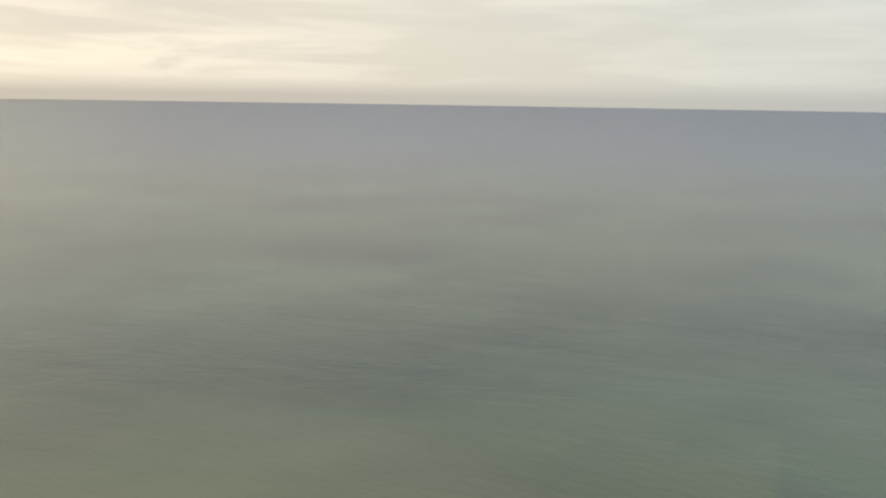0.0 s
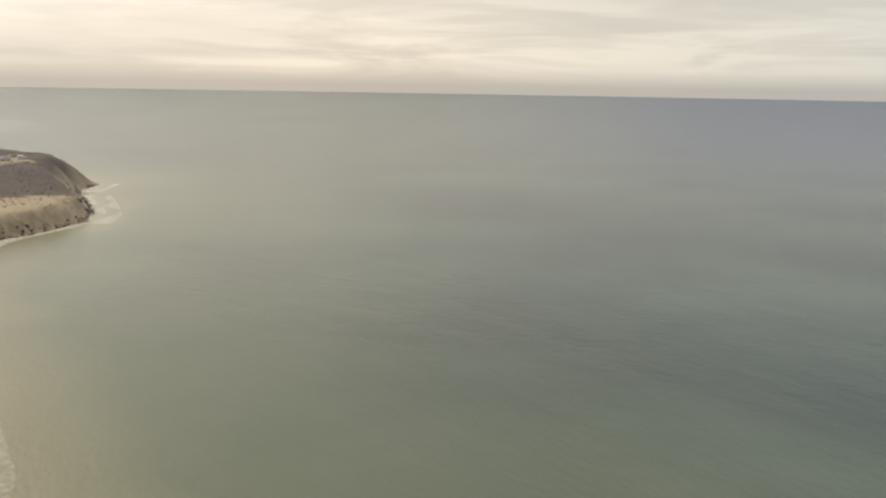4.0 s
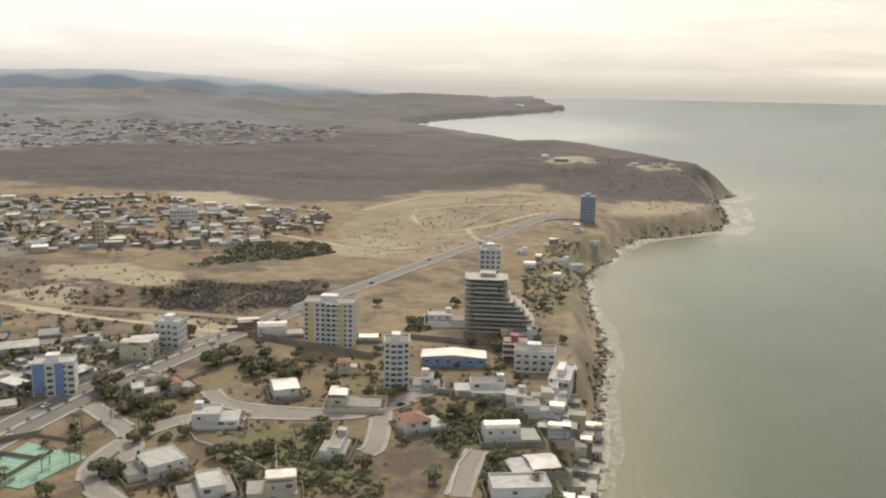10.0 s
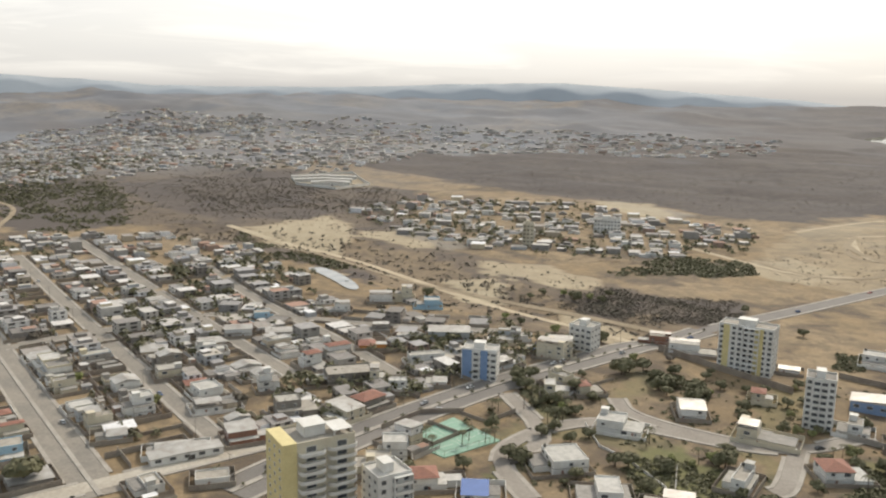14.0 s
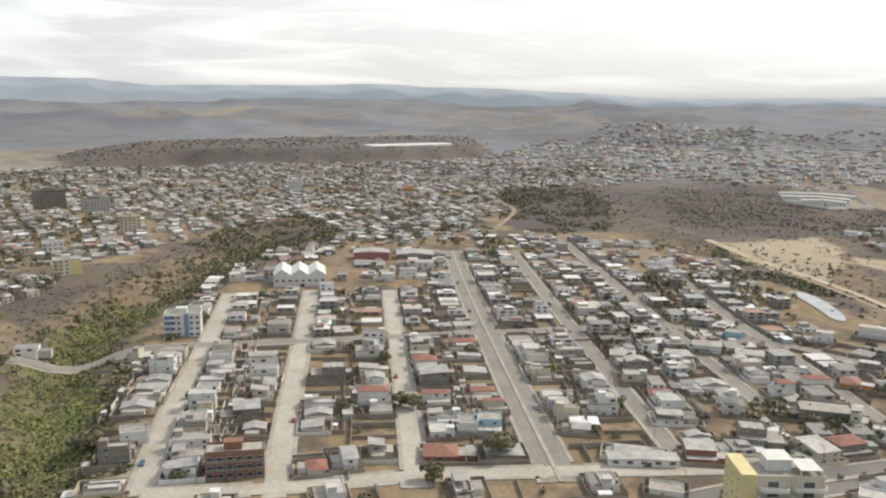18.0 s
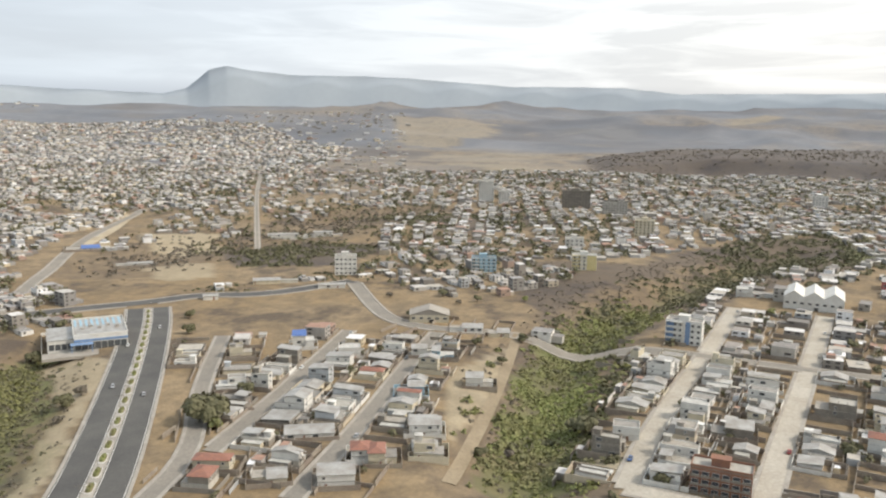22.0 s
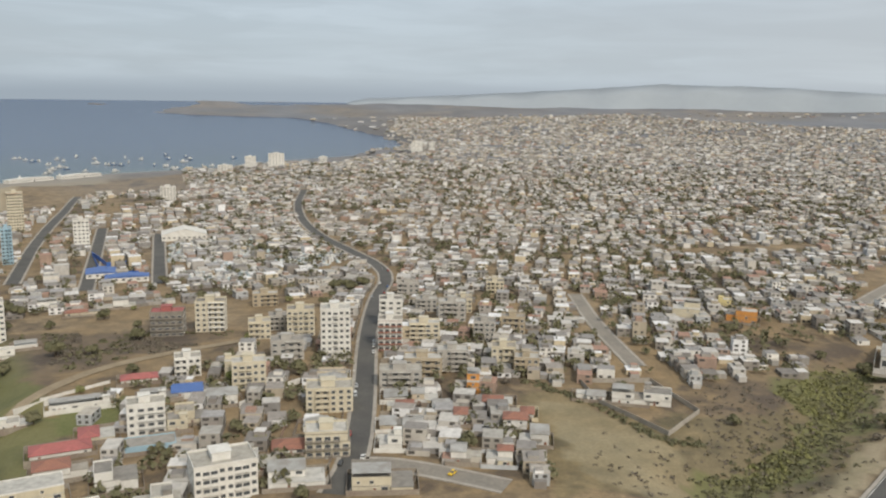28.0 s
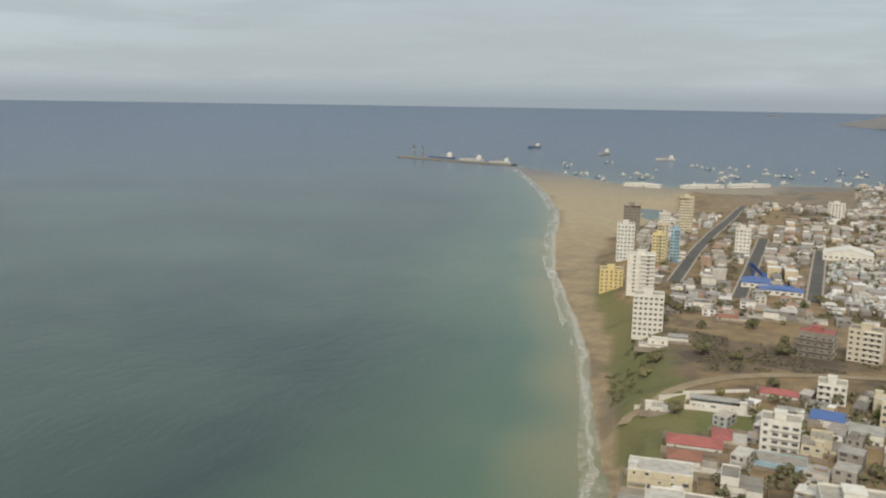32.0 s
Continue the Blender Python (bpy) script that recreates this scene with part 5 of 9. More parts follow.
def block(x, y, w, d, floors, ang, wall, band, label, cols=6, side_cols=3, balconies=(), setback=0, stripes=None, storey=3.0, roof_mat=None, open_frame=False, name="apartment_building", step_side=0):
    """A multi-storey building with every window and balcony."""
    rng = random.Random(int(abs(x) * 13 + abs(y)))
    root = place_on(thing(name, x, y, ang, label, "building"), x, y, max(w, d) * 0.62)
    hw, hd, top = w / 2, d / 2, floors * storey
    s = Solid()
    if step_side:
        for f in range(floors):
            cut = max(0, f - floors * 0.45) * step_side
            s.box(-hw, -hd, f * storey - (2 if f == 0 else 0), hw - cut, hd, (f + 1) * storey - 0.01)
    else:
        s.box(-hw, -hd, -2.5, hw, hd, top)
    part("wall", s.mesh("wall", wall), root)
    if stripes:
        for k0, k1 in stripes[1:]:
            s = Solid().box(-hw + w * k0, -hd - 0.14, 0, -hw + w * k1, -hd + 0.02, top + 0.3)
            part("painted_panel", s.mesh("painted_panel", stripes[0]), root, label="coloured vertical wall panel")
    far = math.hypot(x, y) > 900
    # storey-wide balconies on part of the front
    k0 = rng.choice((0.0, 0.0, 0.2, 0.45))
    k1 = k0 + rng.choice((0.3, 0.45, 0.55))
    porch = not balconies and not step_side and floors < 14
    for f in range(floors + 1):
        cut = max(0, f - 1 - floors * 0.45) * step_side if step_side else 0
        if not far or f in (0, floors):
            s = Solid().box(-hw - 0.1, -hd - 0.1, f * storey - 0.18, hw + 0.1 - cut, hd + 0.1, f * storey + 0.1)
            if porch and 0 < f:
                bx0, bx1 = -hw + w * k0, min(hw, -hw + w * k1)
                q = Solid().box(bx0, -hd - 1.5, f * storey - 0.16, bx1, -hd - 0.12, f * storey + 0.08)
                if f < floors:
                    q.box(bx0, -hd - 1.5, f * storey + 0.07, bx1, -hd - 1.38, f * storey + 0.95)
                for qx in (bx0, bx1 - 0.25):
                    q.box(qx, -hd - 1.36, (f - 1) * storey + 0.1, qx + 0.25, -hd - 0.12, f * storey - 0.15)
                part("balcony", q.mesh("balcony", band), root)
            part("floor_band", s.mesh("floor_band", band), root)
    lx = hw - (max(0, floors - 1 - floors * 0.45) * step_side if step_side else 0)
    deck = part("roof", Solid().box(-hw + 0.2, -hd + 0.2, top - 0.02, lx - 0.2, hd - 0.2, top + 0.14).mesh("roof", roof_mat or M_ROOF), root)
    part("parapet", Solid().ring(-hw - 0.08, -hd - 0.08, lx + 0.08, hd + 0.08, top - 0.1, top + 1.0, 0.25).mesh("parapet", wall), deck)
    part("lift_house", Solid().box(-w * 0.18, -d * 0.2, top + 0.1, w * 0.12, d * 0.25, top + 3.2).box(-w * 0.2, -d * 0.22, top + 3.2, w * 0.14, d * 0.27, top + 3.4).mesh("lift_house", roof_mat or wall), deck)
    key = (1.7, 1.5) if w / cols < 4.2 else (2.4, 1.4)
    if math.hypot(x, y) > 545:
        # far off, the openings of one storey are one strip of panes
        sides = [(0, -hd, cols, w)] + [(a, hw if a == 90 else -hw, side_cols, d) for a in (90, 270) if faces_eye(root, a)]
        for f in range(floors):
            cut = max(0, f - floors * 0.45) * step_side if step_side else 0
            s = Solid()
            for a, at_, n, wide in sides:
                for i in range(n):
                    q = -wide / 2 + wide * (i + 0.5) / n
                    z = f * storey + 0.9
                    if a == 0 and q < hw - cut - 1:
                        s.box(q - 0.9, at_ - 0.08, z, q + 0.9, at_ + 0.02, z + 1.4)
                    elif a == 90:
                        s.box(at_ - cut - 0.02, q - 0.8, z, at_ - cut + 0.08, q + 0.8, z + 1.3)
                    elif a == 270:
                        s.box(at_ - 0.08, q - 0.8, z, at_ + 0.02, q + 0.8, z + 1.3)
            tagged(part("window_row", s.mesh("window_row", M_GLASS), root), kind="stuff")
        return root
    for f in range(floors):
        cut = max(0, f - floors * 0.45) * step_side if step_side else 0
        for i in range(cols):
            px = -hw + w * (i + 0.5) / cols
            if px > hw - cut - 1.2:
                continue
            if i in balconies:
                bw = w / cols * 0.86
                s = Solid().box(px - bw / 2, -hd - 1.4, 0, px + bw / 2, -hd, 0.16)
                s.box(px - bw / 2, -hd - 1.4, 0.16, px + bw / 2, -hd - 1.28, 1.05)
                part("balcony", s.mesh("balcony", band), root, pose(0, 0, f * storey))
                part("window", WINDOWS[(2.4, 1.4)], root, pose(px, -hd, f * storey + 0.6, 0, 0, 0))
            else:
                part("window", WINDOWS[key], root, pose(px, -hd, f * storey + 0.95, 0, 0, 0))
        for a, sx in ((90, hw - cut), (270, -hw)):
            for i in range(side_cols if faces_eye(root, a) else 0):
                part("window", WINDOWS[(1.5, 1.2)], root, pose(sx, -hd + d * (i + 0.5) / side_cols, f * storey + 1.0, 0, 0, a))
    return root


def hall(x, y, w, d, h, ang, wall, roof, label, rise=1.6, spans=1):
    """A shed or hall with pitched sheet roofs side by side."""
    root = place_on(thing("hall", x, y, ang, label, "hall"), x, y, max(w, d) * 0.6)
    part("wall", Solid().box(-w / 2, -d / 2, -1.5, w / 2, d / 2, h).mesh("wall", wall), root)
    sw = w / spans
    for i in range(spans):
        s = Solid().gable(-d / 2, -sw / 2, d / 2, sw / 2, h + 0.02, rise)
        part("roof", s.mesh("roof", roof), root, pose(-w / 2 + sw * (i + 0.5), 0, 0, 0, 0, 90))
    rng = random.Random(int(abs(x)))
    n = max(2, int(w / 5))
    for i in range(n):
        part("window", WINDOWS[(2.4, 1.4)], root, pose(-w / 2 + w * (i + 0.5) / n, -d / 2, h * 0.45))
    part("garage_door", GARAGE, root, pose(w * 0.05, -d / 2, 0))
    return root


def outline(x0, y0, x1, y1, r, n=5):
    """A plan with the two front corners rounded."""
    pts = [(x0, y1), (x0, y0 + r)]
    for cx, a0 in ((x0 + r, 180), (x1 - r, 270)):
        pts += [(cx + r * math.cos(radians(a0 + 90 * k / n)), y0 + r + r * math.sin(radians(a0 + 90 * k / n))) for k in range(n + 1)]
    return pts[:1] + pts[2:] + [(x1, y1)]


def prism(s, pts, z0, z1, m=0):
    k, n = len(s.v), len(pts)
    s.v += [(x, y, z0) for x, y in pts] + [(x, y, z1) for x, y in pts]
    s.f += [(k + i, k + (i + 1) % n, k + n + (i + 1) % n, k + n + i) for i in range(n)] + [tuple(range(k + n, k + 2 * n)), tuple(range(k + n - 1, k - 1, -1))]
    s.m += [m] * (n + 2)
    return s


M_SLAB = surface("slab_concrete", (0.58, 0.535, 0.46), (0.46, 0.42, 0.36), 0.2, 0.9, 1.5, 0.45)


def bare_tower(x, y, ang):
    """Bare frame of a tower: rounded slabs, columns, recessed block walls, and a wing that steps down."""
    root = place_on(thing("apartment_building", x, y, ang, "unfinished concrete tower with stepped bare floors", "building"), x, y, 22)
    root.matrix_basis = root.matrix_basis @ Matrix.Diagonal((1.26, 1.15, 0.95, 1))
    st = 2.85
    for f in range(13):
        right = (17.5, 17.5, 17.5, 16.5, 15.0, 13.0, 11.0, 8.5, 5.5, 4.5, 4.5, 4.5, 4.0)[f]
        z = f * st
        slab = part("floor_slab", prism(Solid(), outline(-16.5, -8.8, right, 8.8, 4.5), z - 0.1, z + 0.32).mesh("floor_slab", M_SLAB), root)
        if f < 12:
            nxt = (17.5, 17.5, 17.5, 16.5, 15.0, 13.0, 11.0, 8.5, 5.5, 4.5, 4.5, 4.5, 4.0)[f + 1]
            s = prism(Solid(), outline(-13.5, -5.6, min(right, nxt + 1.5) - 3, 8.4, 3.0), z + 0.32, z + st - 0.1)
            part("block_wall", s.mesh("block_wall", M_CONCRETE), slab, label="recessed grey block wall")
            if f % 3 != 2:
                s = Solid()
                s.box(-11.5, -8.75, z + 0.32, right - 5, -8.6, z + 1.15)
                part("balustrade", s.mesh("balustrade", M_SLAB), slab)
    for i in range(8):
        cx = -15.2 + i * 4.5
        top = sum(1 for r in (17.5, 17.5, 17.5, 16.5, 15.0, 13.0, 11.0, 8.5, 5.5, 4.5, 4.5, 4.5) if r > cx + 0.4) * st
        for cy in (-7.6, 7.9):
            if top > 0 and not (cy < 0 and i in (0, 7)):
                part("column", Solid().box(cx - 0.3, cy - 0.3, -2, cx + 0.3, cy + 0.3, top).mesh("column", M_CONCRETE), root)
    part("lift_house", Solid().box(-9, -2, 12 * st + 0.3, -2, 5, 12 * st + 2.4).box(-9.4, -2.4, 12 * st + 2.4, -1.6, 5.4, 12 * st + 2.7).mesh("lift_house", M_SLAB), root)
    for i in range(5):
        part("column_stub", Solid().box(-15 + i * 4.4, 6, 12 * st + 0.3, -14.6 + i * 4.4, 6.4, 12 * st + 1.9).mesh("column_stub", M_CONCRETE), root)
    return root


def showroom(x, y, ang):
    """A flat-roofed car showroom: a tall glazed hall, a lower wing and its paved lot."""
    root = place_on(thing("showroom", x, y, ang, "white and blue car showroom with a broad pale flat roof", "building"), x, y, 32)
    part("wall", Solid().box(-8, -20, -2, 21, 20, 8.6).mesh("wall", M_WHITE), root)
    deck = part("roof", Solid().box(-7.6, -19.6, 8.58, 20.6, 19.6, 8.8).mesh("roof", M_METAL), root, label="pale sheet roof deck")
    part("parapet", Solid().ring(-8.2, -20.2, 21.2, 20.2, 8.4, 9.5, 0.35).mesh("parapet", M_WHITE), deck)
    for k in range(5):
        part("roof_unit", Solid().box(-4 + k * 4.8, -6 + 5 * (k % 2), 8.8, -1.8 + k * 4.8, -3.4 + 5 * (k % 2), 10.0).mesh("roof_unit", M_METAL), deck)
    for k in range(9):
        part("skylight", Solid().box(-7 + k * 3.1, 2, 8.8, -5.6 + k * 3.1, 18, 8.95).mesh("skylight", M_PALEBLUE), deck)
    part("blue_band", Solid().box(-8.1, -20.25, 5.2, 21.1, -20.02, 6.6).mesh("blue_band", M_BLUE), root, label="blue painted fascia band")
    for k in range(8):
        part("window", Solid().box(-7.4 + k * 3.5, -20.16, 0.4, -4.2 + k * 3.5, -20.03, 4.6).mesh("window", M_GLASS), root)
    wing = part("wing", Solid().box(-22, -15, -2, -8.02, 14, 5.8).mesh("wing", M_WHITE), root)
    part("roof", Solid().box(-22.3, -15.3, 5.8, -8.0, 14.3, 6.15).mesh("roof", M_METAL), wing)
    for k in range(4):
        part("window", Solid().box(-21.2 + k * 3.3, -15.14, 0.3, -18.4 + k * 3.3, -15.02, 3.6).mesh("window", M_GLASS), wing)
    part("canopy", Solid().box(-10, -25, 4.5, 2, -20.3, 4.9).box(-9.6, -24.6, -1, -9.2, -24.2, 4.5).box(1.2, -24.6, -1, 1.6, -24.2, 4.5).mesh("canopy", M_BLUE), root)
    part("forecourt", Solid().box(-25, -31, -1.5, 26, -20.3, 0.18).mesh("forecourt", M_KERB), root, label="pale paved forecourt")
    part("lot_wall", Solid().box(-25, 20.4, -1.5, 24, 20.65, 2.2).box(-25.2, -15, -1.5, -25, 20.4, 2.2).mesh("lot_wall", M_WHITE), root)
    return root


def balcony_tower(x, y, ang):
    """A cream tower whose floors bulge out in rounded white balconies beside a yellow end wall."""
    root = place_on(thing("apartment_building", x, y, ang, "tall cream apartment tower with rounded white balconies", "building"), x, y, 15)
    st, n = 3.0, 12
    part("wall", Solid().box(-12, -7, -2.5, 12, 8, n * st).mesh("wall", M_CREAM), root)
    part("painted_panel", Solid().box(-12.15, -7.15, -2, -7.5, 8.1, n * st + 1.2).mesh("painted_panel", M_YELLOW), root, label="pale yellow end wall")
    for f in range(n):
        z = f * st
        for x0, x1, deep in ((-7.2, 1.6, 10.0), (2.6, 12.6, 9.2)):
            slab = part("balcony", prism(Solid(), outline(x0, -deep, x1, -6.9, 2.2), z - 0.15, z + 0.12).mesh("balcony", M_WHITE), root)
            rim_ = Solid()
            pts = outline(x0, -deep, x1, -6.9, 2.2)
            for xa, ya in pts:
                xi = xa + 0.14 * (1 if xa < (x0 + x1) / 2 else -1)
                rim_.v += [(xa, ya, z + 0.1), (xa, ya, z + 1.0), (xi, ya + 0.14, z + 1.0), (xi, ya + 0.14, z + 0.1)]
            for k in range(0, 4 * len(pts) - 4, 4):
                rim_.f += [(k + i, k + 4 + i, k + 5 + i, k + 1 + i) for i in range(3)]
                rim_.m += [0] * 3
            part("parapet", rim_.mesh("parapet", M_WHITE), slab)
            part("window", WINDOWS[(3.2, 1.8)], root, pose((x0 + x1) / 2, -7, z + 0.4))
        for k in range(3):
            part("window", WINDOWS[(1.5, 1.2)], root, pose(12, -4.5 + k * 4.6, z + 1.0, 0, 0, 90))
            part("window", WINDOWS[(1.0, 1.0)], root, pose(-12.15, -4.5 + k * 4.6, z + 1.0, 0, 0, 270))
    deck = part("roof", Solid().box(-11.8, -6.8, n * st - 0.02, 11.8, 7.8, n * st + 0.15).mesh("roof", M_ROOF), root)
    part("parapet", Solid().ring(-7.6, -7.1, 12.1, 8.1, n * st - 0.1, n * st + 1.0, 0.25).mesh("parapet", M_CREAM), deck)
    part("lift_house", Solid().box(-3, -2, n * st + 0.1, 4, 5, n * st + 3.6).box(-3.4, -2.4, n * st + 3.6, 4.4, 5.4, n * st + 3.9).mesh("lift_house", M_WHITE), deck)
    part("roof_terrace", Solid().box(5, -6.5, n * st + 2.4, 11.5, 2, n * st + 2.6).box(5.2, -6.3, n * st, 5.5, -6, n * st + 2.4).box(11, -6.3, n * st, 11.3, -6, n * st + 2.4).box(11, 1.5, n * st, 11.3, 1.8, n * st + 2.4).mesh("roof_terrace", M_WHITE), deck, label="white roof pergola")
    return root


def greenhouse(x, y, ang):
    """Long pale roofs side by side on the escarpment."""
    root = thing("greenhouse", x, y, ang, "long low greenhouse under pale sheeting", "greenhouse")
    part("wall", Solid().box(-120, -22, -4, 120, 22, 3.5).mesh("wall", M_WHITE), root)
    for k in range(4):
        part("roof", Solid().gable(-120, -22 + k * 11, 120, -11 + k * 11, 3.5, 2.2, 0.05).mesh("roof", M_WHITE), root)
    return root


# ---- single buildings ----
# villas above the cliff
house(-202, 341, 12.2, 10.8, 2, 31, 'cream', 'flat')
house(-190, 351, 11.3, 9, 2, 48, 'cream', 'tile')
house(-156, 319, 19.1, 11.7, 2, 18, 'white', 'flat', label='two-storey white modern villa with a roof terrace')
house(-158, 269, 20.9, 15.3, 2, 50, 'white', 'flat', label='terraced white modern villa among dark trees')
house(-131, 257, 19.1, 13.5, 2, 35, 'white', 'flat')
house(-108, 262, 17.4, 12.6, 2, 22, 'cream', 'flat')
house(-140, 357, 11.3, 14.4, 2, 31, 'white', 'zinc')
house(-103, 350, 23.5, 11.7, 2, 10, 'cream', 'flat', label='wide cream villa with a blue pool front')
house(-121, 397, 9.6, 8.1, 2, 17, 'cream', 'tile')
house(-97, 300, 10.4, 16.2, 2, 6, 'white', 'flat', label='narrow white modern villa with glazed front')
house(-69, 333, 17.4, 11.7, 2, 37, 'white', 'tile')
house(-77, 384, 13.1, 9.9, 2, 11, 'white', 'flat')
house(-50, 381, 24.4, 13.5, 2, 13, 'white', 'flat', label='broad white villa with a rounded flat roof')
house(-30, 330, 22.6, 11.7, 2, 17, 'white', 'flat')
house(-19, 304, 19.1, 12.6, 1, 24, 'grey', 'zinc')
house(-21, 279, 20.9, 15.3, 2, 16, 'white', 'flat')
house(-22, 359, 17.4, 9, 2, 8, 'white', 'flat', yard=False)
house(-3, 356, 9.6, 14.4, 2, 8, 'cream', 'flat', yard=False)
house(1, 388, 8.7, 12.6, 1, 0, 'cream', 'flat', yard=False)
house(3, 334, 7.8, 12.6, 1, 0, 'cream', 'flat', yard=False)
house(-30, 371, 12.2, 9, 2, 5, 'white', 'flat', yard=False)
house(-13, 387, 8.7, 10.8, 2, 2, 'white', 'flat', yard=False)
house(-14, 363, 10.4, 7.2, 1, 2, None, 'flat')
house(-10, 417, 10.4, 10.8, 3, 1, 'brick', 'flat', yard=False)
house(-61, 433, 8.7, 7.2, 1, 8, None, 'flat')
house(-233, 395, 13.9, 10.8, 3, 31, 'cream', 'flat')
house(-247, 393, 12.2, 9, 1, 32, 'blue', 'blue')
house(-88, 499, 22.6, 16.2, 2, 10, 'white', 'flat', label='low white building beside the unfinished tower')
house(-178, 449, 26.1, 10.8, 2, 22, 'white', 'flat')
house(-207, 462, 19.1, 7.2, 2, 24, 'brick', 'flat', yard=False)
house(-125, 452, 10.4, 7.2, 1, 15, 'white', 'zinc')
house(-45, 478, 12.2, 9, 1, 5, 'cream', 'flat')
house(-35, 480, 10.4, 9, 2, 4, 'white', 'flat')
house(-7, 397, 9.6, 9, 1, 1, 'grey', 'flat', yard=False)
house(-4, 375, 9.6, 9, 2, 1, 'cream', 'flat', yard=False)
house(-8, 356, 10.4, 9, 1, 1, None, 'flat', yard=False)
house(0, 364, 8.7, 9, 2, 0, 'grey', 'flat', yard=False)
house(5, 372, 7.8, 9, 1, 359, 'cream', 'flat', yard=False)
house(5, 392, 7.8, 9, 2, 359, None, 'flat', yard=False)
house(-2, 342, 8.7, 9, 1, 0, 'grey', 'flat', yard=False)
house(-5, 324, 9.6, 9, 2, 1, 'cream', 'flat', yard=False)
house(0, 318, 8.7, 9, 1, 0, None, 'flat', yard=False)
house(-3, 302, 9.6, 9, 2, 1, 'grey', 'flat', yard=False)
house(4, 350, 7.8, 9, 1, 359, 'cream', 'flat', yard=False)
house(-10, 339, 9.6, 9, 2, 2, None, 'flat', yard=False)
house(-14, 342, 10.4, 9, 1, 2, 'grey', 'flat', yard=False)
house(-19, 378, 12.2, 9, 2, 3, 'cream', 'flat', yard=False)
house(-13, 374, 9.6, 9, 1, 2, None, 'flat', yard=False)
# taller blocks of the southern shore
block(-144, 440, 27.9, 13.2, 9, 6, M_WHITE, M_WHITE, 'nine-storey white and yellow apartment slab behind a wall', storey=2.81, cols=9, side_cols=3, stripes=(M_YELLOW, (0.08, 0.2), (0.66, 0.82)))
block(-92, 384, 12.3, 12.3, 8, 14, M_WHITE, M_WHITE, 'slim eight-storey white apartment tower', storey=2.86, cols=4, side_cols=3, balconies=(1, 2))
bare_tower(-55, 495, 6)
block(-66, 537, 13.9, 13.2, 13, 7, M_WHITE, M_WHITE, 'white apartment tower behind the unfinished one', storey=3.23, cols=4)
block(-8, 942, 16.4, 15.8, 9, 1, M_BLUEGREY, M_BLUEGREY, 'blue glazed tower on the headland', storey=3.08, cols=5, balconies=(1, 3))
block(-230, 417, 13.9, 12.3, 4, 4, M_WHITE, M_WHITE, 'four-storey white apartment block by the avenue', storey=3.5, cols=4, balconies=(1, 3))
block(-27, 425, 21.3, 12.3, 3, 4, M_WHITE, M_WHITE, 'white hotel block with wide balconies on the cliff', storey=3.47, cols=5, balconies=(0, 1, 2, 3))
block(-39, 440, 13.1, 12.3, 3, 5, M_PINK, M_WHITE, 'red and white hotel wing', storey=3.3, cols=4)
block(-12, 406, 10.7, 26.4, 2, 356, M_WHITE, M_WHITE, 'long white hotel wing stepping down the cliff', storey=3.56, cols=3, side_cols=8)
hall(-70, 423, 34, 13, 5, 9, M_BLUE, M_METAL, 'long low hall with a blue front', 1.6, 1)
house(-15, 873, 12.2, 9, 2, 1, 'white', 'flat', yard=False)
house(-39, 782, 13.9, 9, 2, 3, None, 'flat', yard=False)
house(-15, 764, 13.1, 9, 2, 1, 'white', 'flat', yard=False)
house(-41, 703, 13.9, 9, 2, 3, None, 'flat', yard=False)
house(-21, 705, 15.7, 9, 2, 2, 'white', 'flat', yard=False)
house(-29, 645, 10.4, 9, 1, 3, None, 'flat', yard=False)
house(-51, 683, 10.4, 9, 1, 4, None, 'flat', yard=False)
house(2, 843, 8.7, 9, 1, 0, 'white', 'flat', yard=False)
house(-63, 741, 8.7, 9, 1, 5, 'white', 'flat', yard=False)
# avenue and blocks behind it
block(-245, 336, 18, 11.4, 5, 26, M_WHITE, M_WHITE, 'five-storey white block with blue wall panels', storey=3.06, cols=6, balconies=(2, 5), stripes=(M_BLUE, (0.02, 0.3), (0.55, 0.75)))
house(-278, 332, 19.1, 10.8, 2, 55, 'white', 'flat')
house(-294, 282, 33.1, 14.4, 2, 56, 'grey', 'flat', label='large bare concrete building with blank walls')
house(-274, 236, 17.4, 13.5, 3, 59, 'grey', 'brick', label='unfinished three-storey concrete flats')
house(-269, 206, 17.4, 11.7, 2, 65, 'brick', 'zinc', label='brown two-storey house under a wide sheet roof')
hall(-274, 179, 28, 8, 3.2, 69, M_WHITE, M_METAL, 'long low white shed on a bare lot', 0.5, 1)
house(-328, 191, 13.1, 10.8, 3, 70, 'white', 'flat')
house(-379, 266, 14.8, 9, 2, 63, 'white', 'flat')
house(-310, 250, 9.6, 8.1, 3, 61, 'white', 'flat')
house(-308, 218, 19.1, 9, 1, 65, None, 'flat')
house(-360, 231, 17.4, 9.9, 2, 67, None, 'flat')
house(-339, 229, 10.4, 8.1, 1, 66, 'cream', 'tile')
house(-401, 245, 13.9, 9, 1, 59, None, 'zinc')
house(-416, 328, 15.7, 9, 2, 52, 'paleblue', 'flat')
house(-396, 298, 15.7, 10.8, 2, 53, None, 'zinc')
house(-379, 317, 19.1, 8.1, 1, 50, 'white', 'zinc')
house(-393, 376, 16.5, 9, 2, 46, 'white', 'flat')
house(-341, 358, 17.4, 10.8, 2, 44, 'grey', 'brick')
house(-321, 335, 15.7, 10.8, 1, 44, 'orange', 'tile')
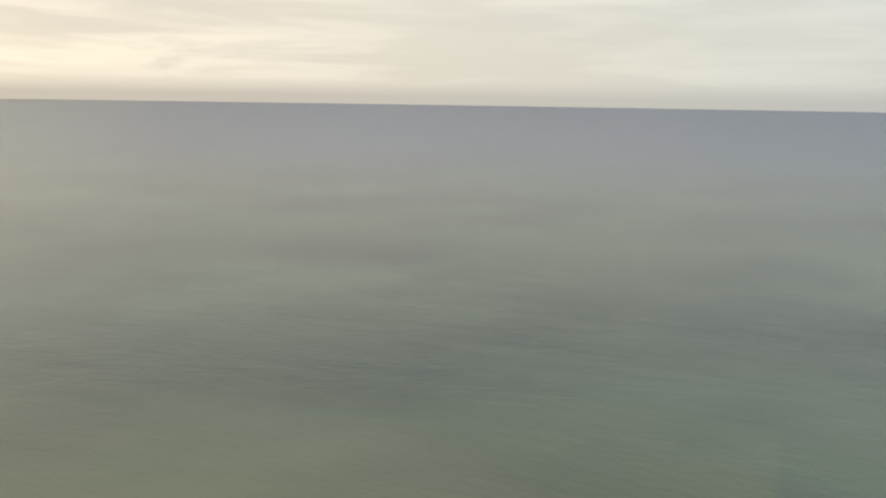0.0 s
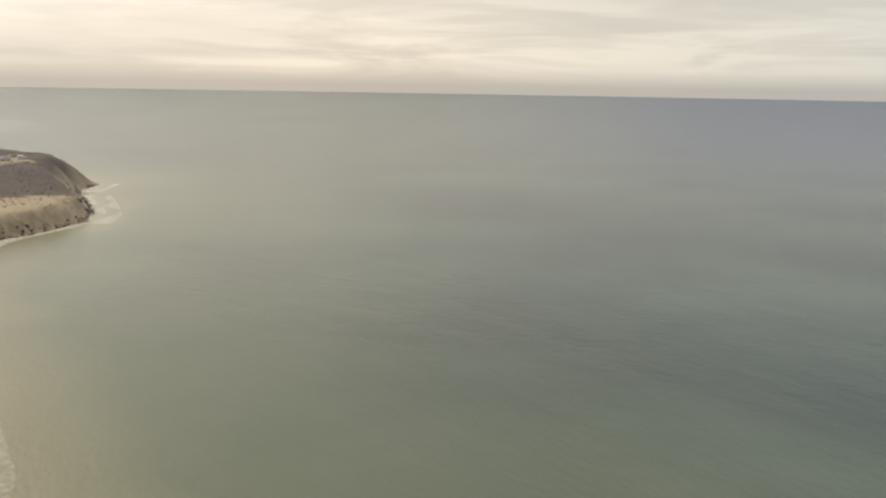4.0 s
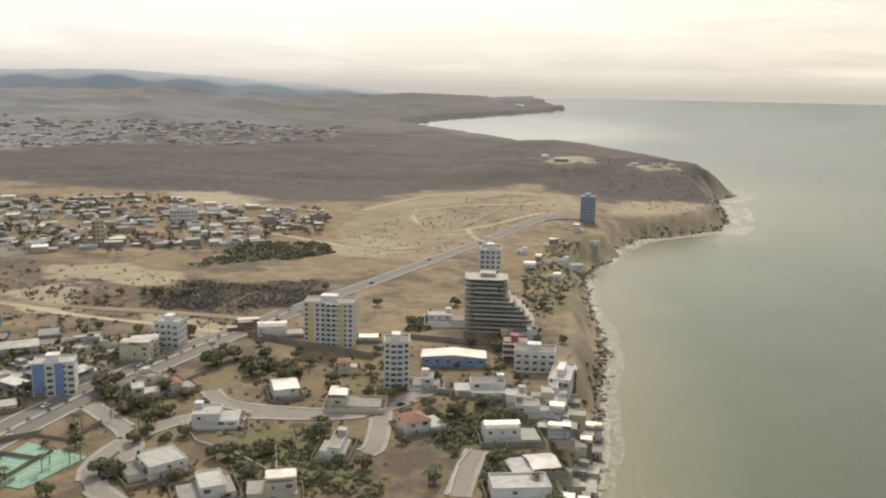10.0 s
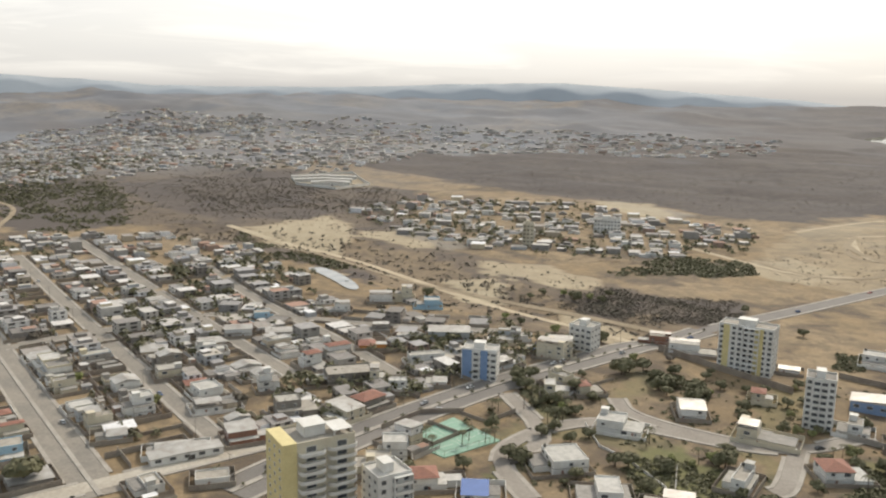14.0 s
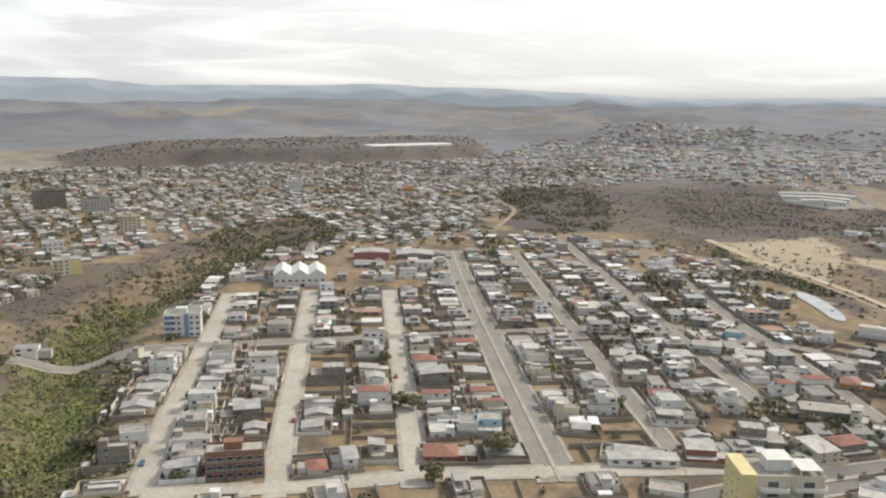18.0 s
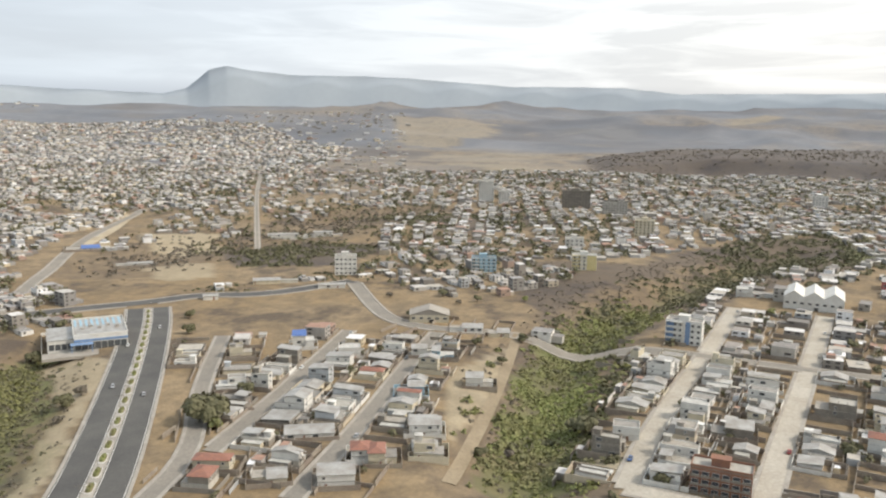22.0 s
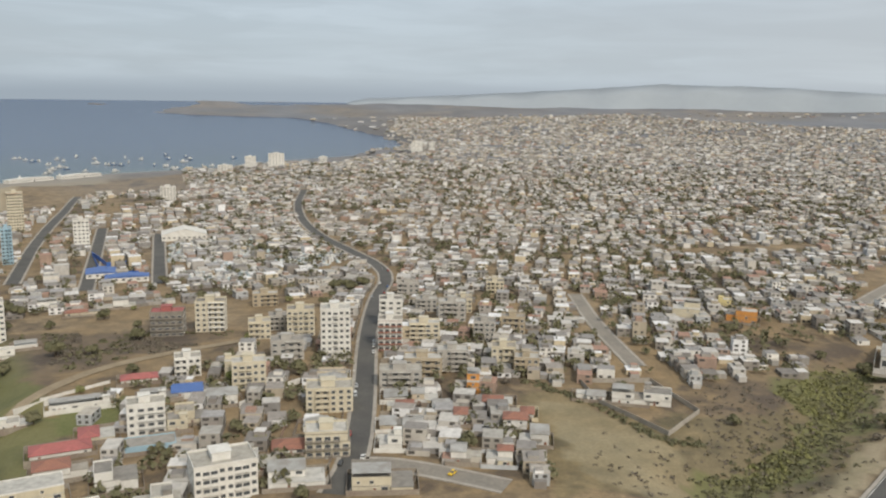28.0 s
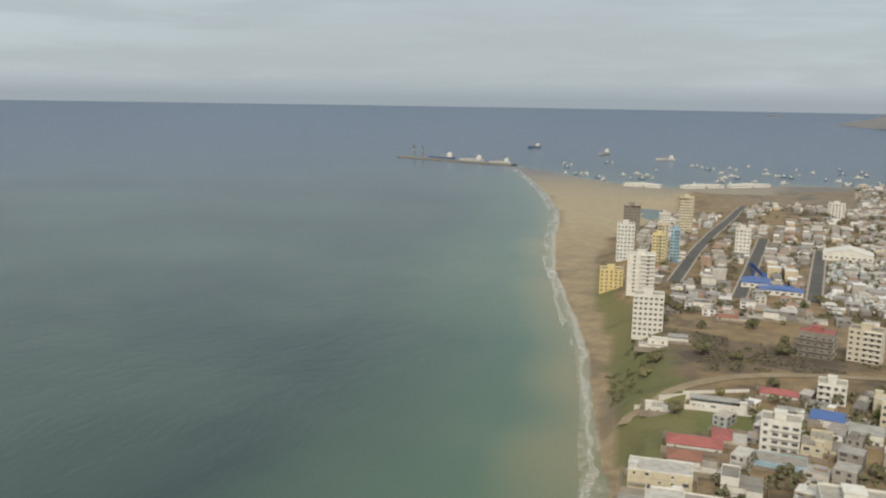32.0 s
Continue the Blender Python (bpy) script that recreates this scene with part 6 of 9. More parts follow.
house(-301, 380, 24.4, 14.4, 2, 38, None, 'zinc')
house(-254, 311, 10.4, 8.1, 1, 39, None, 'zinc')
house(-260, 292, 13.1, 9, 2, 42, 'white', 'brick')
house(-275, 290, 7, 8.1, 3, 43, 'cream', 'flat')
house(-234, 389, 15.7, 9.9, 3, 11, 'cream', 'flat')
house(-273, 402, 12.2, 9, 2, 34, None, 'flat')
house(-272, 392, 15.7, 9, 1, 35, None, 'flat')
house(-268, 406, 10.4, 8.1, 2, 33, None, 'flat')
house(-358, 428, 15.7, 10.8, 2, 40, 'paleblue', 'flat')
house(-384, 432, 12.2, 9.9, 3, 42, 'cream', 'flat')
house(-391, 416, 15.7, 9, 2, 43, 'white', 'flat')
house(-211, 219, 15.7, 11.7, 2, 44, 'cream', 'brick')
house(-211, 233, 9.6, 9, 3, 42, 'white', 'flat')
house(-184, 225, 20.9, 9.9, 2, 47, 'white', 'tile')
house(-166, 230, 13.9, 10.8, 1, 36, 'white', 'blue')
house(-266, 357, 10.4, 8.1, 2, 37, 'cream', 'flat')
house(-312, 169, 12.2, 8.1, 1, 62, None, 'zinc')
house(-282, 179, 13.9, 7.2, 1, 58, 'white', 'zinc')
house(-248, 173, 12.2, 8.1, 1, 55, 'white', 'flat')
balcony_tower(-190, 170, 70)
block(-172, 186, 12, 12, 8, 70, M_WHITE, M_WHITE, 'lower white wing beside the cream tower', cols=3, side_cols=3, storey=3.0)
house(-661, 706, 13.9, 9.9, 1, 43, None, 'flat', yard=False)
house(-609, 695, 15.7, 9.9, 2, 41, 'white', 'flat', yard=False)
house(-590, 735, 12.2, 9.9, 3, 39, 'white', 'flat', yard=False)
house(-546, 722, 17.4, 9.9, 1, 37, None, 'flat', yard=False)
house(-522, 740, 13.9, 9.9, 2, 35, 'white', 'flat', yard=False)
house(-488, 743, 15.7, 9.9, 2, 33, 'white', 'flat', yard=False)
house(-490, 790, 13.9, 9.9, 1, 32, None, 'flat', yard=False)
house(-424, 808, 26.1, 9.9, 4, 28, 'white', 'flat', yard=False)
house(-369, 739, 13.9, 9.9, 2, 27, 'white', 'flat', yard=False)
house(-327, 764, 12.2, 9.9, 2, 23, 'white', 'flat', yard=False)
house(-382, 684, 15.7, 9.9, 1, 29, None, 'flat', yard=False)
house(-481, 645, 15.7, 9.9, 2, 37, 'white', 'flat', yard=False)
house(-555, 667, 12.2, 9.9, 1, 40, None, 'flat', yard=False)
house(-305, 844, 17.4, 9.9, 1, 20, None, 'flat', yard=False)
house(-338, 864, 15.7, 9.9, 1, 21, None, 'flat', yard=False)
house(-330, 707, 13.9, 9.9, 1, 25, None, 'flat', yard=False)
house(-487, 700, 13.9, 9.9, 2, 35, 'white', 'flat', yard=False)
house(-447, 776, 12.2, 9.9, 1, 30, None, 'flat', yard=False)
block(-440, 676, 10.7, 10.6, 6, 33, M_CREAM, M_CREAM, 'tan six-storey tower among the villas', storey=3.74, cols=3, side_cols=2)
block(-422, 802, 27.9, 12.3, 4, 28, M_WHITE, M_WHITE, 'long white four-storey block on the dry hillside', storey=3.87, cols=8, side_cols=3)
block(-1233, 362, 16.4, 12.3, 3, 74, M_ORANGE, M_CREAM, 'low orange pavilion in the old town', storey=2.79, cols=4)
# streets inland
hall(-652, 102, 40, 34, 9, 81, M_WHITE, M_WHITE, 'white school hall under three pitched roofs', 4.5, 3)
greenhouse(-2040, 600, 106)
hall(-735, 181, 32, 20, 7, 76, M_PINK, M_METAL, 'hall with a dark red front and pale roof', 1.5, 1)
hall(-726, 220, 34, 22, 5, 73, M_CONCRETE, M_METAL, 'low grey hall with a shallow roof', 2, 1)
house(-672, 64, 29.6, 10.8, 2, 85, 'white', 'flat', label='white and pale green two-storey school block', yard=False)
house(-640, 168, 17.4, 10.8, 2, 75, 'white', 'flat', label='white and pale green two-storey school block', yard=False)
house(-643, 193, 22.6, 10.8, 2, 73, 'white', 'flat', label='white and pale green two-storey school block', yard=False)
house(-621, 210, 15.7, 10.8, 2, 71, 'white', 'flat', label='white and pale green two-storey school block', yard=False)
house(-674, 211, 19.1, 10.8, 2, 73, 'white', 'flat', label='white and pale green two-storey school block', yard=False)
block(-521, 10, 21.3, 11.4, 4, 81, M_WHITE, M_WHITE, 'four-storey white and blue corner block', storey=3.47, cols=6, stripes=(M_BLUE, (0.0, 0.22), (0.55, 0.68)))
hall(-521, -154, 26, 16, 5, 106, M_CREAM, M_KERB, 'white chapel-like hall with a pale pitched roof', 4, 1)
block(-314, 23, 22.1, 9.7, 3, 82, M_BRICK, M_CONCRETE, 'three-storey orange brick row with open balconies', storey=3.35, cols=6, balconies=(0, 1, 2, 3, 4, 5))
block(-1181, -266, 21.3, 14.1, 9, 103, M_WHITE, M_WHITE, 'tall white office block in the old town', storey=3.32, cols=6)
block(-1169, -237, 14.8, 12.3, 6, 101, M_WHITE, M_ROOF, 'white stepped office block in town', storey=2.91, cols=4)
block(-1180, -136, 39.4, 14.1, 7, 97, M_CONCRETE, M_LEAF, 'long green-grey office block', storey=3.48, cols=10)
block(-1125, -78, 32.8, 12.3, 5, 94, M_ROOF, M_WHITE, 'long grey office block', storey=3.21, cols=9)
block(-947, -32, 21.3, 12.3, 6, 92, M_CREAM, M_CREAM, 'cream six-storey block in the old town', storey=3.09, cols=5)
block(-835, -96, 18, 10.6, 3, 97, M_WHITE, M_WHITE, 'plain white three-storey block', storey=3.83, cols=4)
block(-735, -75, 21.3, 10.6, 4, 96, M_WHITE, M_YELLOW, 'white block with a yellow corner', storey=3.15, cols=5, stripes=(M_YELLOW, (0.6, 0.99)))
block(-695, -157, 21.3, 10.6, 4, 103, M_PALEBLUE, M_WHITE, 'pale blue three-storey block', storey=3, cols=5)
block(-1331, 204, 21.3, 12.3, 5, 81, M_WHITE, M_WHITE, 'white five-storey block among trees', storey=3.16, cols=5)
house(-442, -135, 11.3, 9, 2, 107, 'white', 'zinc')
house(-404, -92, 13.9, 8.1, 2, 103, 'white', 'zinc')
house(-379, -121, 13.1, 9.9, 2, 108, 'paleblue', 'zinc')
house(-334, -101, 12.2, 9.9, 2, 107, 'white', 'zinc')
house(-317, -95, 10.4, 8.1, 1, 107, 'white', 'zinc')
house(-301, -115, 12.2, 9, 2, 111, 'white', 'tile')
house(-503, -124, 20.9, 8.1, 1, 104, 'white', 'zinc', yard=False)
house(-499, -102, 13.1, 8.1, 1, 102, 'cream', 'zinc', yard=False)
house(-359, -15, 11.3, 9, 2, 92, 'white', 'flat', yard=False)
house(-280, 179, 22.6, 7.2, 1, 57, 'white', 'zinc')
house(-372, 30, 17.4, 9.9, 2, 85, 'grey', 'zinc')
house(-445, 49, 15.7, 9.9, 2, 84, 'white', 'flat')
house(-444, 108, 15.7, 11.7, 3, 76, 'white', 'flat')
house(-326, 129, 19.1, 14.4, 2, 68, 'paleblue', 'flat')
house(-303, 107, 20.9, 11.7, 1, 71, 'brick', 'tile')
house(-410, 78, 17.4, 10.8, 3, 79, 'grey', 'brick')
house(-325, 125, 12.2, 10.8, 2, 69, 'white', 'flat')
# quarter by the dual road
showroom(-409, -334, 131)
house(-436, -206, 12.2, 9.9, 3, 115, 'white', 'blue', label='three-storey white house with a bright blue sheet roof')
block(-643, -264, 18, 10.6, 4, 112, M_WHITE, M_WHITE, 'four-storey white apartment block', storey=3.83, cols=5, balconies=(1, 3))
house(-441, -122, 12.2, 9, 2, 105, 'paleblue', 'zinc')
house(-429, -174, 12.2, 9, 2, 112, 'white', 'flat')
house(-409, -232, 12.2, 9, 2, 120, 'cream', 'flat')
house(-590, -302, 34.8, 7.2, 1, 117, None, 'zinc', yard=False)
house(-590, -254, 20.9, 7.2, 1, 113, 'white', 'zinc', yard=False)
house(-525, -321, 10.4, 7.2, 1, 121, 'white', 'zinc', yard=False)
house(-819, -403, 43.5, 9, 2, 116, 'white', 'zinc', yard=False)
house(-835, -375, 31.3, 9, 2, 114, 'white', 'zinc', yard=False)
house(-661, -539, 29.6, 16.2, 1, 129, 'white', 'blue')
house(-636, -465, 31.3, 7.2, 1, 126, 'white', 'zinc')
house(-339, -459, 17.4, 12.6, 4, 143, 'cream', 'flat')
house(-369, -440, 19.1, 10.8, 3, 140, 'orange', 'flat')
house(-390, -476, 19.1, 9, 2, 141, 'yellow', 'flat')
house(-277, -118, 13.9, 10.8, 2, 113, 'white', 'zinc')
house(-301, -108, 11.3, 10.8, 2, 110, 'cream', 'tile')
house(-335, -100, 13.1, 9.9, 2, 107, 'white', 'zinc')
house(-313, -92, 12.2, 9, 2, 106, 'cream', 'flat')
house(-271, -143, 13.1, 9.9, 1, 118, 'cream', 'zinc')
house(-316, -147, 20.9, 10.8, 1, 115, 'white', 'zinc')
house(-216, -333, 15.7, 9.9, 2, 147, 'white', 'flat', label='white modern house on the edge of the dry field')
house(-201, -343, 13.9, 9, 1, 150, 'white', 'zinc')
# northern avenue
hall(38, -753, 24, 26, 4, 183, M_WHITE, M_BLUEROOF, 'low market hall under a blue sheet roof', 1.6, 1)
hall(17, -726, 34, 16, 4, 181, M_WHITE, M_BLUEROOF, 'long shed under a blue sheet roof', 1.6, 1)
block(-98, -451, 16.4, 14.1, 8, 168, M_WHITE, M_WHITE, 'tall white apartment tower with dark bays', storey=3.4, cols=5, balconies=(2,))
block(-87, -500, 16.4, 12.3, 5, 170, M_CREAM, M_CREAM, 'tan five-storey apartment block', storey=3.32, cols=5, balconies=(1, 3))
block(-131, -454, 13.9, 12.3, 5, 164, M_WHITE, M_TILE, 'white flats with red-brown floor bands', storey=3.5, cols=4, balconies=(0, 1, 2, 3))
block(-147, -508, 14.8, 12.3, 5, 164, M_WHITE, M_WHITE, 'plain white block with blank walls', storey=3.38, cols=3, side_cols=2)
block(-77, -369, 21.3, 13.2, 4, 168, M_CREAM, M_CREAM, 'four-storey cream apartment block', storey=2.76, cols=6)
block(-66, -321, 18, 12.3, 3, 168, M_CREAM, M_CONCRETE, 'terraced tan building with open unfinished floors', storey=3.32, cols=5, balconies=(0, 1, 2, 3, 4), step_side=1.5)
block(-22, -298, 22.5, 15.8, 4, 186, M_WHITE, M_WHITE, 'broad white apartment block with rounded balconies', storey=3.31, cols=8, balconies=(1, 2, 5, 6))
block(4, -366, 15.6, 10.6, 4, 181, M_WHITE, M_WHITE, 'white four-storey flats with long balconies', storey=3.35, cols=4, balconies=(1, 2, 3))
block(-45, -411, 16.4, 11.4, 4, 174, M_CREAM, M_CREAM, 'tan four-storey flats with balconies', storey=3.37, cols=5, balconies=(1, 2))
block(-17, -440, 13.1, 10.6, 3, 178, M_WHITE, M_WHITE, 'white three-storey flats with a grey roof', storey=3.19, cols=4)
block(-10, -531, 19.7, 14.1, 4, 171, M_CONCRETE, M_CONCRETE, 'unfinished grey block with open floors', storey=3.69, cols=5, balconies=(0, 1, 2, 3, 4), roof_mat=M_PINK)
block(-36, -532, 18, 12.3, 6, 168, M_CREAM, M_WHITE, 'cream and white six-storey block', storey=3.2, cols=5)
block(94, -554, 19.7, 13.2, 8, 190, M_WHITE, M_WHITE, 'white beach tower with many balconies', storey=3.47, cols=6, balconies=(3, 4))
block(123, -680, 22.1, 12.3, 10, 190, M_WHITE, M_WHITE, 'white slab tower with two dark window strips', storey=3.18, cols=2, side_cols=2)
block(154, -712, 19.7, 14.1, 6, 192, M_YELLOW, M_ORANGE, 'yellow terraced beach building', storey=3.23, cols=5, balconies=(1, 3))
block(167, -829, 17.2, 14.1, 9, 191, M_WHITE, M_PALEBLUE, 'white and pale blue beach tower', storey=3.9, cols=5, balconies=(1, 3))
block(132, -815, 12.3, 12.3, 9, 189, M_YELLOW, M_CREAM, 'yellow apartment tower behind the beach', storey=3.15, cols=4)
block(119, -830, 9, 12.3, 10, 188, M_PALEBLUE, M_PALEBLUE, 'narrow light blue tower behind the beach', storey=3.21, cols=3)
block(136, -862, 10.7, 10.6, 10, 189, M_CREAM, M_CREAM, 'cream apartment tower behind the beach', storey=3.16, cols=3)
block(136, -1025, 16.4, 15.8, 13, 188, M_CREAM, M_TILE, 'tall tan hotel tower near the beach', storey=3.33, cols=6)
block(197, -1008, 19.7, 15.8, 10, 191, M_CONCRETE, M_BRICK, 'grey-brown apartment tower on the beach', storey=3.35, cols=6)
block(161, -1027, 13.1, 10.6, 7, 189, M_WHITE, M_WHITE, 'white stepped beach block', storey=3.12, cols=4)
block(62, -907, 14.8, 12.3, 7, 184, M_WHITE, M_WHITE, 'white tower with a dark centre strip', storey=3.85, cols=4)
block(-230, -1944, 24.6, 15.8, 9, 173, M_WHITE, M_WHITE, 'tall white building near the harbour', storey=3.22, cols=5, side_cols=2)
block(-681, -2110, 29.5, 15.8, 8, 162, M_WHITE, M_WHITE, 'tall white building near the harbour', storey=3.49, cols=5, side_cols=2)
block(-157, -1758, 29.5, 15.8, 5, 175, M_WHITE, M_WHITE, 'tall white building near the harbour', storey=3.42, cols=5, side_cols=2)
block(-406, -1987, 19.7, 15.8, 9, 168, M_WHITE, M_WHITE, 'tall white building near the harbour', storey=3.16, cols=5, side_cols=2)
block(-734, -2142, 16.4, 15.8, 7, 161, M_WHITE, M_WHITE, 'tall white building near the harbour', storey=3.25, cols=5, side_cols=2)
block(-32, -1273, 21.3, 15.8, 7, 179, M_WHITE, M_WHITE, 'tall white building near the harbour', storey=2.72, cols=5, side_cols=2)
block(-264, -1779, 32.8, 15.8, 8, 172, M_WHITE, M_WHITE, 'tall white building near the harbour', storey=3.46, cols=5, side_cols=2)
hall(-38, -932, 46, 30, 7, 178, M_WHITE, M_WHITE, 'large white vaulted market hall', 6, 1)
house(35, -329, 19.1, 9.9, 2, 186, 'white', 'tile')
house(37, -352, 22.6, 10.8, 1, 186, 'white', 'pink')
house(24, -365, 13.9, 12.6, 1, 184, 'cream', 'pink')
house(44, -307, 23.5, 11.7, 3, 188, None, 'flat')
house(15, -313, 14.8, 11.7, 3, 183, 'white', 'flat')
house(43, -282, 22.6, 10.8, 3, 189, 'white', 'flat')
house(24, -290, 26.1, 8.1, 2, 185, 'white', 'flat')
house(1, -287, 15.7, 10.8, 3, 180, 'white', 'flat')
house(-20, -408, 24.4, 10.8, 1, 177, 'white', 'blue')
house(7, -434, 17.4, 9, 1, 181, 'white', 'pink')
house(33, -405, 26.1, 9, 1, 185, 'white', 'flat')
house(59, -397, 13.9, 9, 1, 188, 'white', 'flat')
house(-2, -405, 17.4, 8.1, 1, 180, 'white', 'flat')
house(-15, -373, 13.9, 11.7, 2, 178, 'cream', 'flat')
house(-6, -365, 13.9, 10.8, 2, 179, 'cream', 'brick')
house(4, -347, 22.6, 10.8, 1, 181, 'paleblue', 'flat')
house(-30, -390, 13.9, 9, 2, 176, 'white', 'zinc')
house(-41, -430, 12.2, 9, 3, 175, 'cream', 'flat')
house(-152, -371, 9.6, 9, 3, 158, 'orange', 'flat')
house(-108, -357, 12.2, 9.9, 1, 163, 'cream', 'tile')
house(-53, -326, 17.4, 10.8, 1, 171, 'white', 'tile')
house(-49, -297, 20.9, 12.6, 2, 171, 'white', 'zinc')
house(-38, -314, 12.2, 10.8, 2, 173, 'white', 'flat')
house(82, -508, 17.4, 9, 2, 189, 'white', 'flat')
house(69, -520, 12.2, 8.1, 1, 188, 'white', 'flat')
house(66, -639, 19.1, 9, 2, 186, 'white', 'flat')
house(23, -628, 26.1, 9, 2, 182, 'white', 'flat')
house(44, -611, 22.6, 8.1, 1, 184, 'cream', 'tile')
house(-79, -284, 22.6, 12.6, 2, 165, 'cream', 'flat')
block(-155, -463, 18, 11.4, 4, 162, M_CREAM, M_CREAM, 'four-storey plastered flats on a crowded street', storey=2.75, cols=4, side_cols=2)
block(-152, -406, 16.4, 11.4, 4, 160, M_GREYP, M_GREYP, 'four-storey plastered flats on a crowded street', storey=2.82, cols=4, side_cols=2)
block(-134, -402, 19.7, 11.4, 3, 162, M_TANP, M_TANP, 'three-storey plastered flats on a crowded street', storey=3.2, cols=4, side_cols=2)
block(-188, -504, 18, 11.4, 4, 160, M_GREYP, M_GREYP, 'four-storey plastered flats on a crowded street', storey=3.19, cols=4, side_cols=2)
block(-204, -525, 11.5, 11.4, 3, 159, M_CREAM, M_CREAM, 'three-storey plastered flats on a crowded street', storey=3.22, cols=4, side_cols=2)
block(-190, -453, 13.1, 11.4, 4, 157, M_GREYP, M_GREYP, 'four-storey plastered flats on a crowded street', storey=2.93, cols=4, side_cols=2)
block(-214, -464, 14.8, 11.4, 3, 155, M_TANP, M_TANP, 'three-storey plastered flats on a crowded street', storey=3.35, cols=4, side_cols=2)
block(-118, -390, 21.3, 11.4, 3, 163, M_GREYP, M_GREYP, 'three-storey plastered flats on a crowded street', storey=2.83, cols=4, side_cols=2)
block(-182, -406, 13.1, 11.4, 3, 156, M_CREAM, M_CREAM, 'three-storey plastered flats on a crowded street', storey=3.48, cols=4, side_cols=2)
block(-71, -453, 18, 11.4, 3, 171, M_GREYP, M_GREYP, 'three-storey plastered flats on a crowded street', storey=3.48, cols=4, side_cols=2)
block(-79, -602, 18, 11.4, 3, 173, M_TANP, M_TANP, 'three-storey plastered flats on a crowded street', storey=2.99, cols=4, side_cols=2)
block(-181, -537, 14.8, 11.4, 3, 161, M_GREYP, M_GREYP, 'three-storey plastered flats on a crowded street', storey=2.8, cols=4, side_cols=2)
block(-247, -570, 13.1, 11.4, 3, 157, M_CREAM, M_CREAM, 'three-storey plastered flats on a crowded street', storey=3, cols=4, side_cols=2)
block(-77, -521, 13.1, 11.4, 3, 172, M_GREYP, M_GREYP, 'three-storey plastered flats on a crowded street', storey=2.98, cols=4, side_cols=2)
block(-188, -389, 13.1, 11.4, 3, 154, M_TANP, M_TANP, 'three-storey plastered flats on a crowded street', storey=2.9, cols=4, side_cols=2)
block(-184, -589, 16.4, 11.4, 3, 163, M_GREYP, M_GREYP, 'three-storey plastered flats on a crowded street', storey=3.37, cols=4, side_cols=2)
block(-62, -501, 13.1, 11.4, 3, 173, M_CREAM, M_CREAM, 'three-storey plastered flats on a crowded street', storey=3.45, cols=4, side_cols=2)
house(-150, -320, 10.4, 9, 2, 155, None, 'tile')
house(-117, -295, 12.2, 9, 2, 158, None, 'zinc')
house(-151, -303, 12.2, 9, 2, 154, None, 'zinc')
house(-129, -289, 10.4, 9, 2, 156, None, 'tile')
house(-159, -332, 10.4, 9, 1, 154, None, 'tile')
house(-127, -334, 10.4, 9, 2, 159, None, 'tile')
house(-99, -337, 12.2, 9, 1, 164, None, 'zinc')
house(-107, -334, 8.7, 9, 1, 162, None, 'zinc')
house(-154, -349, 13.9, 9, 1, 156, None, 'tile')
house(-128, -350, 12.2, 9, 1, 160, None, 'zinc')
house(-122, -363, 12.2, 9, 2, 161, None, 'zinc')


# low houses on the headland
for x_, y_, w_, fl_ in HEAD:
    house(x_, y_, w_, 11, fl_, 5, "white" if fl_ > 1 else None, "flat", yard=False)
# far works yard in the valley
for x_, y_, w_ in ((-1060, 985, 110), (-1010, 935, 95), (-960, 905, 60)):
    hall(x_, y_, w_, 18, 6, 46, M_WHITE, M_METAL, "long pale shed in a walled works yard", 1.6, 1)
house(-226, -330, 20, 11, 2, 146, "white", "flat", label="white modern house in a walled yard", yard=False)
# long sheds of the harbour quay
for x_, y_, w_, a_ in QUAY:
    hall(x_, y_, w_, 16, 6, a_, M_WHITE, M_WHITE, "long white shed on the harbour quay", 2.0, 1)


# ---- rows of houses along the streets ----
ROW_FAR, BACK, LOTS = [], [], []


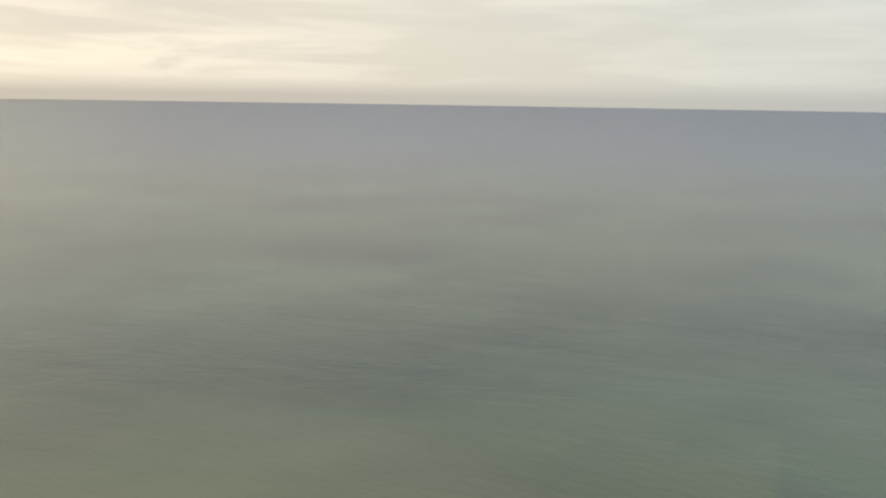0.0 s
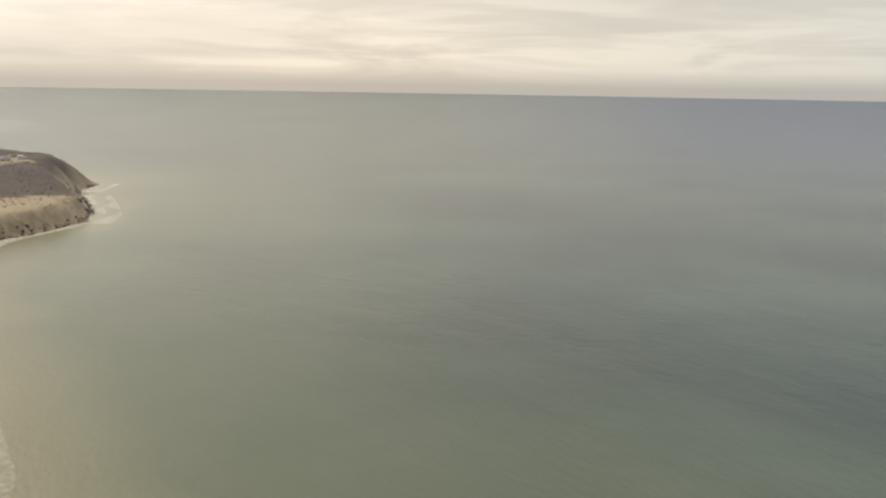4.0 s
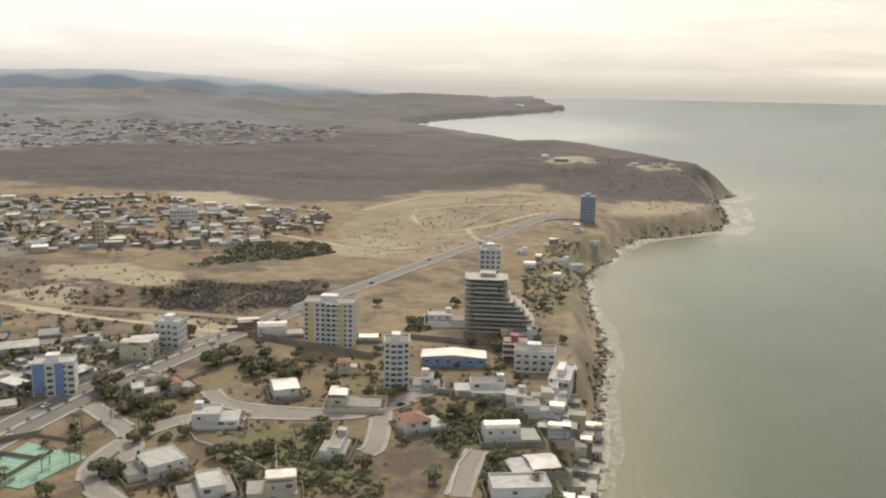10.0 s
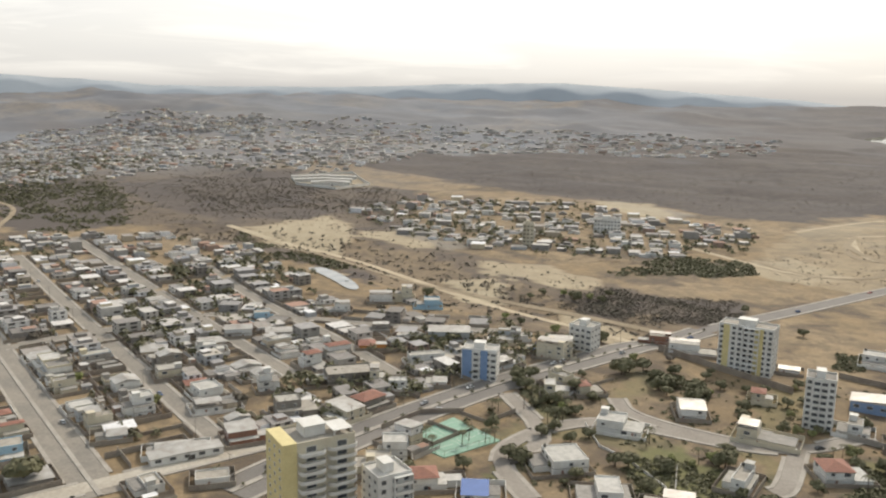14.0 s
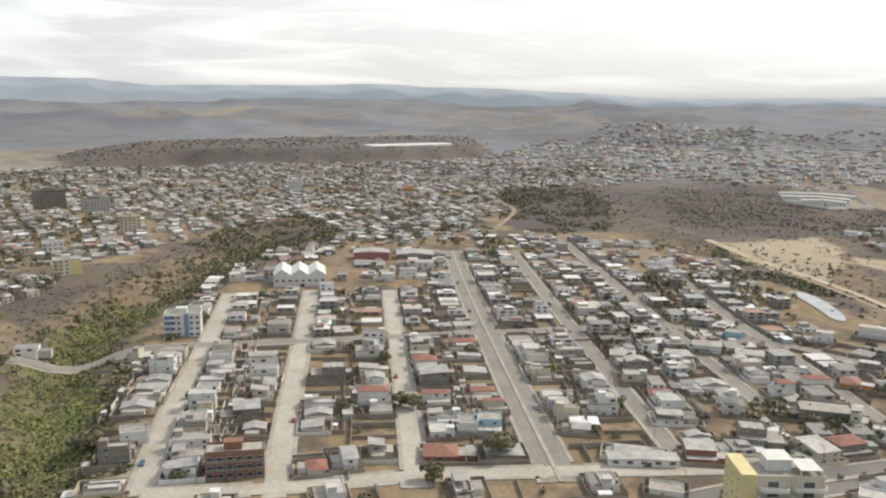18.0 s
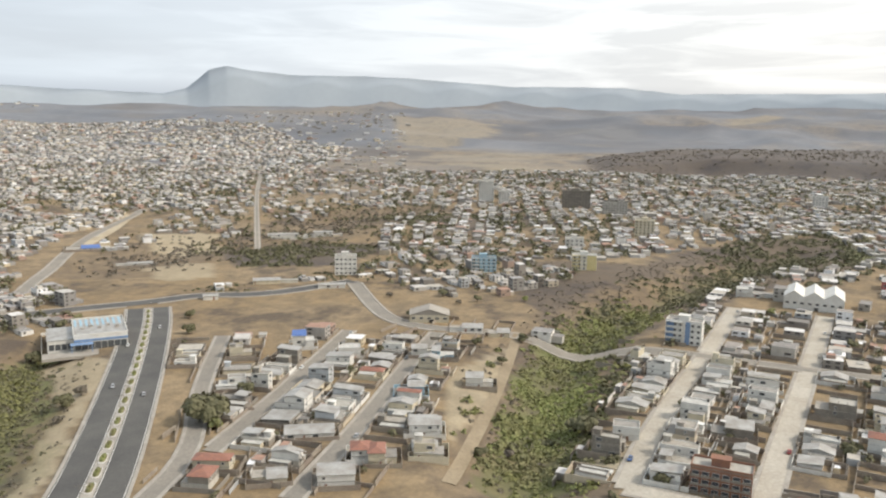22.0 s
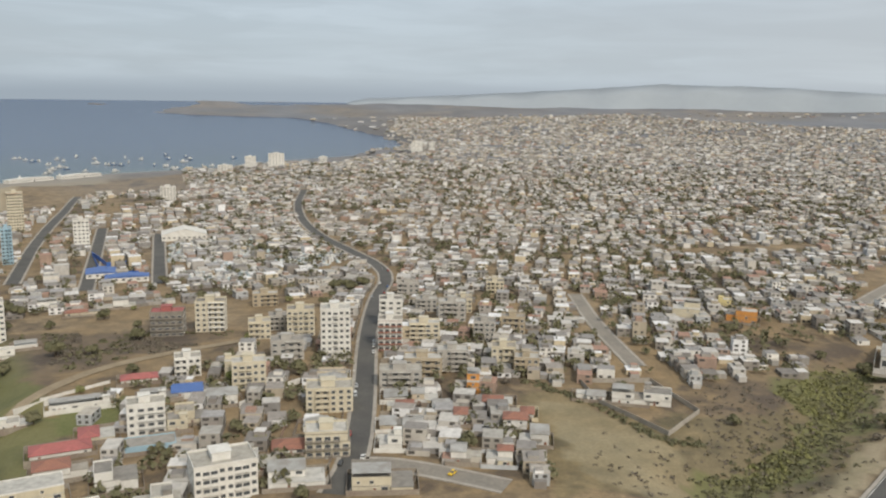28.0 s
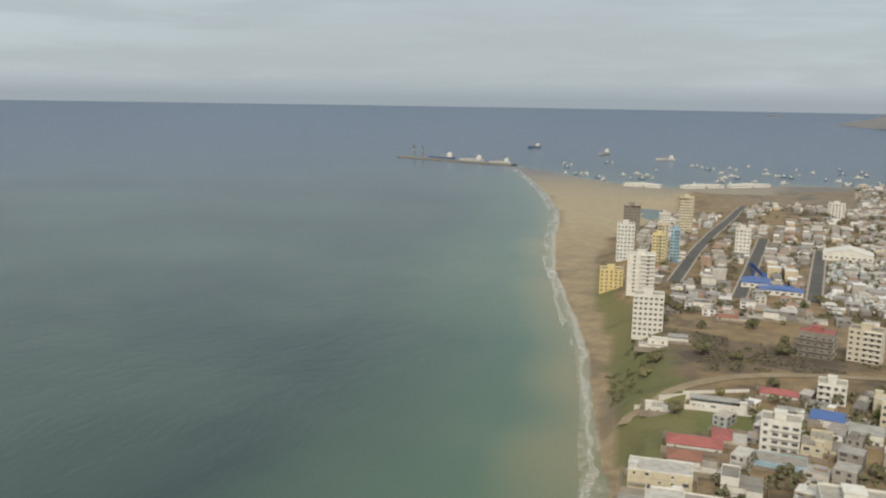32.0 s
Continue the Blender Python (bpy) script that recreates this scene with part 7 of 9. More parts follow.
def row(path, width, rng, lot=(11, 15), skip=0.24, reach=480, group="houses along the street"):
    p = resample(path, 1.0)
    for side in (-1, 1):
        s = rng.uniform(3, 8)
        while s < len(p) - 6:
            lot_w = rng.uniform(*lot)
            i = int(s + lot_w / 2)
            s += lot_w
            if i >= len(p) - 3:
                break
            (xa, ya), (xb, yb) = p[max(i - 3, 0)], p[min(i + 3, len(p) - 1)]
            l_ = math.hypot(xb - xa, yb - ya)
            nx, ny = -side * (yb - ya) / l_, side * (xb - xa) / l_
            w, d = lot_w - rng.uniform(1.2, 3.0), rng.uniform(9, 15)
            off = width / 2 + 2.2 + rng.uniform(0.4, 2.2) + d / 2
            x, y = p[i][0] + nx * off, p[i][1] + ny * off
            q = np.array([x]), np.array([y])
            LOTS.append((p[i][0] + nx * (width / 2 + 2.4), p[i][1] + ny * (width / 2 + 2.4), nx, ny, lot_w))
            if rng.random() < skip or not clear_of_roads(*q, 3.5)[0]:
                continue
            if any(math.hypot(x - kx, y - ky) < kr + 4.5 for kx, ky, kr in KEEP_OUT):
                continue
            if any(far_from(path_, *q)[0] < wide * 1.0 for path_, deep_, wide in RAVINES):
                continue
            ang = math.degrees(math.atan2(-nx, ny))
            fl = rng.choice((1, 1, 1, 1, 2, 2, 2, 3))
            BACK.append((p[i][0] + nx * (off + d / 2 + 4.5), p[i][1] + ny * (off + d / 2 + 4.5), w, ang))
            if math.hypot(x, y) < reach:
                wall = rng.choice((None, None, None, "white", "white", "cream", "grey", "white"))
                roof = rng.choice(("flat", "flat", "flat", "flat", "zinc", "zinc", "zinc", "tile", "brick"))
                house(round(x, 1), round(y, 1), w, d, fl, ang, wall, roof, group=group)
            else:
                ROW_FAR.append((x, y, w, d, fl, ang))
                KEEP_OUT.append((x, y, max(w, d) * 0.55))


row_rng = random.Random(11)
for path_, wide_ in ((st_a, 9), (st_b, 8.5), (st_c, 8.5), (st_d, 15), (st_e, 10), (st_f, 9), (st_g, 9), (st_h, 8.5), (st_i, 9), (st_x1[2:], 10), (st_x2, 9), (st_l, 8), (st_m, 8)):
    row(path_, wide_, row_rng)
row(st_j[2:], 9, row_rng, skip=0.4)
row(st_n[:6], 12, row_rng, lot=(12, 17), reach=430)
row(main_line[1:5], 19, row_rng, lot=(14, 20), skip=0.45)


# ---- plants ----
def leaf_cloud(rng, lobes, count, size):
    """Many small turned leaf clusters filling a few lobes."""
    v, f = [], []
    for _ in range(count):
        cx, cy, cz, r, flat = lobes[rng.randrange(len(lobes))]
        a, t = rng.uniform(0, 2 * math.pi), rng.uniform(-0.6, 1)
        k = r * rng.uniform(0.55, 1.05)
        c = math.sqrt(max(0, 1 - t * t))
        p = Vector((cx + k * c * math.cos(a), cy + k * c * math.sin(a), cz + k * t * flat))
        n = (p - Vector((cx, cy, cz))).normalized() + Vector((rng.uniform(-1, 1), rng.uniform(-1, 1), rng.uniform(-0.5, 1))) * 0.6
        q = n.to_track_quat("Z", "Y")
        s = size * rng.uniform(0.6, 1.4)
        k0 = len(v)
        for ux, uy, uz in ((-s, -s * 0.6, 0), (0, -s * 0.9, 0.2 * s), (s, -s * 0.3, 0), (s * 0.7, s * 0.8, -0.15 * s), (-s * 0.5, s, 0)):
            v.append(tuple(p + q @ Vector((ux, uy, uz))))
        f.append((k0, k0 + 1, k0 + 2, k0 + 3, k0 + 4))
    return v, f


def trunk_mesh(rng, h, r):
    s = Solid()
    s.cyl(0, 0, -0.6, h * 0.55, r, r * 0.7, 7)
    v, f = s.v, s.f
    for i in range(4):
        a = rng.uniform(0, 6.28)
        b0, b1 = Vector((0, 0, h * rng.uniform(0.35, 0.55))), Vector((math.cos(a) * h * 0.28, math.sin(a) * h * 0.28, h * rng.uniform(0.65, 0.85)))
        d = (b1 - b0).to_track_quat("Z", "Y")
        k = len(v)
        for t, rr in ((b0, r * 0.5), (b1, r * 0.2)):
            v += [tuple(t + d @ Vector((rr * math.cos(j * 1.257), rr * math.sin(j * 1.257), 0))) for j in range(5)]
        f += [(k + j, k + (j + 1) % 5, k + 5 + (j + 1) % 5, k + 5 + j) for j in range(5)]
    return mesh_of("trunk", v, f, [M_BARK])


def tree_template(seed, h, spread, mat, count=620):
    rng = random.Random(seed)
    root = new("tree")
    lobes = [(0, 0, h * 0.62, spread * 0.65, 0.75)]
    for i in range(6):
        a = i * 1.05 + rng.uniform(-0.4, 0.4)
        lobes.append((math.cos(a) * spread * 0.55, math.sin(a) * spread * 0.55, h * rng.uniform(0.38, 0.72), spread * rng.uniform(0.38, 0.58), 0.85))
    part("trunk", trunk_mesh(rng, h, 0.05 * h), root)
    v, f = leaf_cloud(rng, lobes, count, min(0.9, spread * 0.14))
    part("crown", mesh_of("crown", v, f, [mat]), root)
    return root


def palm_template(seed):
    rng = random.Random(seed)
    root = new("palm_tree")
    s = Solid()
    for i in range(6):
        s.cyl(0.08 * i, 0, i * 1.3, (i + 1) * 1.3, 0.2 - 0.012 * i, 0.19 - 0.012 * i, 6)
    part("trunk", s.mesh("trunk", M_BARK), root)
    v, f = [], []
    for i in range(14):
        a = i * 2.4
        up = rng.uniform(0.1, 0.7)
        k = len(v)
        for j in range(5):
            t = j / 4
            r, z = 2.8 * t, 7.8 + up * 2.2 * t - 2.6 * t * t
            wd = 0.42 * (1 - t * 0.8) * (0.4 + 1.6 * t if t < 0.4 else 1)
            cx, cy = 0.45 + r * math.cos(a), r * math.sin(a)
            v += [(cx - wd * math.sin(a), cy + wd * math.cos(a), z - 0.15), (cx, cy, z + 0.05), (cx + wd * math.sin(a), cy - wd * math.cos(a), z - 0.15)]
        for j in range(4):
            b0 = k + j * 3
            f += [(b0, b0 + 1, b0 + 4, b0 + 3), (b0 + 1, b0 + 2, b0 + 5, b0 + 4)]
    part("crown", mesh_of("crown", v, f, [M_LEAF]), root, label="drooping palm fronds")
    return root


TREES = [tree_template(1, 6.5, 3.6, M_LEAF), tree_template(2, 5.5, 3.0, M_LEAF), tree_template(3, 8.5, 4.6, M_LEAF, 900), tree_template(4, 5.0, 2.6, M_LEAF_BRIGHT), tree_template(5, 4.2, 2.6, M_LEAF_DRY), tree_template(7, 13.5, 10.5, M_LEAF, 2600)]
PALM = palm_template(6)
for t_ in TREES + [PALM]:
    tagged(t_, "broad dark green tree on dry ground" if t_ is not PALM else "palm tree with a slim grey trunk", "tree", "trees in the gardens")
tagged(TREES[3], "light green ravine tree")
tagged(TREES[4], "dry brownish tree on a bare lot")
BITS = {t_: [(o.name.split(".")[0], o.data) for o in t_.children] for t_ in TREES + [PALM]}
SPENT = set()


def ground_z(x, y):
    return float(height(np.array([x]), np.array([y]))[0])


def plant(kind, x, y, scale=1.0, label=""):
    m = pose(x, y, ground_z(x, y), 0, 0, (x * 37 + y * 17) % 360) @ Matrix.Diagonal((scale, scale, scale * 0.95, 1))
    src = PALM if kind < 0 else TREES[kind]
    if src in SPENT:
        ob = new("palm_tree" if kind < 0 else "tree")
        tagged(ob, src["label"], "tree", src["group"])
        for nm, data in BITS[src]:
            part(nm, data, ob)
    else:
        SPENT.add(src)
        ob = src
    ob.matrix_basis = m
    return tagged(ob, label)


def scatter_in(poly, count, seed):
    rng = np.random.RandomState(seed)
    p = np.array(poly, float)
    x, y = rng.uniform(p[:, 0].min(), p[:, 0].max(), count * 4), rng.uniform(p[:, 1].min(), p[:, 1].max(), count * 4)
    ok = inside(poly, x, y) & clear_of_roads(x, y, 1) & (wobble(x, y, 30, seed) > -0.35)
    return x[ok][:count], y[ok][:count]


plant(5, -317, -197, 1.0, 'huge dark spreading tree at the street bend')
plant(2, -366, -34, 1.3)
plant(2, -373, -39, 1)
plant(0, -313, 2, 1)
plant(0, -340, 23, 0.9)
plant(0, -364, 76, 1)
plant(2, -359, 108, 0.95)
plant(0, -364, 103, 1.2)
plant(2, -296, 126, 1.5)
plant(0, -284, 93, 1.3)
plant(0, -404, 10, 0.8)
plant(1, -446, -89, 1)
plant(1, -472, -110, 1)
plant(0, -494, -86, 1)
plant(2, -226, 343, 1)
plant(2, -222, 348, 1)
plant(2, -195, 348, 1)
plant(2, -191, 393, 1)
plant(2, -190, 395, 1)
plant(2, -190, 389, 1)
plant(-1, -202, 312, 1)
plant(-1, -200, 324, 1)
plant(-1, -182, 308, 1)
plant(-1, -183, 318, 1)
plant(-1, -140, 314, 1)
plant(-1, -116, 308, 1)
plant(-1, -53, 284, 1)
plant(-1, -58, 325, 1)
plant(-1, -54, 279, 1)
plant(-1, -29, 292, 1)
plant(-1, -16, 285, 1)
plant(-1, -49, 315, 1)
plant(-1, -213, 251, 0.95)
plant(-1, -212, 253, 0.95)
plant(-1, -204, 248, 0.95)
plant(-1, -198, 260, 0.95)
plant(-1, -199, 266, 0.95)
plant(-1, -192, 268, 0.95)
plant(-1, -190, 272, 0.95)
plant(-1, -210, 298, 0.95)
plant(-1, -208, 300, 0.95)
plant(-1, -183, 308, 0.95)
plant(-1, -180, 310, 0.95)
plant(-1, -184, 304, 0.95)
plant(-1, -192, 328, 0.95)
plant(-1, -207, 326, 0.95)
plant(0, -216, 335, 1.2)
plant(0, -221, 336, 1)
plant(0, -200, 284, 1)
plant(0, -178, 300, 0.9)
plant(0, -179, 291, 0.9)
plant(0, -191, 388, 1.6)
plant(0, -166, 379, 1.3)
plant(0, -164, 385, 1.2)
plant(0, -176, 262, 1.1)
plant(0, -170, 263, 1.1)
plant(0, -156, 266, 1)
plant(0, -200, 318, 0.8)
plant(0, -180, 322, 0.9)
plant(0, -184, 243, 1)
plant(2, 51, -493, 1.2)
plant(2, 8, -518, 1)
plant(2, -138, -631, 1.3)
plant(2, -147, -623, 1.3)
plant(2, -160, -634, 1.2)
plant(2, -36, -635, 1)
plant(2, 32, -490, 0.8)
plant(2, 94, -623, 1.4)
plant(2, 85, -615, 1.2)
plant(2, -11, -705, 0.9)
plant(2, -108, -832, 1.1)
plant(2, 12, -911, 0.8)
plant(0, -247, -294, 0.9)
plant(0, -312, -360, 1)
plant(0, -364, -365, 0.9)
tree_rng = random.Random(21)
vx_, vy_ = scatter_in(z_villas, 620, 23)
for x, y in list(zip(vx_, vy_)):
    if all(math.hypot(x - kx, y - ky) > kr * 0.95 for kx, ky, kr in KEEP_OUT) and far_from(COAST, np.array([x]), np.array([y]))[0] > 20 and tree_rng.random() < 0.2:
        plant(tree_rng.choice((0, 1, 2, 0, 1, 3, -1)), float(x), float(y), tree_rng.uniform(0.6, 1.1))
n_tree = 0
for k in range(1500):
    # garden and street trees of the near quarters
    a, r = radians(tree_rng.uniform(-2, 208)), 200 + 420 * tree_rng.random() ** 0.8
    x, y = -math.sin(a) * r, math.cos(a) * r
    q = np.array([x]), np.array([y])
    if not inside(LAND, *q)[0] or far_from(COAST, *q)[0] < 28 or not clear_of_roads(*q, 0.5)[0] or n_tree > 170:
        continue
    if any(math.hypot(x - kx, y - ky) < kr * 0.85 for kx, ky, kr in KEEP_OUT):
        continue
    if any(inside(z, *q)[0] for z in (z_dry_b, z_dry_a)) or (inside(z_dry_c, *q)[0] and tree_rng.random() < 0.8):
        continue
    plant(tree_rng.choice((0, 1, 1, 3, 4, 0)), x, y, tree_rng.uniform(0.75, 1.35))
    n_tree += 1


def bushes(name, label, x, y, size, mat, leaves=9, tall=0.7, seed=3, lift=0.0):
    """Undergrowth: every bush a handful of leaf clusters, all in one mesh."""
    rng = np.random.RandomState(seed)
    n = len(x)
    z = height(x, y) + lift
    leaves = int(leaves * 1.55)
    k = n * leaves
    cx, cy, cz, cs = np.repeat(x, leaves), np.repeat(y, leaves), np.repeat(z, leaves), np.repeat(size, leaves)
    u = rng.normal(0, 1, (k, 3))
    u /= np.linalg.norm(u, axis=1, keepdims=True)
    rr = rng.uniform(0.5, 1.0, k) * cs
    p = np.stack([cx + u[:, 0] * rr, cy + u[:, 1] * rr, cz + np.abs(u[:, 2]) * rr * tall * 1.0], 1)
    a = rng.normal(0, 1, (k, 3)) + u * 0.5
    face = u * 0.7 + np.array([0, 0, 0.75]) + rng.normal(0, 0.3, (k, 3))
    t1 = np.cross(face, a)
    t1 /= np.maximum(np.linalg.norm(t1, axis=1, keepdims=True), 1e-6)
    t2 = np.cross(t1, face)
    t2 /= np.maximum(np.linalg.norm(t2, axis=1, keepdims=True), 1e-6)
    s = (cs * rng.uniform(0.18, 0.40, k))[:, None]
    v = np.stack([p - t1 * s - t2 * s * 0.6, p + t1 * s * 0.9 - t2 * s * 0.4, p + t1 * s * 0.6 + t2 * s, p - t1 * s * 0.6 + t2 * s * 0.7], 1).reshape(-1, 3)
    me = bpy.data.meshes.new(name)
    me.vertices.add(4 * k)
    me.vertices.foreach_set("co", v.ravel())
    me.loops.add(4 * k)
    me.loops.foreach_set("vertex_index", np.arange(4 * k, dtype=np.int32))
    me.polygons.add(k)
    me.polygons.foreach_set("loop_start", np.arange(0, 4 * k, 4, dtype=np.int32))
    me.materials.append(mat)
    me.update(calc_edges=True)
    return tagged(new(name, me), label, "bushes", kind="stuff")


def scatter_along(path, wide, count, seed):
    rng = np.random.RandomState(seed)
    p = np.array(resample(path, 2.0))
    i = rng.randint(0, len(p), count)
    return p[i, 0] + rng.normal(0, wide, count), p[i, 1] + rng.normal(0, wide, count)


bush_rng = np.random.RandomState(9)


def thicket(name, label, xy, lo, hi, mat, leaves=9, seed=3):
    ok = clear_of_roads(*xy, 1.0)
    for kx, ky, kr in KEEP_OUT:
        ok &= np.hypot(xy[0] - kx, xy[1] - ky) > kr * 0.9
    x, y = xy[0][ok], xy[1][ok]
    bushes(name, label, x, y, bush_rng.uniform(lo, hi, len(x)), mat, leaves, seed=seed)


def clumped(xy, size, seed, level=0.0):
    """Only the points in the denser clumps."""
    k = wobble(xy[0], xy[1], size, seed) + 0.5 * wobble(xy[0], xy[1], size * 0.4, seed + 1) > level
    return xy[0][k], xy[1][k]


thicket("ravine_bushes", "light green bushes filling the ravine's floor", clumped(scatter_along(rav_green[:5], 12, 3400, 1), 16, 351, -0.5), 0.8, 2.6, M_LEAF_BRIGHT, 13)
thicket("ravine_bushes", "large olive bushes in the ravine", clumped(scatter_along(rav_green[:5], 15, 800, 8), 22, 353, 0.0), 1.8, 4.0, M_LEAF_OLIVE, 17)
thicket("ravine_bushes", "dark green trees clumped in the ravine", clumped(scatter_along(rav_green[:5], 17, 420, 9), 26, 359, 0.2), 1.8, 3.8, M_LEAF, 16)
thicket("ravine_bushes", "dry bushes on the ravine's banks", clumped(scatter_along(rav_green, 24, 1300, 2), 18, 355), 0.7, 2.0, M_LEAF_DRY, 10)
thicket("ravine_bushes", "dark green bushes up the ravine", clumped(scatter_along(rav_green[4:], 22, 900, 3), 30, 357, -0.1), 1.2, 3.2, M_LEAF, 12)
thicket("ravine_bushes", "green bushes in the dry gully", scatter_along(rav_west, 8, 480, 4), 1.0, 2.4, M_LEAF, 12)
thicket("ravine_bushes", "brown scrub beside the dry gully", scatter_along(rav_west, 26, 420, 5), 0.7, 1.8, M_LEAF_DRY, 8)
thicket("ravine_bushes", "dark scrub of the middle valley", scatter_along(rav_mid, 38, 900, 6), 1.6, 3.8, M_LEAF_DRY, 10)
thicket("ravine_bushes", "dark scrub of the southern valley", scatter_along(rav_south, 30, 700, 7), 1.2, 3.0, M_LEAF_DRY, 9)
for i_, z_ in enumerate((gr_hedge, gr_grove, gr_palms, gr_left, gr_garden, gr_coast, gr_mid, gr_left30, gr_park)):
    thicket("garden_bushes", "dark green garden shrubs between the houses", scatter_in(z_, (200, 520, 120, 160, 300, 420, 160, 70, 160)[i_], 80 + i_), 0.8, 2.4, M_LEAF, 12, 90 + i_)
thicket("garden_bushes", "green and dry bushes over the bluff", clumped(scatter_in([q for q in gr_bluff if q[0] < 80], 700, 71), 14, 363, -0.2), 0.7, 2.0, M_LEAF_DRY, 9, 72)
thicket("garden_bushes", "dark green bushes on the bluff", clumped(scatter_in(gr_bluff, 420, 73), 20, 361), 1.0, 2.6, M_LEAF, 12, 74)
thicket("wood", "dark trees along the upper ravine", scatter_in(gr_wood, 380, 73), 2.0, 4.5, M_LEAF, 14, 74)
thicket("wood", "dark trees in the inland valley", scatter_in(gr_wood2, 420, 75), 1.4, 3.0, M_LEAF, 12, 76)
thicket("garden_bushes", "small dark shrubs scattered over the villa lots", scatter_in(z_villas, 420, 79), 0.5, 1.7, M_LEAF, 9, 70)
for i_, z_ in enumerate((z_scrub_e, z_scrub_f, z_scrub_g, d_fill)):
    thicket("scrub", "brown and dull green scrub on open slopes", scatter_in(z_, (1300, 1300, 2200, 900)[i_], 140 + i_), 0.6, 2.0, (M_LEAF_DRY, M_LEAF_DRY, M_LEAF_DRY, M_LEAF)[i_], 7, 150 + i_)
thicket("wood", "dark belt of trees behind the avenue", scatter_in(gr_mid2, 300, 77), 1.6, 3.6, M_LEAF, 12, 78)
for i_, z_ in enumerate((z_scrub_a, z_scrub_b, z_scrub_c, z_scrub_d)):
    thicket("scrub", "grey-brown leafless scrub over the hills", scatter_in(z_, (6000, 2500, 1500, 2000)[i_], 40 + i_), 0.7, 1.8, M_LEAF_DRY, 5, 50 + i_)
hx, hy = [], []
hedge_rng = np.random.RandomState(17)
for kx, ky, kr in KEEP_OUT:
    # hedges and shrubs round every villa
    if inside(z_villas, np.array([kx]), np.array([ky]))[0]:
        a_ = hedge_rng.uniform(0, 6.283, 26)
        hx += list(kx + np.cos(a_) * kr * hedge_rng.uniform(1.0, 1.45, 26))
        hy += list(ky + np.sin(a_) * kr * hedge_rng.uniform(1.0, 1.45, 26))
hx, hy = np.array(hx), np.array(hy)
k_ = far_from(COAST, hx, hy) > 24
thicket("garden_bushes", "clipped dark hedges and shrubs round the villas", (hx[k_], hy[k_]), 0.6, 1.9, M_LEAF, 11, 67)
thicket("scrub", "olive and brown bushes in the dry fields", scatter_in(z_dry_c, 150, 171), 0.5, 1.3, M_LEAF_DRY, 9, 172)
thicket("garden_bushes", "dark trees along the crossing road", scatter_in(d_strip, 130, 173), 1.0, 2.6, M_LEAF, 14, 174)
thicket("wood", "dark trees in the middle valley", scatter_in(gr_valley, 260, 175), 1.4, 3.4, M_LEAF, 13, 176)
thicket("garden_bushes", "dark olive bushes and small trees along the cliff top", scatter_in(gr_cliff, 420, 181), 0.9, 2.6, M_LEAF, 12, 182)
thicket("scrub", "low brown brush on the tan hillside", scatter_in(gr_hillside, 500, 183), 0.5, 1.5, M_LEAF_DRY, 8, 184)

for name_, label_, z_, n_, lo_, hi_, m_ in (
        ("wood", "dark green belt of trees below the tan hill", b_belt, 420, 1.8, 3.6, M_LEAF),
        ("scrub", "dark brown and olive scrub of the valley floor", b_scrub_k, 620, 1.0, 2.6, M_LEAF_DRY),
        ("wood", "dark trees along the stream bed", b_scrub_l, 420, 1.4, 3.4, M_LEAF),
        ("scrub", "grey-brown scrub on the far slope", b_scrub_m, 700, 1.2, 2.8, M_LEAF_DRY),
        ("scrub", "dark scrub in the inland hollow", b_scrub_o, 1100, 1.6, 3.6, M_LEAF),
        ("scrub", "grey-brown scrub on the far slope", b_scrub_p, 520, 1.2, 2.8, M_LEAF_DRY),
        ("wood", "dark trees between the school and the old town", b_woods_q, 520, 2.2, 4.4, M_LEAF),
        ("wood", "dark trees at the head of the ravine", b_woods_r, 120, 1.8, 3.6, M_LEAF),
        ("wood", "dark trees of the middle valley", b_woods_s, 420, 1.8, 3.8, M_LEAF),
        ("wood", "dark trees before the old town", b_woods_t, 420, 2.0, 4.2, M_LEAF),
        ("garden_bushes", "dense olive bushes filling the gully beside the dual road", n_gully, 760, 0.9, 2.6, M_LEAF_OLIVE),
        ("scrub", "dark scrub over the flat-topped escarpment", plateau, 1500, 2.0, 4.5, M_LEAF_DRY),
        ("scrub", "low dry bushes on the brown slope", n_brown, 160, 0.5, 1.4, M_LEAF_DRY)):
    thicket(name_, label_, scatter_in(z_, n_, 300 + n_), lo_, hi_, m_, 11, 301 + n_)
thicket("hedge", "dark hedge along the edge of the dry field", scatter_along(n_hedge, 1.6, 170, 331), 1.0, 2.2, M_LEAF, 12, 332)
thicket("ravine_bushes", "dark green trees on the ravine's east bank", scatter_along([(-330, -20), (-372, -34), (-398, -30), (-430, -24)], 5, 90, 333), 1.8, 3.8, M_LEAF, 16, 334)
mp_ = np.array(resample(main_line[:7], 1.0)[5::11])
bushes("street_trees", "small round street trees along the avenue's median", mp_[:, 0], mp_[:, 1], bush_rng.uniform(0.9, 1.7, len(mp_)), M_LEAF, 14, 1.0, 335, 0.9)

# ---- the dense quarters ----
GROVES = []


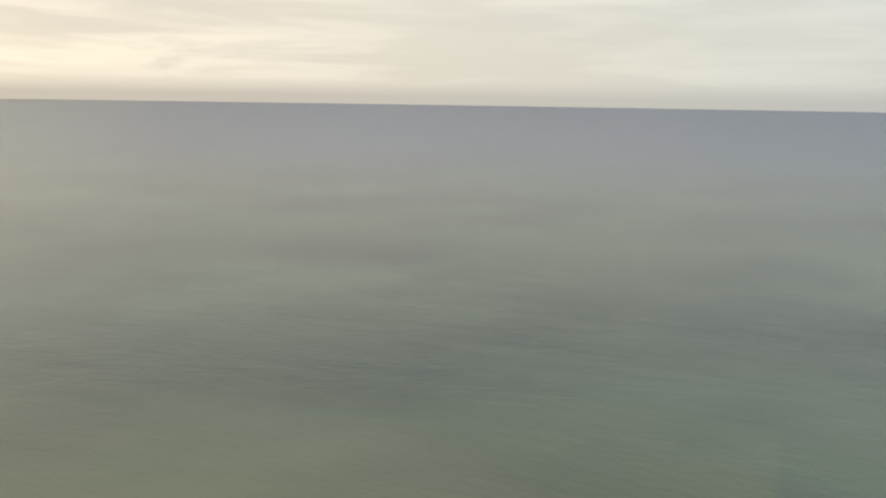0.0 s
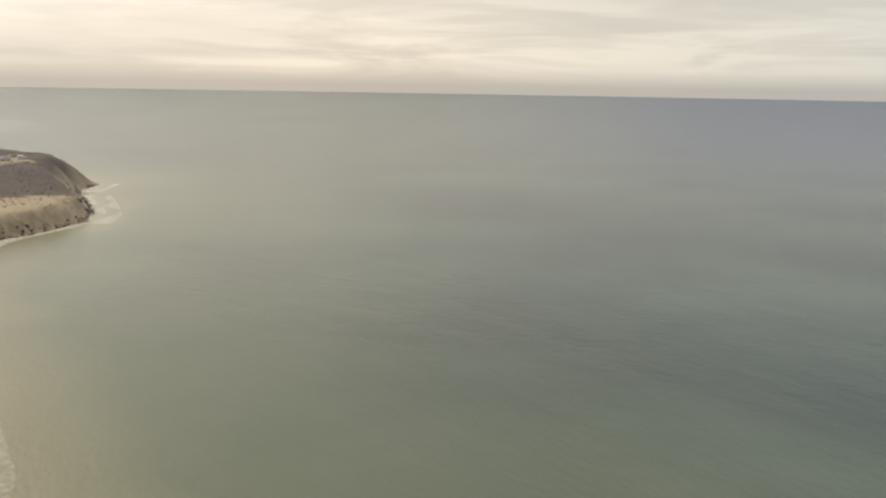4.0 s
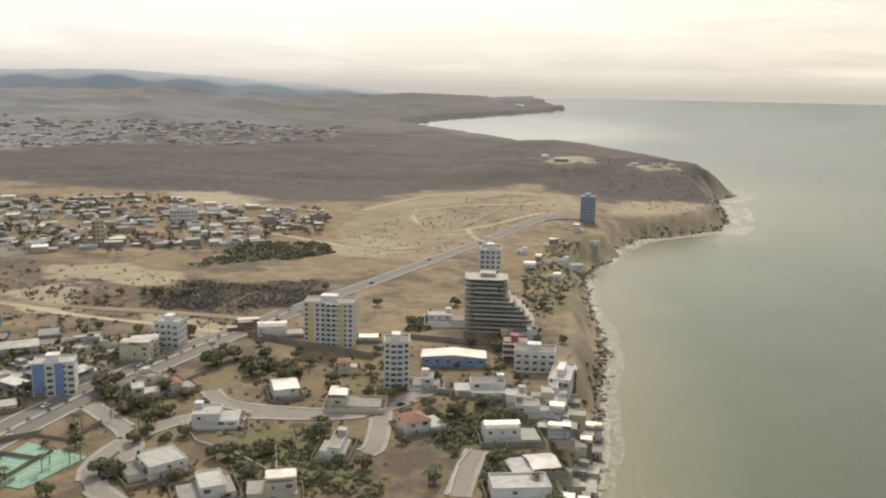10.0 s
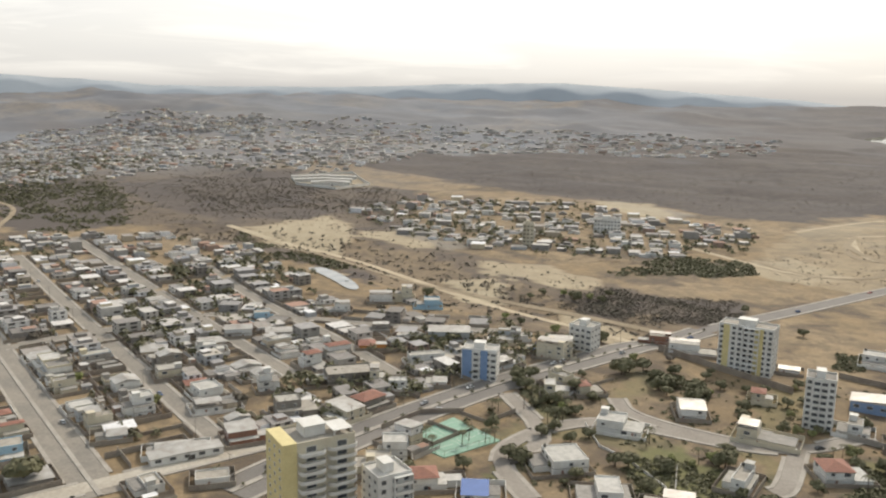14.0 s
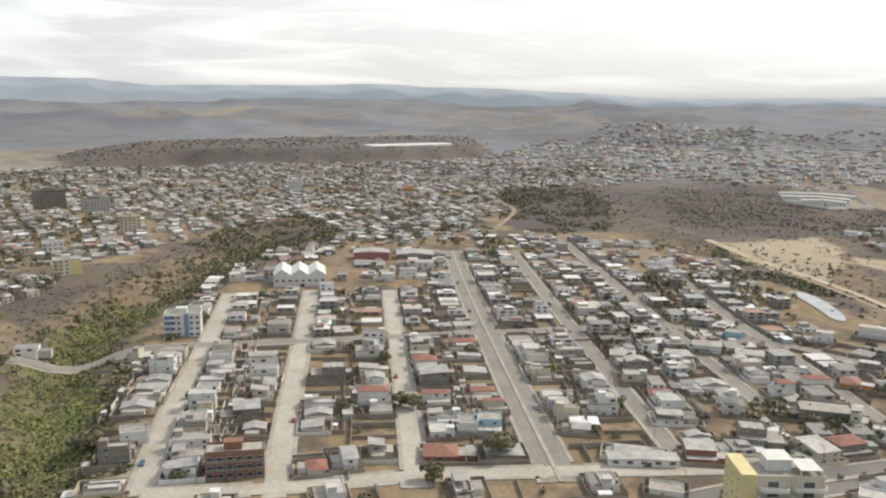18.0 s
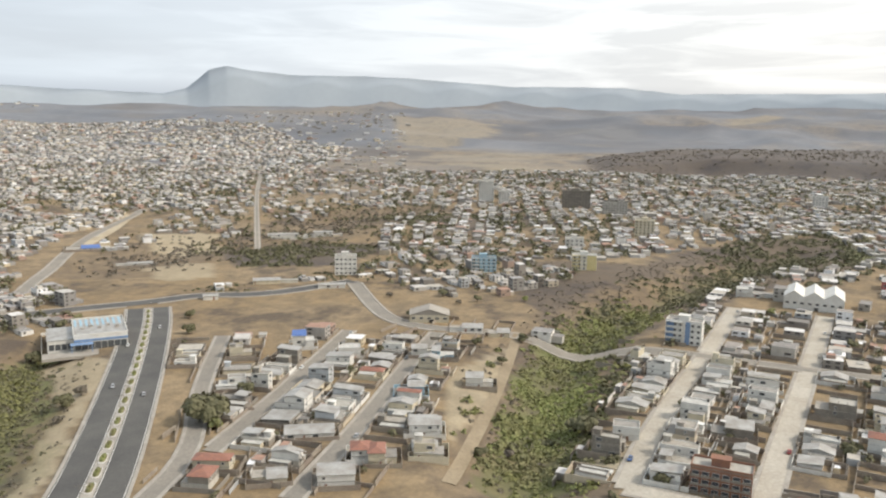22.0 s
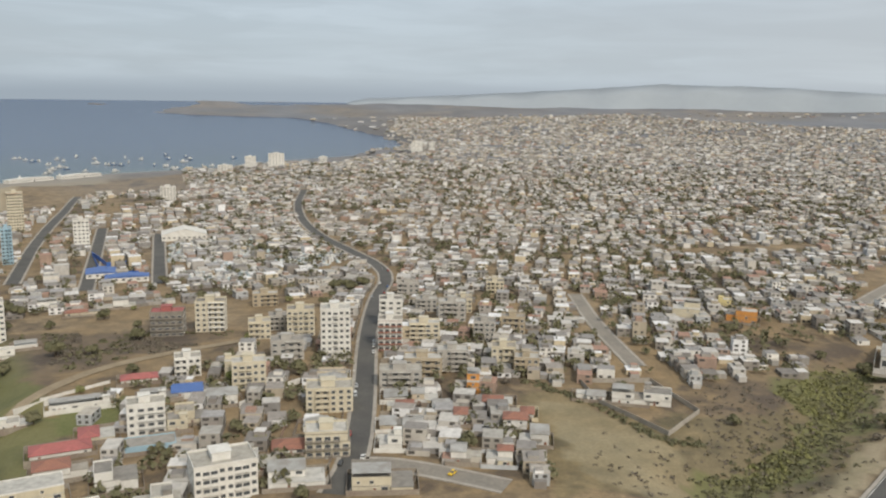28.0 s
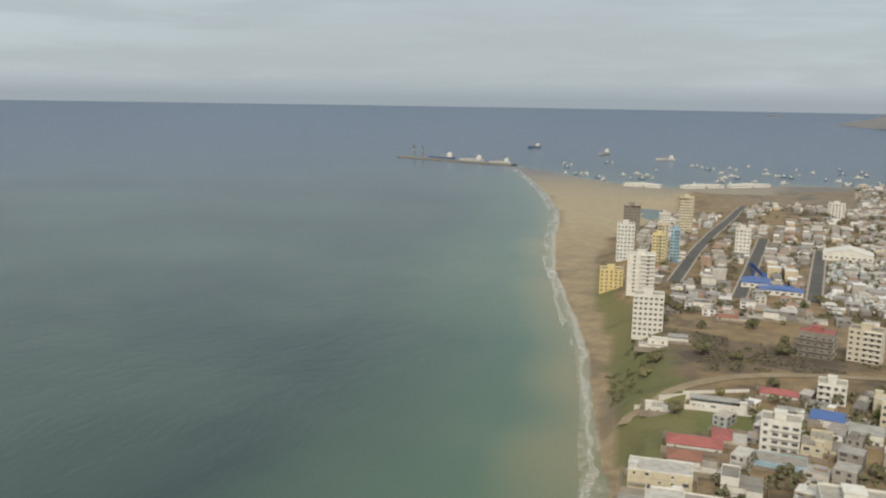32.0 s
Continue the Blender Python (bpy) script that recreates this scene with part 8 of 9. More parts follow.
def quarter(name, label, poly, ang, lot_u, lot_v, street, block_u, keep, tall, size=(6.5, 10), green=0.08):
    x, y = lattice(poly, ang, lot_u, lot_v, street, block_u, keep)
    r = np.hypot(x, y)
    grow = 1 + 0.55 * step(1300, 2600, r)
    k = RNG.rand(len(x)) < 1 / grow ** 2
    x, y, grow = x[k], y[k], grow[k]
    grove = (RNG.rand(len(x)) < green) | (wobble(x, y, 40, 36) + 0.6 * wobble(x, y, 15, 37) > 0.78)
    GROVES.append(np.stack([x[grove], y[grove], grow[grove]]))
    x, y, grow = x[~grove], y[~grove], grow[~grove]
    n = len(x)
    w, d = RNG.uniform(size[0], size[1] * 1.12, n) * grow, RNG.uniform(size[0] * 0.85, size[1], n) * grow
    fl = RNG.choice([1, 2, 2, 3, 4, 5], n, p=tall)
    fl = np.where((np.hypot(x, y) > 900) & (RNG.rand(n) < 0.6), np.minimum(fl, 2), fl)
    rot = radians(ang) + RNG.normal(0, 0.05, n)
    crowd(name, label, x, y, w, d, fl, rot)
    return n


def crowd(name, label, x, y, w, d, fl, rot):
    n = len(x)
    z = height(x, y)
    r = np.hypot(x, y)
    h = fl * 2.5 + RNG.uniform(-0.2, 0.5, n)
    bx = Boxes()
    bx.add(x, y, z, w, d, h, rot, 2.0)
    # a smaller upper room or stair head on many roofs
    k = RNG.rand(n) < 0.3
    ox = RNG.uniform(-2, 2, n)
    bx.add((x + ox)[k], (y + ox)[k], (z + h)[k], w[k] * 0.45, d[k] * 0.5, RNG.uniform(1.0, 2.5, k.sum()), rot[k], 0.0)
    # lean-to and yard rooms
    k = RNG.rand(n) < np.where(r > 1400, 0.1, 0.5)
    ang2 = rot + np.where(RNG.rand(n) < 0.5, 0, math.pi / 2)
    bx.add((x + np.cos(ang2) * w * 0.7)[k], (y + np.sin(ang2) * w * 0.7)[k], z[k], w[k] * 0.7, d[k] * 0.6, RNG.uniform(2.3, 3.2, k.sum()), rot[k], 2.0)
    # dark window and door openings, set proud of the wall
    near = r < 720
    for side in range(4):
        sa = rot + side * math.pi / 2
        half = np.where(side % 2 == 0, w, d) / 2
        wide = np.where(side % 2 == 0, d, w)
        for f_ in range(5):
            for off in (-0.27, 0.2):
                k = near & (fl > f_) & (RNG.rand(n) < 0.75)
                if not k.any():
                    continue
                qx = x + np.cos(sa) * half - np.sin(sa) * wide * off
                qy = y + np.sin(sa) * half + np.cos(sa) * wide * off
                bx.add(qx[k], qy[k], (z + 0.8 + 2.5 * f_)[k], np.full(k.sum(), 0.10), wide[k] * RNG.uniform(0.16, 0.3, k.sum()), np.full(k.sum(), 1.35), sa[k], 0.0, 2, 2)
    ob = new(name, bx.make(name, [M_WALL_FAR, M_ROOF_FAR, M_DARK]))
    tagged(ob, label, "houses", kind="stuff")


FLAT = [0.60, 0.27, 0.10, 0.025, 0.005, 0.0]
LOW = [0.58, 0.26, 0.12, 0.035, 0.005, 0.0]
MIXED = [0.46, 0.28, 0.17, 0.06, 0.02, 0.01]
NEARLY = "crowded plastered town houses with flat grey roofs"
quarter("town_houses", NEARLY, d_north, 64, 9.2, 9.6, 5, 9, 0.95, FLAT, (7.2, 9.6), 0.2)
quarter("town_houses", NEARLY, d_east, 12, 12, 12.5, 8, 7, 0.92, LOW, (7, 11.5), 0.17)
quarter("town_houses", "mixed low and taller plastered houses along narrow streets", d_right, 66, 10.5, 11, 6, 6, 0.92, MIXED, (7.5, 10.5), 0.12)
quarter("town_houses", "scattered white villas and houses on dry lots", d_midtown, 30, 18, 18, 9, 5, 0.7, LOW, (9, 15))
quarter("town_houses", "pale distant low houses on the plain", d_south_far, 35, 18, 20, 11, 6, 0.85, LOW, (8, 13))
quarter("town_houses", NEARLY, d_south_near, -15, 17, 19, 10, 6, 0.8, LOW, (9, 14))
quarter("town_houses", "low white and grey houses round the school", school_town, -15, 14, 15, 8, 6, 0.8, LOW, (8, 13), 0.3)
quarter("town_houses", "low plastered houses on dry lots behind the avenue", in_town, -15, 15, 17, 9, 6, 0.72, LOW, (8, 13), 0.2)
quarter("town_houses", NEARLY, d_west, 40, 13, 13, 8, 6, 0.85, LOW)
quarter("town_houses", NEARLY, d_coast, 95, 12, 12.5, 6, 7, 0.95, MIXED, (8.5, 12), 0.12)
quarter("town_houses", NEARLY, d_coast2, 75, 10.5, 11, 6, 5, 0.95, MIXED, (7, 10), 0.1)
quarter("town_houses", NEARLY, d_fill, 40, 14, 14, 9, 5, 0.75, LOW, (7, 11), 0.3)
quarter("town_houses", "low houses along the crossing road", d_strip, 40, 13, 13, 8, 6, 0.6, LOW)
quarter("town_houses", "scattered low houses on dry lots", d_low, -15, 15, 16, 9, 5, 0.5, LOW)
quarter("town_houses", "pale distant low houses on the plain", d_far, 20, 22, 24, 12, 6, 0.5, FLAT, (8, 14), 0.25)
quarter("town_houses", "pale distant low houses along the bay", d_far2, 60, 30, 30, 14, 6, 0.4, FLAT, (10, 18), 0.2)
quarter("town_houses", NEARLY, d_near_north, 70, 11.5, 12, 6, 5, 0.85, LOW, (7, 10.5), 0.14)
# lot walls along the streets
lt = np.array(LOTS)
lb = Boxes()
lrng = np.random.RandomState(44)
for kind_ in range(4):
    deep_ = 19.0
    if kind_ == 0:
        ex, ey, ww, dd = lt[:, 0] + lt[:, 2] * deep_ / 2 - lt[:, 3] * lt[:, 4] / 2, lt[:, 1] + lt[:, 3] * deep_ / 2 + lt[:, 2] * lt[:, 4] / 2, 0.2, deep_
    elif kind_ == 1:
        ex, ey, ww, dd = lt[:, 0] + lt[:, 2] * deep_ / 2 + lt[:, 3] * lt[:, 4] / 2, lt[:, 1] + lt[:, 3] * deep_ / 2 - lt[:, 2] * lt[:, 4] / 2, 0.2, deep_
    elif kind_ == 2:
        ex, ey, ww, dd = lt[:, 0], lt[:, 1], lt[:, 4] * 0.9, 0.2
    else:
        ex, ey, ww, dd = lt[:, 0] + lt[:, 2] * deep_, lt[:, 1] + lt[:, 3] * deep_, lt[:, 4] * 0.95, 0.2
    ok_ = clear_of_roads(ex, ey, 4 if kind_ < 2 else 0.6) & (lrng.rand(len(lt)) < (0.6, 0.45, 0.55, 0.6)[kind_])
    ok_ &= np.hypot(ex, ey) < 900
    for path_, deep2, wide in RAVINES:
        ok_ &= far_from(path_, ex, ey) > wide * 0.9
    rot_ = np.arctan2(-lt[:, 2], lt[:, 3])
    n_ok = int(ok_.sum())
    lb.add(ex[ok_], ey[ok_], height(ex[ok_], ey[ok_]), np.broadcast_to(ww, len(lt))[ok_] * 1.0, np.broadcast_to(dd, len(lt))[ok_] * 1.0, lrng.uniform(1.5, 2.6, n_ok), rot_[ok_], 1.5)
tagged(new("lot_walls", lb.make("lot_walls", [M_YARDWALL, M_YARDWALL])), "brown block walls between the dry house lots", "walls", kind="stuff")
# back rooms, sheds and yard walls behind the street rows
bk = np.array(BACK)
bb = Boxes()
zb_ = height(bk[:, 0], bk[:, 1])
nb_ = len(bk)
ra_ = np.radians(bk[:, 3])
okb = clear_of_roads(bk[:, 0], bk[:, 1], 2)
for k_ in range(2):
    q_ = okb & (RNG.rand(nb_) < 0.45)
    ox_, oy_ = RNG.uniform(-4, 4, nb_), RNG.uniform(-1.5, 3.5, nb_)
    bb.add((bk[:, 0] + ox_ * np.cos(ra_) - oy_ * np.sin(ra_))[q_], (bk[:, 1] + ox_ * np.sin(ra_) + oy_ * np.cos(ra_))[q_], zb_[q_], RNG.uniform(2.5, 6, q_.sum()), RNG.uniform(2, 5, q_.sum()), RNG.uniform(2.2, 3.3, q_.sum()), ra_[q_], 1.5)
bb.add((bk[:, 0] - 4 * np.sin(ra_))[okb], (bk[:, 1] + 4 * np.cos(ra_))[okb], zb_[okb], (bk[:, 2] + 3)[okb], np.full(okb.sum(), 0.2), np.full(okb.sum(), 1.9), ra_[okb], 1.5)
tagged(new("yard_sheds", bb.make("yard_sheds", [M_WALL_FAR, M_ROOF_FAR])), "back rooms, sheds and block walls in the yards", "sheds", kind="stuff")
fx = np.array(ROW_FAR)
crowd("town_houses", "low plastered houses along the farther streets", fx[:, 0], fx[:, 1], fx[:, 2], fx[:, 3], fx[:, 4].astype(int), np.radians(fx[:, 5]))
lg = lrng.rand(len(lt)) < 0.30
lx_, ly_ = lt[lg, 0] + lt[lg, 2] * 15 + lrng.normal(0, 2.5, lg.sum()), lt[lg, 1] + lt[lg, 3] * 15 + lrng.normal(0, 2.5, lg.sum())
ok_ = clear_of_roads(lx_, ly_, 2)
bushes("yard_trees", "dark green trees and shrubs in the house yards", lx_[ok_], ly_[ok_], lrng.uniform(1.5, 3.3, int(ok_.sum())), M_LEAF, 20, 1.3, 66, 0.8)
gv = np.concatenate(GROVES, 1)
g2 = np.repeat(gv, 2, 1)
g2[:2] += RNG.normal(0, 2.6, g2[:2].shape)
bushes("town_trees", "dark rounded trees on the empty lots of the town", g2[0], g2[1], RNG.uniform(1.7, 3.6, g2.shape[1]), M_LEAF, 15, 1.2, 64, 1.6)

# ---- trees between the far houses ----
tx, ty = [], []
for poly_, n_ in ((d_north, 3800), (d_east, 2700), (d_midtown, 420), (d_south_far, 500), (in_town, 420), (d_right, 160), (d_fill, 260), (d_coast, 420), (d_west, 110), (d_coast2, 110)):
    p_ = np.array(poly_, float)
    ax, ay = bush_rng.uniform(p_[:, 0].min(), p_[:, 0].max(), n_ * 12), bush_rng.uniform(p_[:, 1].min(), p_[:, 1].max(), n_ * 12)
    ok = inside(poly_, ax, ay) & (wobble(ax, ay, 90, 61) > -0.2) & (bush_rng.rand(n_ * 12) < 900 / np.hypot(ax, ay)) & ~inside(plateau, ax, ay) & (np.hypot(ax, ay) < 1900) & clear_of_roads(ax, ay, 1)
    tx.append(ax[ok][:n_])
    ty.append(ay[ok][:n_])
tx, ty = np.concatenate(tx), np.concatenate(ty)
far_grow = 1 + 0.35 * step(900, 2600, np.hypot(tx, ty))
bushes("town_trees", "dark green trees standing between the town houses", tx, ty, bush_rng.uniform(2.0, 4.2, len(tx)) * far_grow, M_LEAF, 13, 1.15, 62, 2.4)

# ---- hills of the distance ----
# the hills' blue-grey has the distance haze painted into it
M_HAZED_HILL = surface("distant_hill", (0.315, 0.350, 0.385), (0.290, 0.325, 0.360), 0.0025, 0.95, 0.03, 0.06, 0.0)


def hills(name, label, radius, az0, az1, crest, mat, deep=240):
    """A ridge seen against the sky: crest gives its height over the eye in degrees by azimuth."""
    az = np.arange(az0, az1, 0.15)
    e = crest(az) - 1.3 * (1 - step(az0, az0 + 7, az) * step(az1, az1 - 7, az))
    v, f = [], []
    n = len(az)
    for k, (dr, share) in enumerate(((-deep, -1), (-deep * 0.6, 0.35), (-deep * 0.3, 0.75), (0, 1.0), (60, -1))):
        for a, t in zip(az, e):
            r = radius + dr
            low = -1.4
            ang = low if share < 0 else low + (t - low) * (share + 0.08 * math.sin(a * 1.3 + k * 2) * (share < 1))
            v.append((-math.sin(radians(a)) * r, math.cos(radians(a)) * r, HC + r * math.tan(radians(ang))))
    for k in range(4):
        f += [(k * n + i, k * n + i + 1, (k + 1) * n + i + 1, (k + 1) * n + i) for i in range(n - 1)]
    tagged(new(name, mesh_of(name, v, f, [mat], smooth=True)), label, "hills", kind="structure")


def lumps(az, size, seed):
    return wobble(az * 10, az * 0 + 5, size * 10, seed)


CREST = [(-1, -0.5), (6, -0.5), (13, -0.3), (17, 0.15), (24, 0.6), (31, 0.9), (39, 0.75), (46, 0.4), (58, 0.3), (62, 0.65), (76, 1.05), (90, 0.75), (94, 1.15), (101, 1.08), (105, 1.4), (111, 1.68), (116, 1.65), (118, 1.8), (120, 2.1), (121.1, 1.85), (122.5, 0.7), (124, 0.3), (131, 0.5), (138, 0.95), (146, 1.15), (155, 0.5), (163, 0.1), (172, -0.3)]
far_crest = lambda a: np.interp(a, [c[0] for c in CREST], [c[1] for c in CREST]) + 0.05 * lumps(a, 3, 71) + 0.03 * lumps(a, 0.9, 72)
hills("backdrop_hills", "hills and a table mountain far inland, haze painted into their blue-grey colour", 4735, -1, 172, far_crest, M_HAZED_HILL)

# ---- surf ----
M_FOAM, nt, b = material("foam", 0.7)
b.inputs["Base Color"].default_value = (0.78, 0.76, 0.71, 1)
nt.links.new(ramp(nt, noise_of(nt, 0.8, 7.0, 0.75), ((0.42, 0.0), (0.72, 0.95))), b.inputs["Alpha"])


M_WASH, nt, b = material("thin_wash", 0.6)
b.inputs["Base Color"].default_value = (0.66, 0.65, 0.58, 1)
nt.links.new(ramp(nt, noise_of(nt, 0.22, 7.0, 0.7), ((0.40, 0.0), (0.75, 0.55))), b.inputs["Alpha"])


def surf(path, out, wide, seed, gaps=0.0, label="broken white surf along the shore", mat=M_FOAM, up=0.0):
    """Foam lines at a distance out from the shore; the water lies on the path's right."""
    p = np.array(resample(path, 3.0), float)
    d = np.gradient(p, axis=0)
    d /= np.maximum(np.linalg.norm(d, axis=1, keepdims=True), 1e-6)
    n = np.stack([d[:, 1], -d[:, 0]], 1)
    s = np.arange(len(p)) * 3.0
    o = out + 2.5 * wobble(s, s * 0 + 3, 60, seed) + 1.3 * wobble(s, s * 0 + 9, 13, seed + 1)
    w = np.maximum(0.5, wide * (0.8 + 0.5 * wobble(s, s * 0, 30, seed + 2) + 0.3 * wobble(s, s * 0 + 5, 8, seed + 2)))
    w = w * step(gaps - 1.3, gaps - 0.7, wobble(s, s * 0 + 1, 45, seed + 3)) + 0.05
    a, c = p + n * (o - w)[:, None], p + n * o[:, None]
    k = len(p)
    za, zb = rim(np.hypot(a[:, 0], a[:, 1]), 0.0), rim(np.hypot(c[:, 0], c[:, 1]), 0.0)
    v = [(x, y, z + 0.28 + up) for (x, y), z in zip(a, za)] + [(x, y, z + 0.12 + up) for (x, y), z in zip(c, zb)]
    f = [(i, i + 1, i + k + 1, i + k) for i in range(k - 1)]
    tagged(new("surf", mesh_of("surf", v, f, [mat], smooth=True)), label, "surf", kind="structure")


south_shore = coast_south
surf(south_shore, 2, 8, 81, 0.35)
surf(coast_south[11:], 16, 16, 89, 0.7, "white surf breaking on the headland's rocks")
surf(coast_south[14:], 38, 18, 93, 0.85, "white surf breaking on the headland's rocks")
north_shore = coast_north[::-1] + [coast_south[0]]
surf(north_shore, 3, 4.5, 97, 0.3, up=0.06)
surf(north_shore, 7, 12, 113, 0.1, "thin wash of foam running up the beach", M_WASH)
surf(south_shore, 8, 13, 117, 0.2, "thin wash of foam off the rocks", M_WASH)
surf(north_shore[3:8], 9, 5, 101, 0.8, "white breakers rolling to the beach")
surf(north_shore[:5], 12, 7, 105, 0.85, "white breakers rolling to the beach")


def shore_rocks(path, count, lo, hi, seed, label):
    """Broken rocks at the foot of the cliff, each a lumpy block."""
    rng = np.random.RandomState(seed)
    p = np.array(resample(path, 2.0))
    c = p[rng.randint(0, len(p), count)] + rng.normal(0, 3.0, (count, 2)) - np.array([3.0, 0])
    z = np.maximum(height(c[:, 0], c[:, 1]), -0.6)
    r = rng.uniform(lo, hi, count) * (1 - 0.5 * rng.rand(count))
    k = np.array([[-1, -1, -1], [1, -1, -1], [1, 1, -1], [-1, 1, -1], [-0.7, -0.7, 1], [0.7, -0.7, 1], [0.7, 0.7, 1], [-0.7, 0.7, 1]], float)
    v = k[None] * rng.uniform(0.55, 1.25, (count, 8, 3)) * np.stack([r, r * rng.uniform(0.6, 1.3, count), r * 0.55], 1)[:, None]
    v = v + np.stack([c[:, 0], c[:, 1], z], 1)[:, None]
    q = np.array([[0, 1, 5, 4], [1, 2, 6, 5], [2, 3, 7, 6], [3, 0, 4, 7], [4, 5, 6, 7]])
    f = (np.arange(count)[:, None, None] * 8 + q).reshape(-1, 4)
    ob = new("shore_rocks", mesh_of("shore_rocks", v.reshape(-1, 3).tolist(), f.tolist(), [M_ROCK]))
    tagged(ob, label, "rocks", kind="stuff")


M_ROCK = surface("shore_rock", (0.17, 0.135, 0.10), (0.11, 0.088, 0.068), 0.2, 0.9, 1.5, 0.5, 0.4)
shore_rocks(coast_south[:11], 900, 0.8, 2.6, 121, "dark brown broken rocks at the cliff's foot")
shore_rocks(coast_south[11:], 700, 1.2, 4.0, 122, "dark brown boulders round the headland")

# ---- tennis courts ----
M_COURT = surface("court_green", (0.26, 0.42, 0.32), (0.22, 0.37, 0.28), 0.08, 0.8, 1.0, 0.25)
cx_, cy_ = sum(p[0] for p in court) / 4, sum(p[1] for p in court) / 4
KZ = ground_z(cx_, cy_)
ct = thing("tennis_court", 0, 0, 0, "pale green double tennis court with white lines and fence", "tennis court", z=KZ)
quad = [Vector((*p, 0)) for p in court]
part("surface", mesh_of("surface", [tuple(p + Vector((0, 0, 0.35))) for p in quad] + [tuple(p + Vector((0, 0, -0.6))) for p in quad], [(3, 2, 1, 0), (0, 1, 5, 4), (1, 2, 6, 5), (2, 3, 7, 6), (3, 0, 4, 7)], [M_COURT]), ct)


def on_court(u, v):
    return quad[0].lerp(quad[1], u).lerp(quad[3].lerp(quad[2], u), v)


def strip(a, c, wide, z, h=0.02):
    d = (c - a).normalized()
    n = Vector((-d.y, d.x, 0)) * wide / 2
    p = [a - n, c - n, c + n, a + n]
    return [tuple(q + Vector((0, 0, z))) for q in p] + [tuple(q + Vector((0, 0, z + h))) for q in p]


BOXF = [(0, 1, 5, 4), (1, 2, 6, 5), (2, 3, 7, 6), (3, 0, 4, 7), (4, 5, 6, 7)]
for u0, u1 in ((0.06, 0.46), (0.54, 0.94)):
    for a, c in (((u0, 0.12), (u1, 0.12)), ((u0, 0.88), (u1, 0.88)), ((u0, 0.12), (u0, 0.88)), ((u1, 0.12), (u1, 0.88)), ((u0 + 0.06, 0.32), (u1 - 0.06, 0.32)), ((u0 + 0.06, 0.68), (u1 - 0.06, 0.68)), (((u0 + u1) / 2, 0.32), ((u0 + u1) / 2, 0.68))):
        part("court_line", mesh_of("court_line", strip(on_court(*a), on_court(*c), 0.14, 0.36), BOXF, [M_WHITE]), ct)
    part("net", mesh_of("net", strip(on_court(u0, 0.5), on_court(u1, 0.5), 0.08, 0.36, 1.0), BOXF, [M_DARK]), ct)
for i in range(4):
    a, c = quad[i], quad[(i + 1) % 4]
    for k in range(5):
        q = a.lerp(c, k / 5)
        part("fence_post", Solid().box(q.x - 0.05, q.y - 0.05, 0, q.x + 0.05, q.y + 0.05, 3.2).mesh("fence_post", M_CONCRETE), ct)
    part("fence_rail", mesh_of("fence_rail", strip(a, c, 0.08, 3.1, 0.08), BOXF, [M_CONCRETE]), ct)

# ---- planted beds and lamps on the dual road ----
BED = None
d_hw = np.array(hw)
s_hw = np.concatenate([[0], np.cumsum(np.linalg.norm(np.diff(d_hw, axis=0), axis=1))])
pos_ = 6.0
while pos_ < s_hw[-1] - 12:
    xa, ya = np.interp(pos_, s_hw, d_hw[:, 0]), np.interp(pos_, s_hw, d_hw[:, 1])
    xb, yb = np.interp(pos_ + 10, s_hw, d_hw[:, 0]), np.interp(pos_ + 10, s_hw, d_hw[:, 1])
    ang_ = math.degrees(math.atan2(yb - ya, xb - xa))
    bed = thing("planter_bed", (xa + xb) / 2, (ya + yb) / 2, ang_, "oval kerbed bed with green and yellow plants on the median", "planter", "beds on the median")
    if BED is None:
        s = Solid()
        n = 16
        ring = [(4.6 * math.copysign(abs(math.cos(k * math.tau / n)) ** 0.6, math.cos(k * math.tau / n)), 1.7 * math.copysign(abs(math.sin(k * math.tau / n)) ** 0.6, math.sin(k * math.tau / n))) for k in range(n)]
        kerb_v = [(x, y, z) for z, q in ((0.3, 1.0), (0.62, 1.0), (0.62, 0.9), (0.5, 0.9)) for x, y in [(a * q, c * q) for a, c in ring]]
        kerb_f = [(r * n + k, r * n + (k + 1) % n, (r + 1) * n + (k + 1) % n, (r + 1) * n + k) for r in range(3) for k in range(n)]
        soil = mesh_of("soil", [(x * 0.9, y * 0.9, 0.5) for x, y in ring], [tuple(range(n))], [M_DIRT])
        rng_ = random.Random(4)
        pv, pf = leaf_cloud(rng_, [(-2.5, 0, 0.8, 1.1, 0.6), (0, 0, 0.8, 1.2, 0.6), (2.5, 0, 0.8, 1.1, 0.6)], 70, 0.4)
        BED = (mesh_of("kerb", kerb_v, kerb_f, [M_WHITE]), soil, mesh_of("plants", pv, pf, [M_LEAF_BRIGHT]))
    for nm, data in zip(("kerb", "soil", "plants"), BED):
        part(nm, data, bed)
    pos_ += 13.5

LAMP = (Solid().cyl(0, 0, 0, 8.5, 0.11, 0.07, 6).mesh("pole", M_CONCRETE), Solid().box(-0.05, -2.0, 8.4, 0.05, 2.0, 8.5).mesh("arm", M_CONCRETE), Solid().box(-0.14, -2.5, 8.38, 0.14, -1.8, 8.52).mesh("lamp_head", M_WHITE))


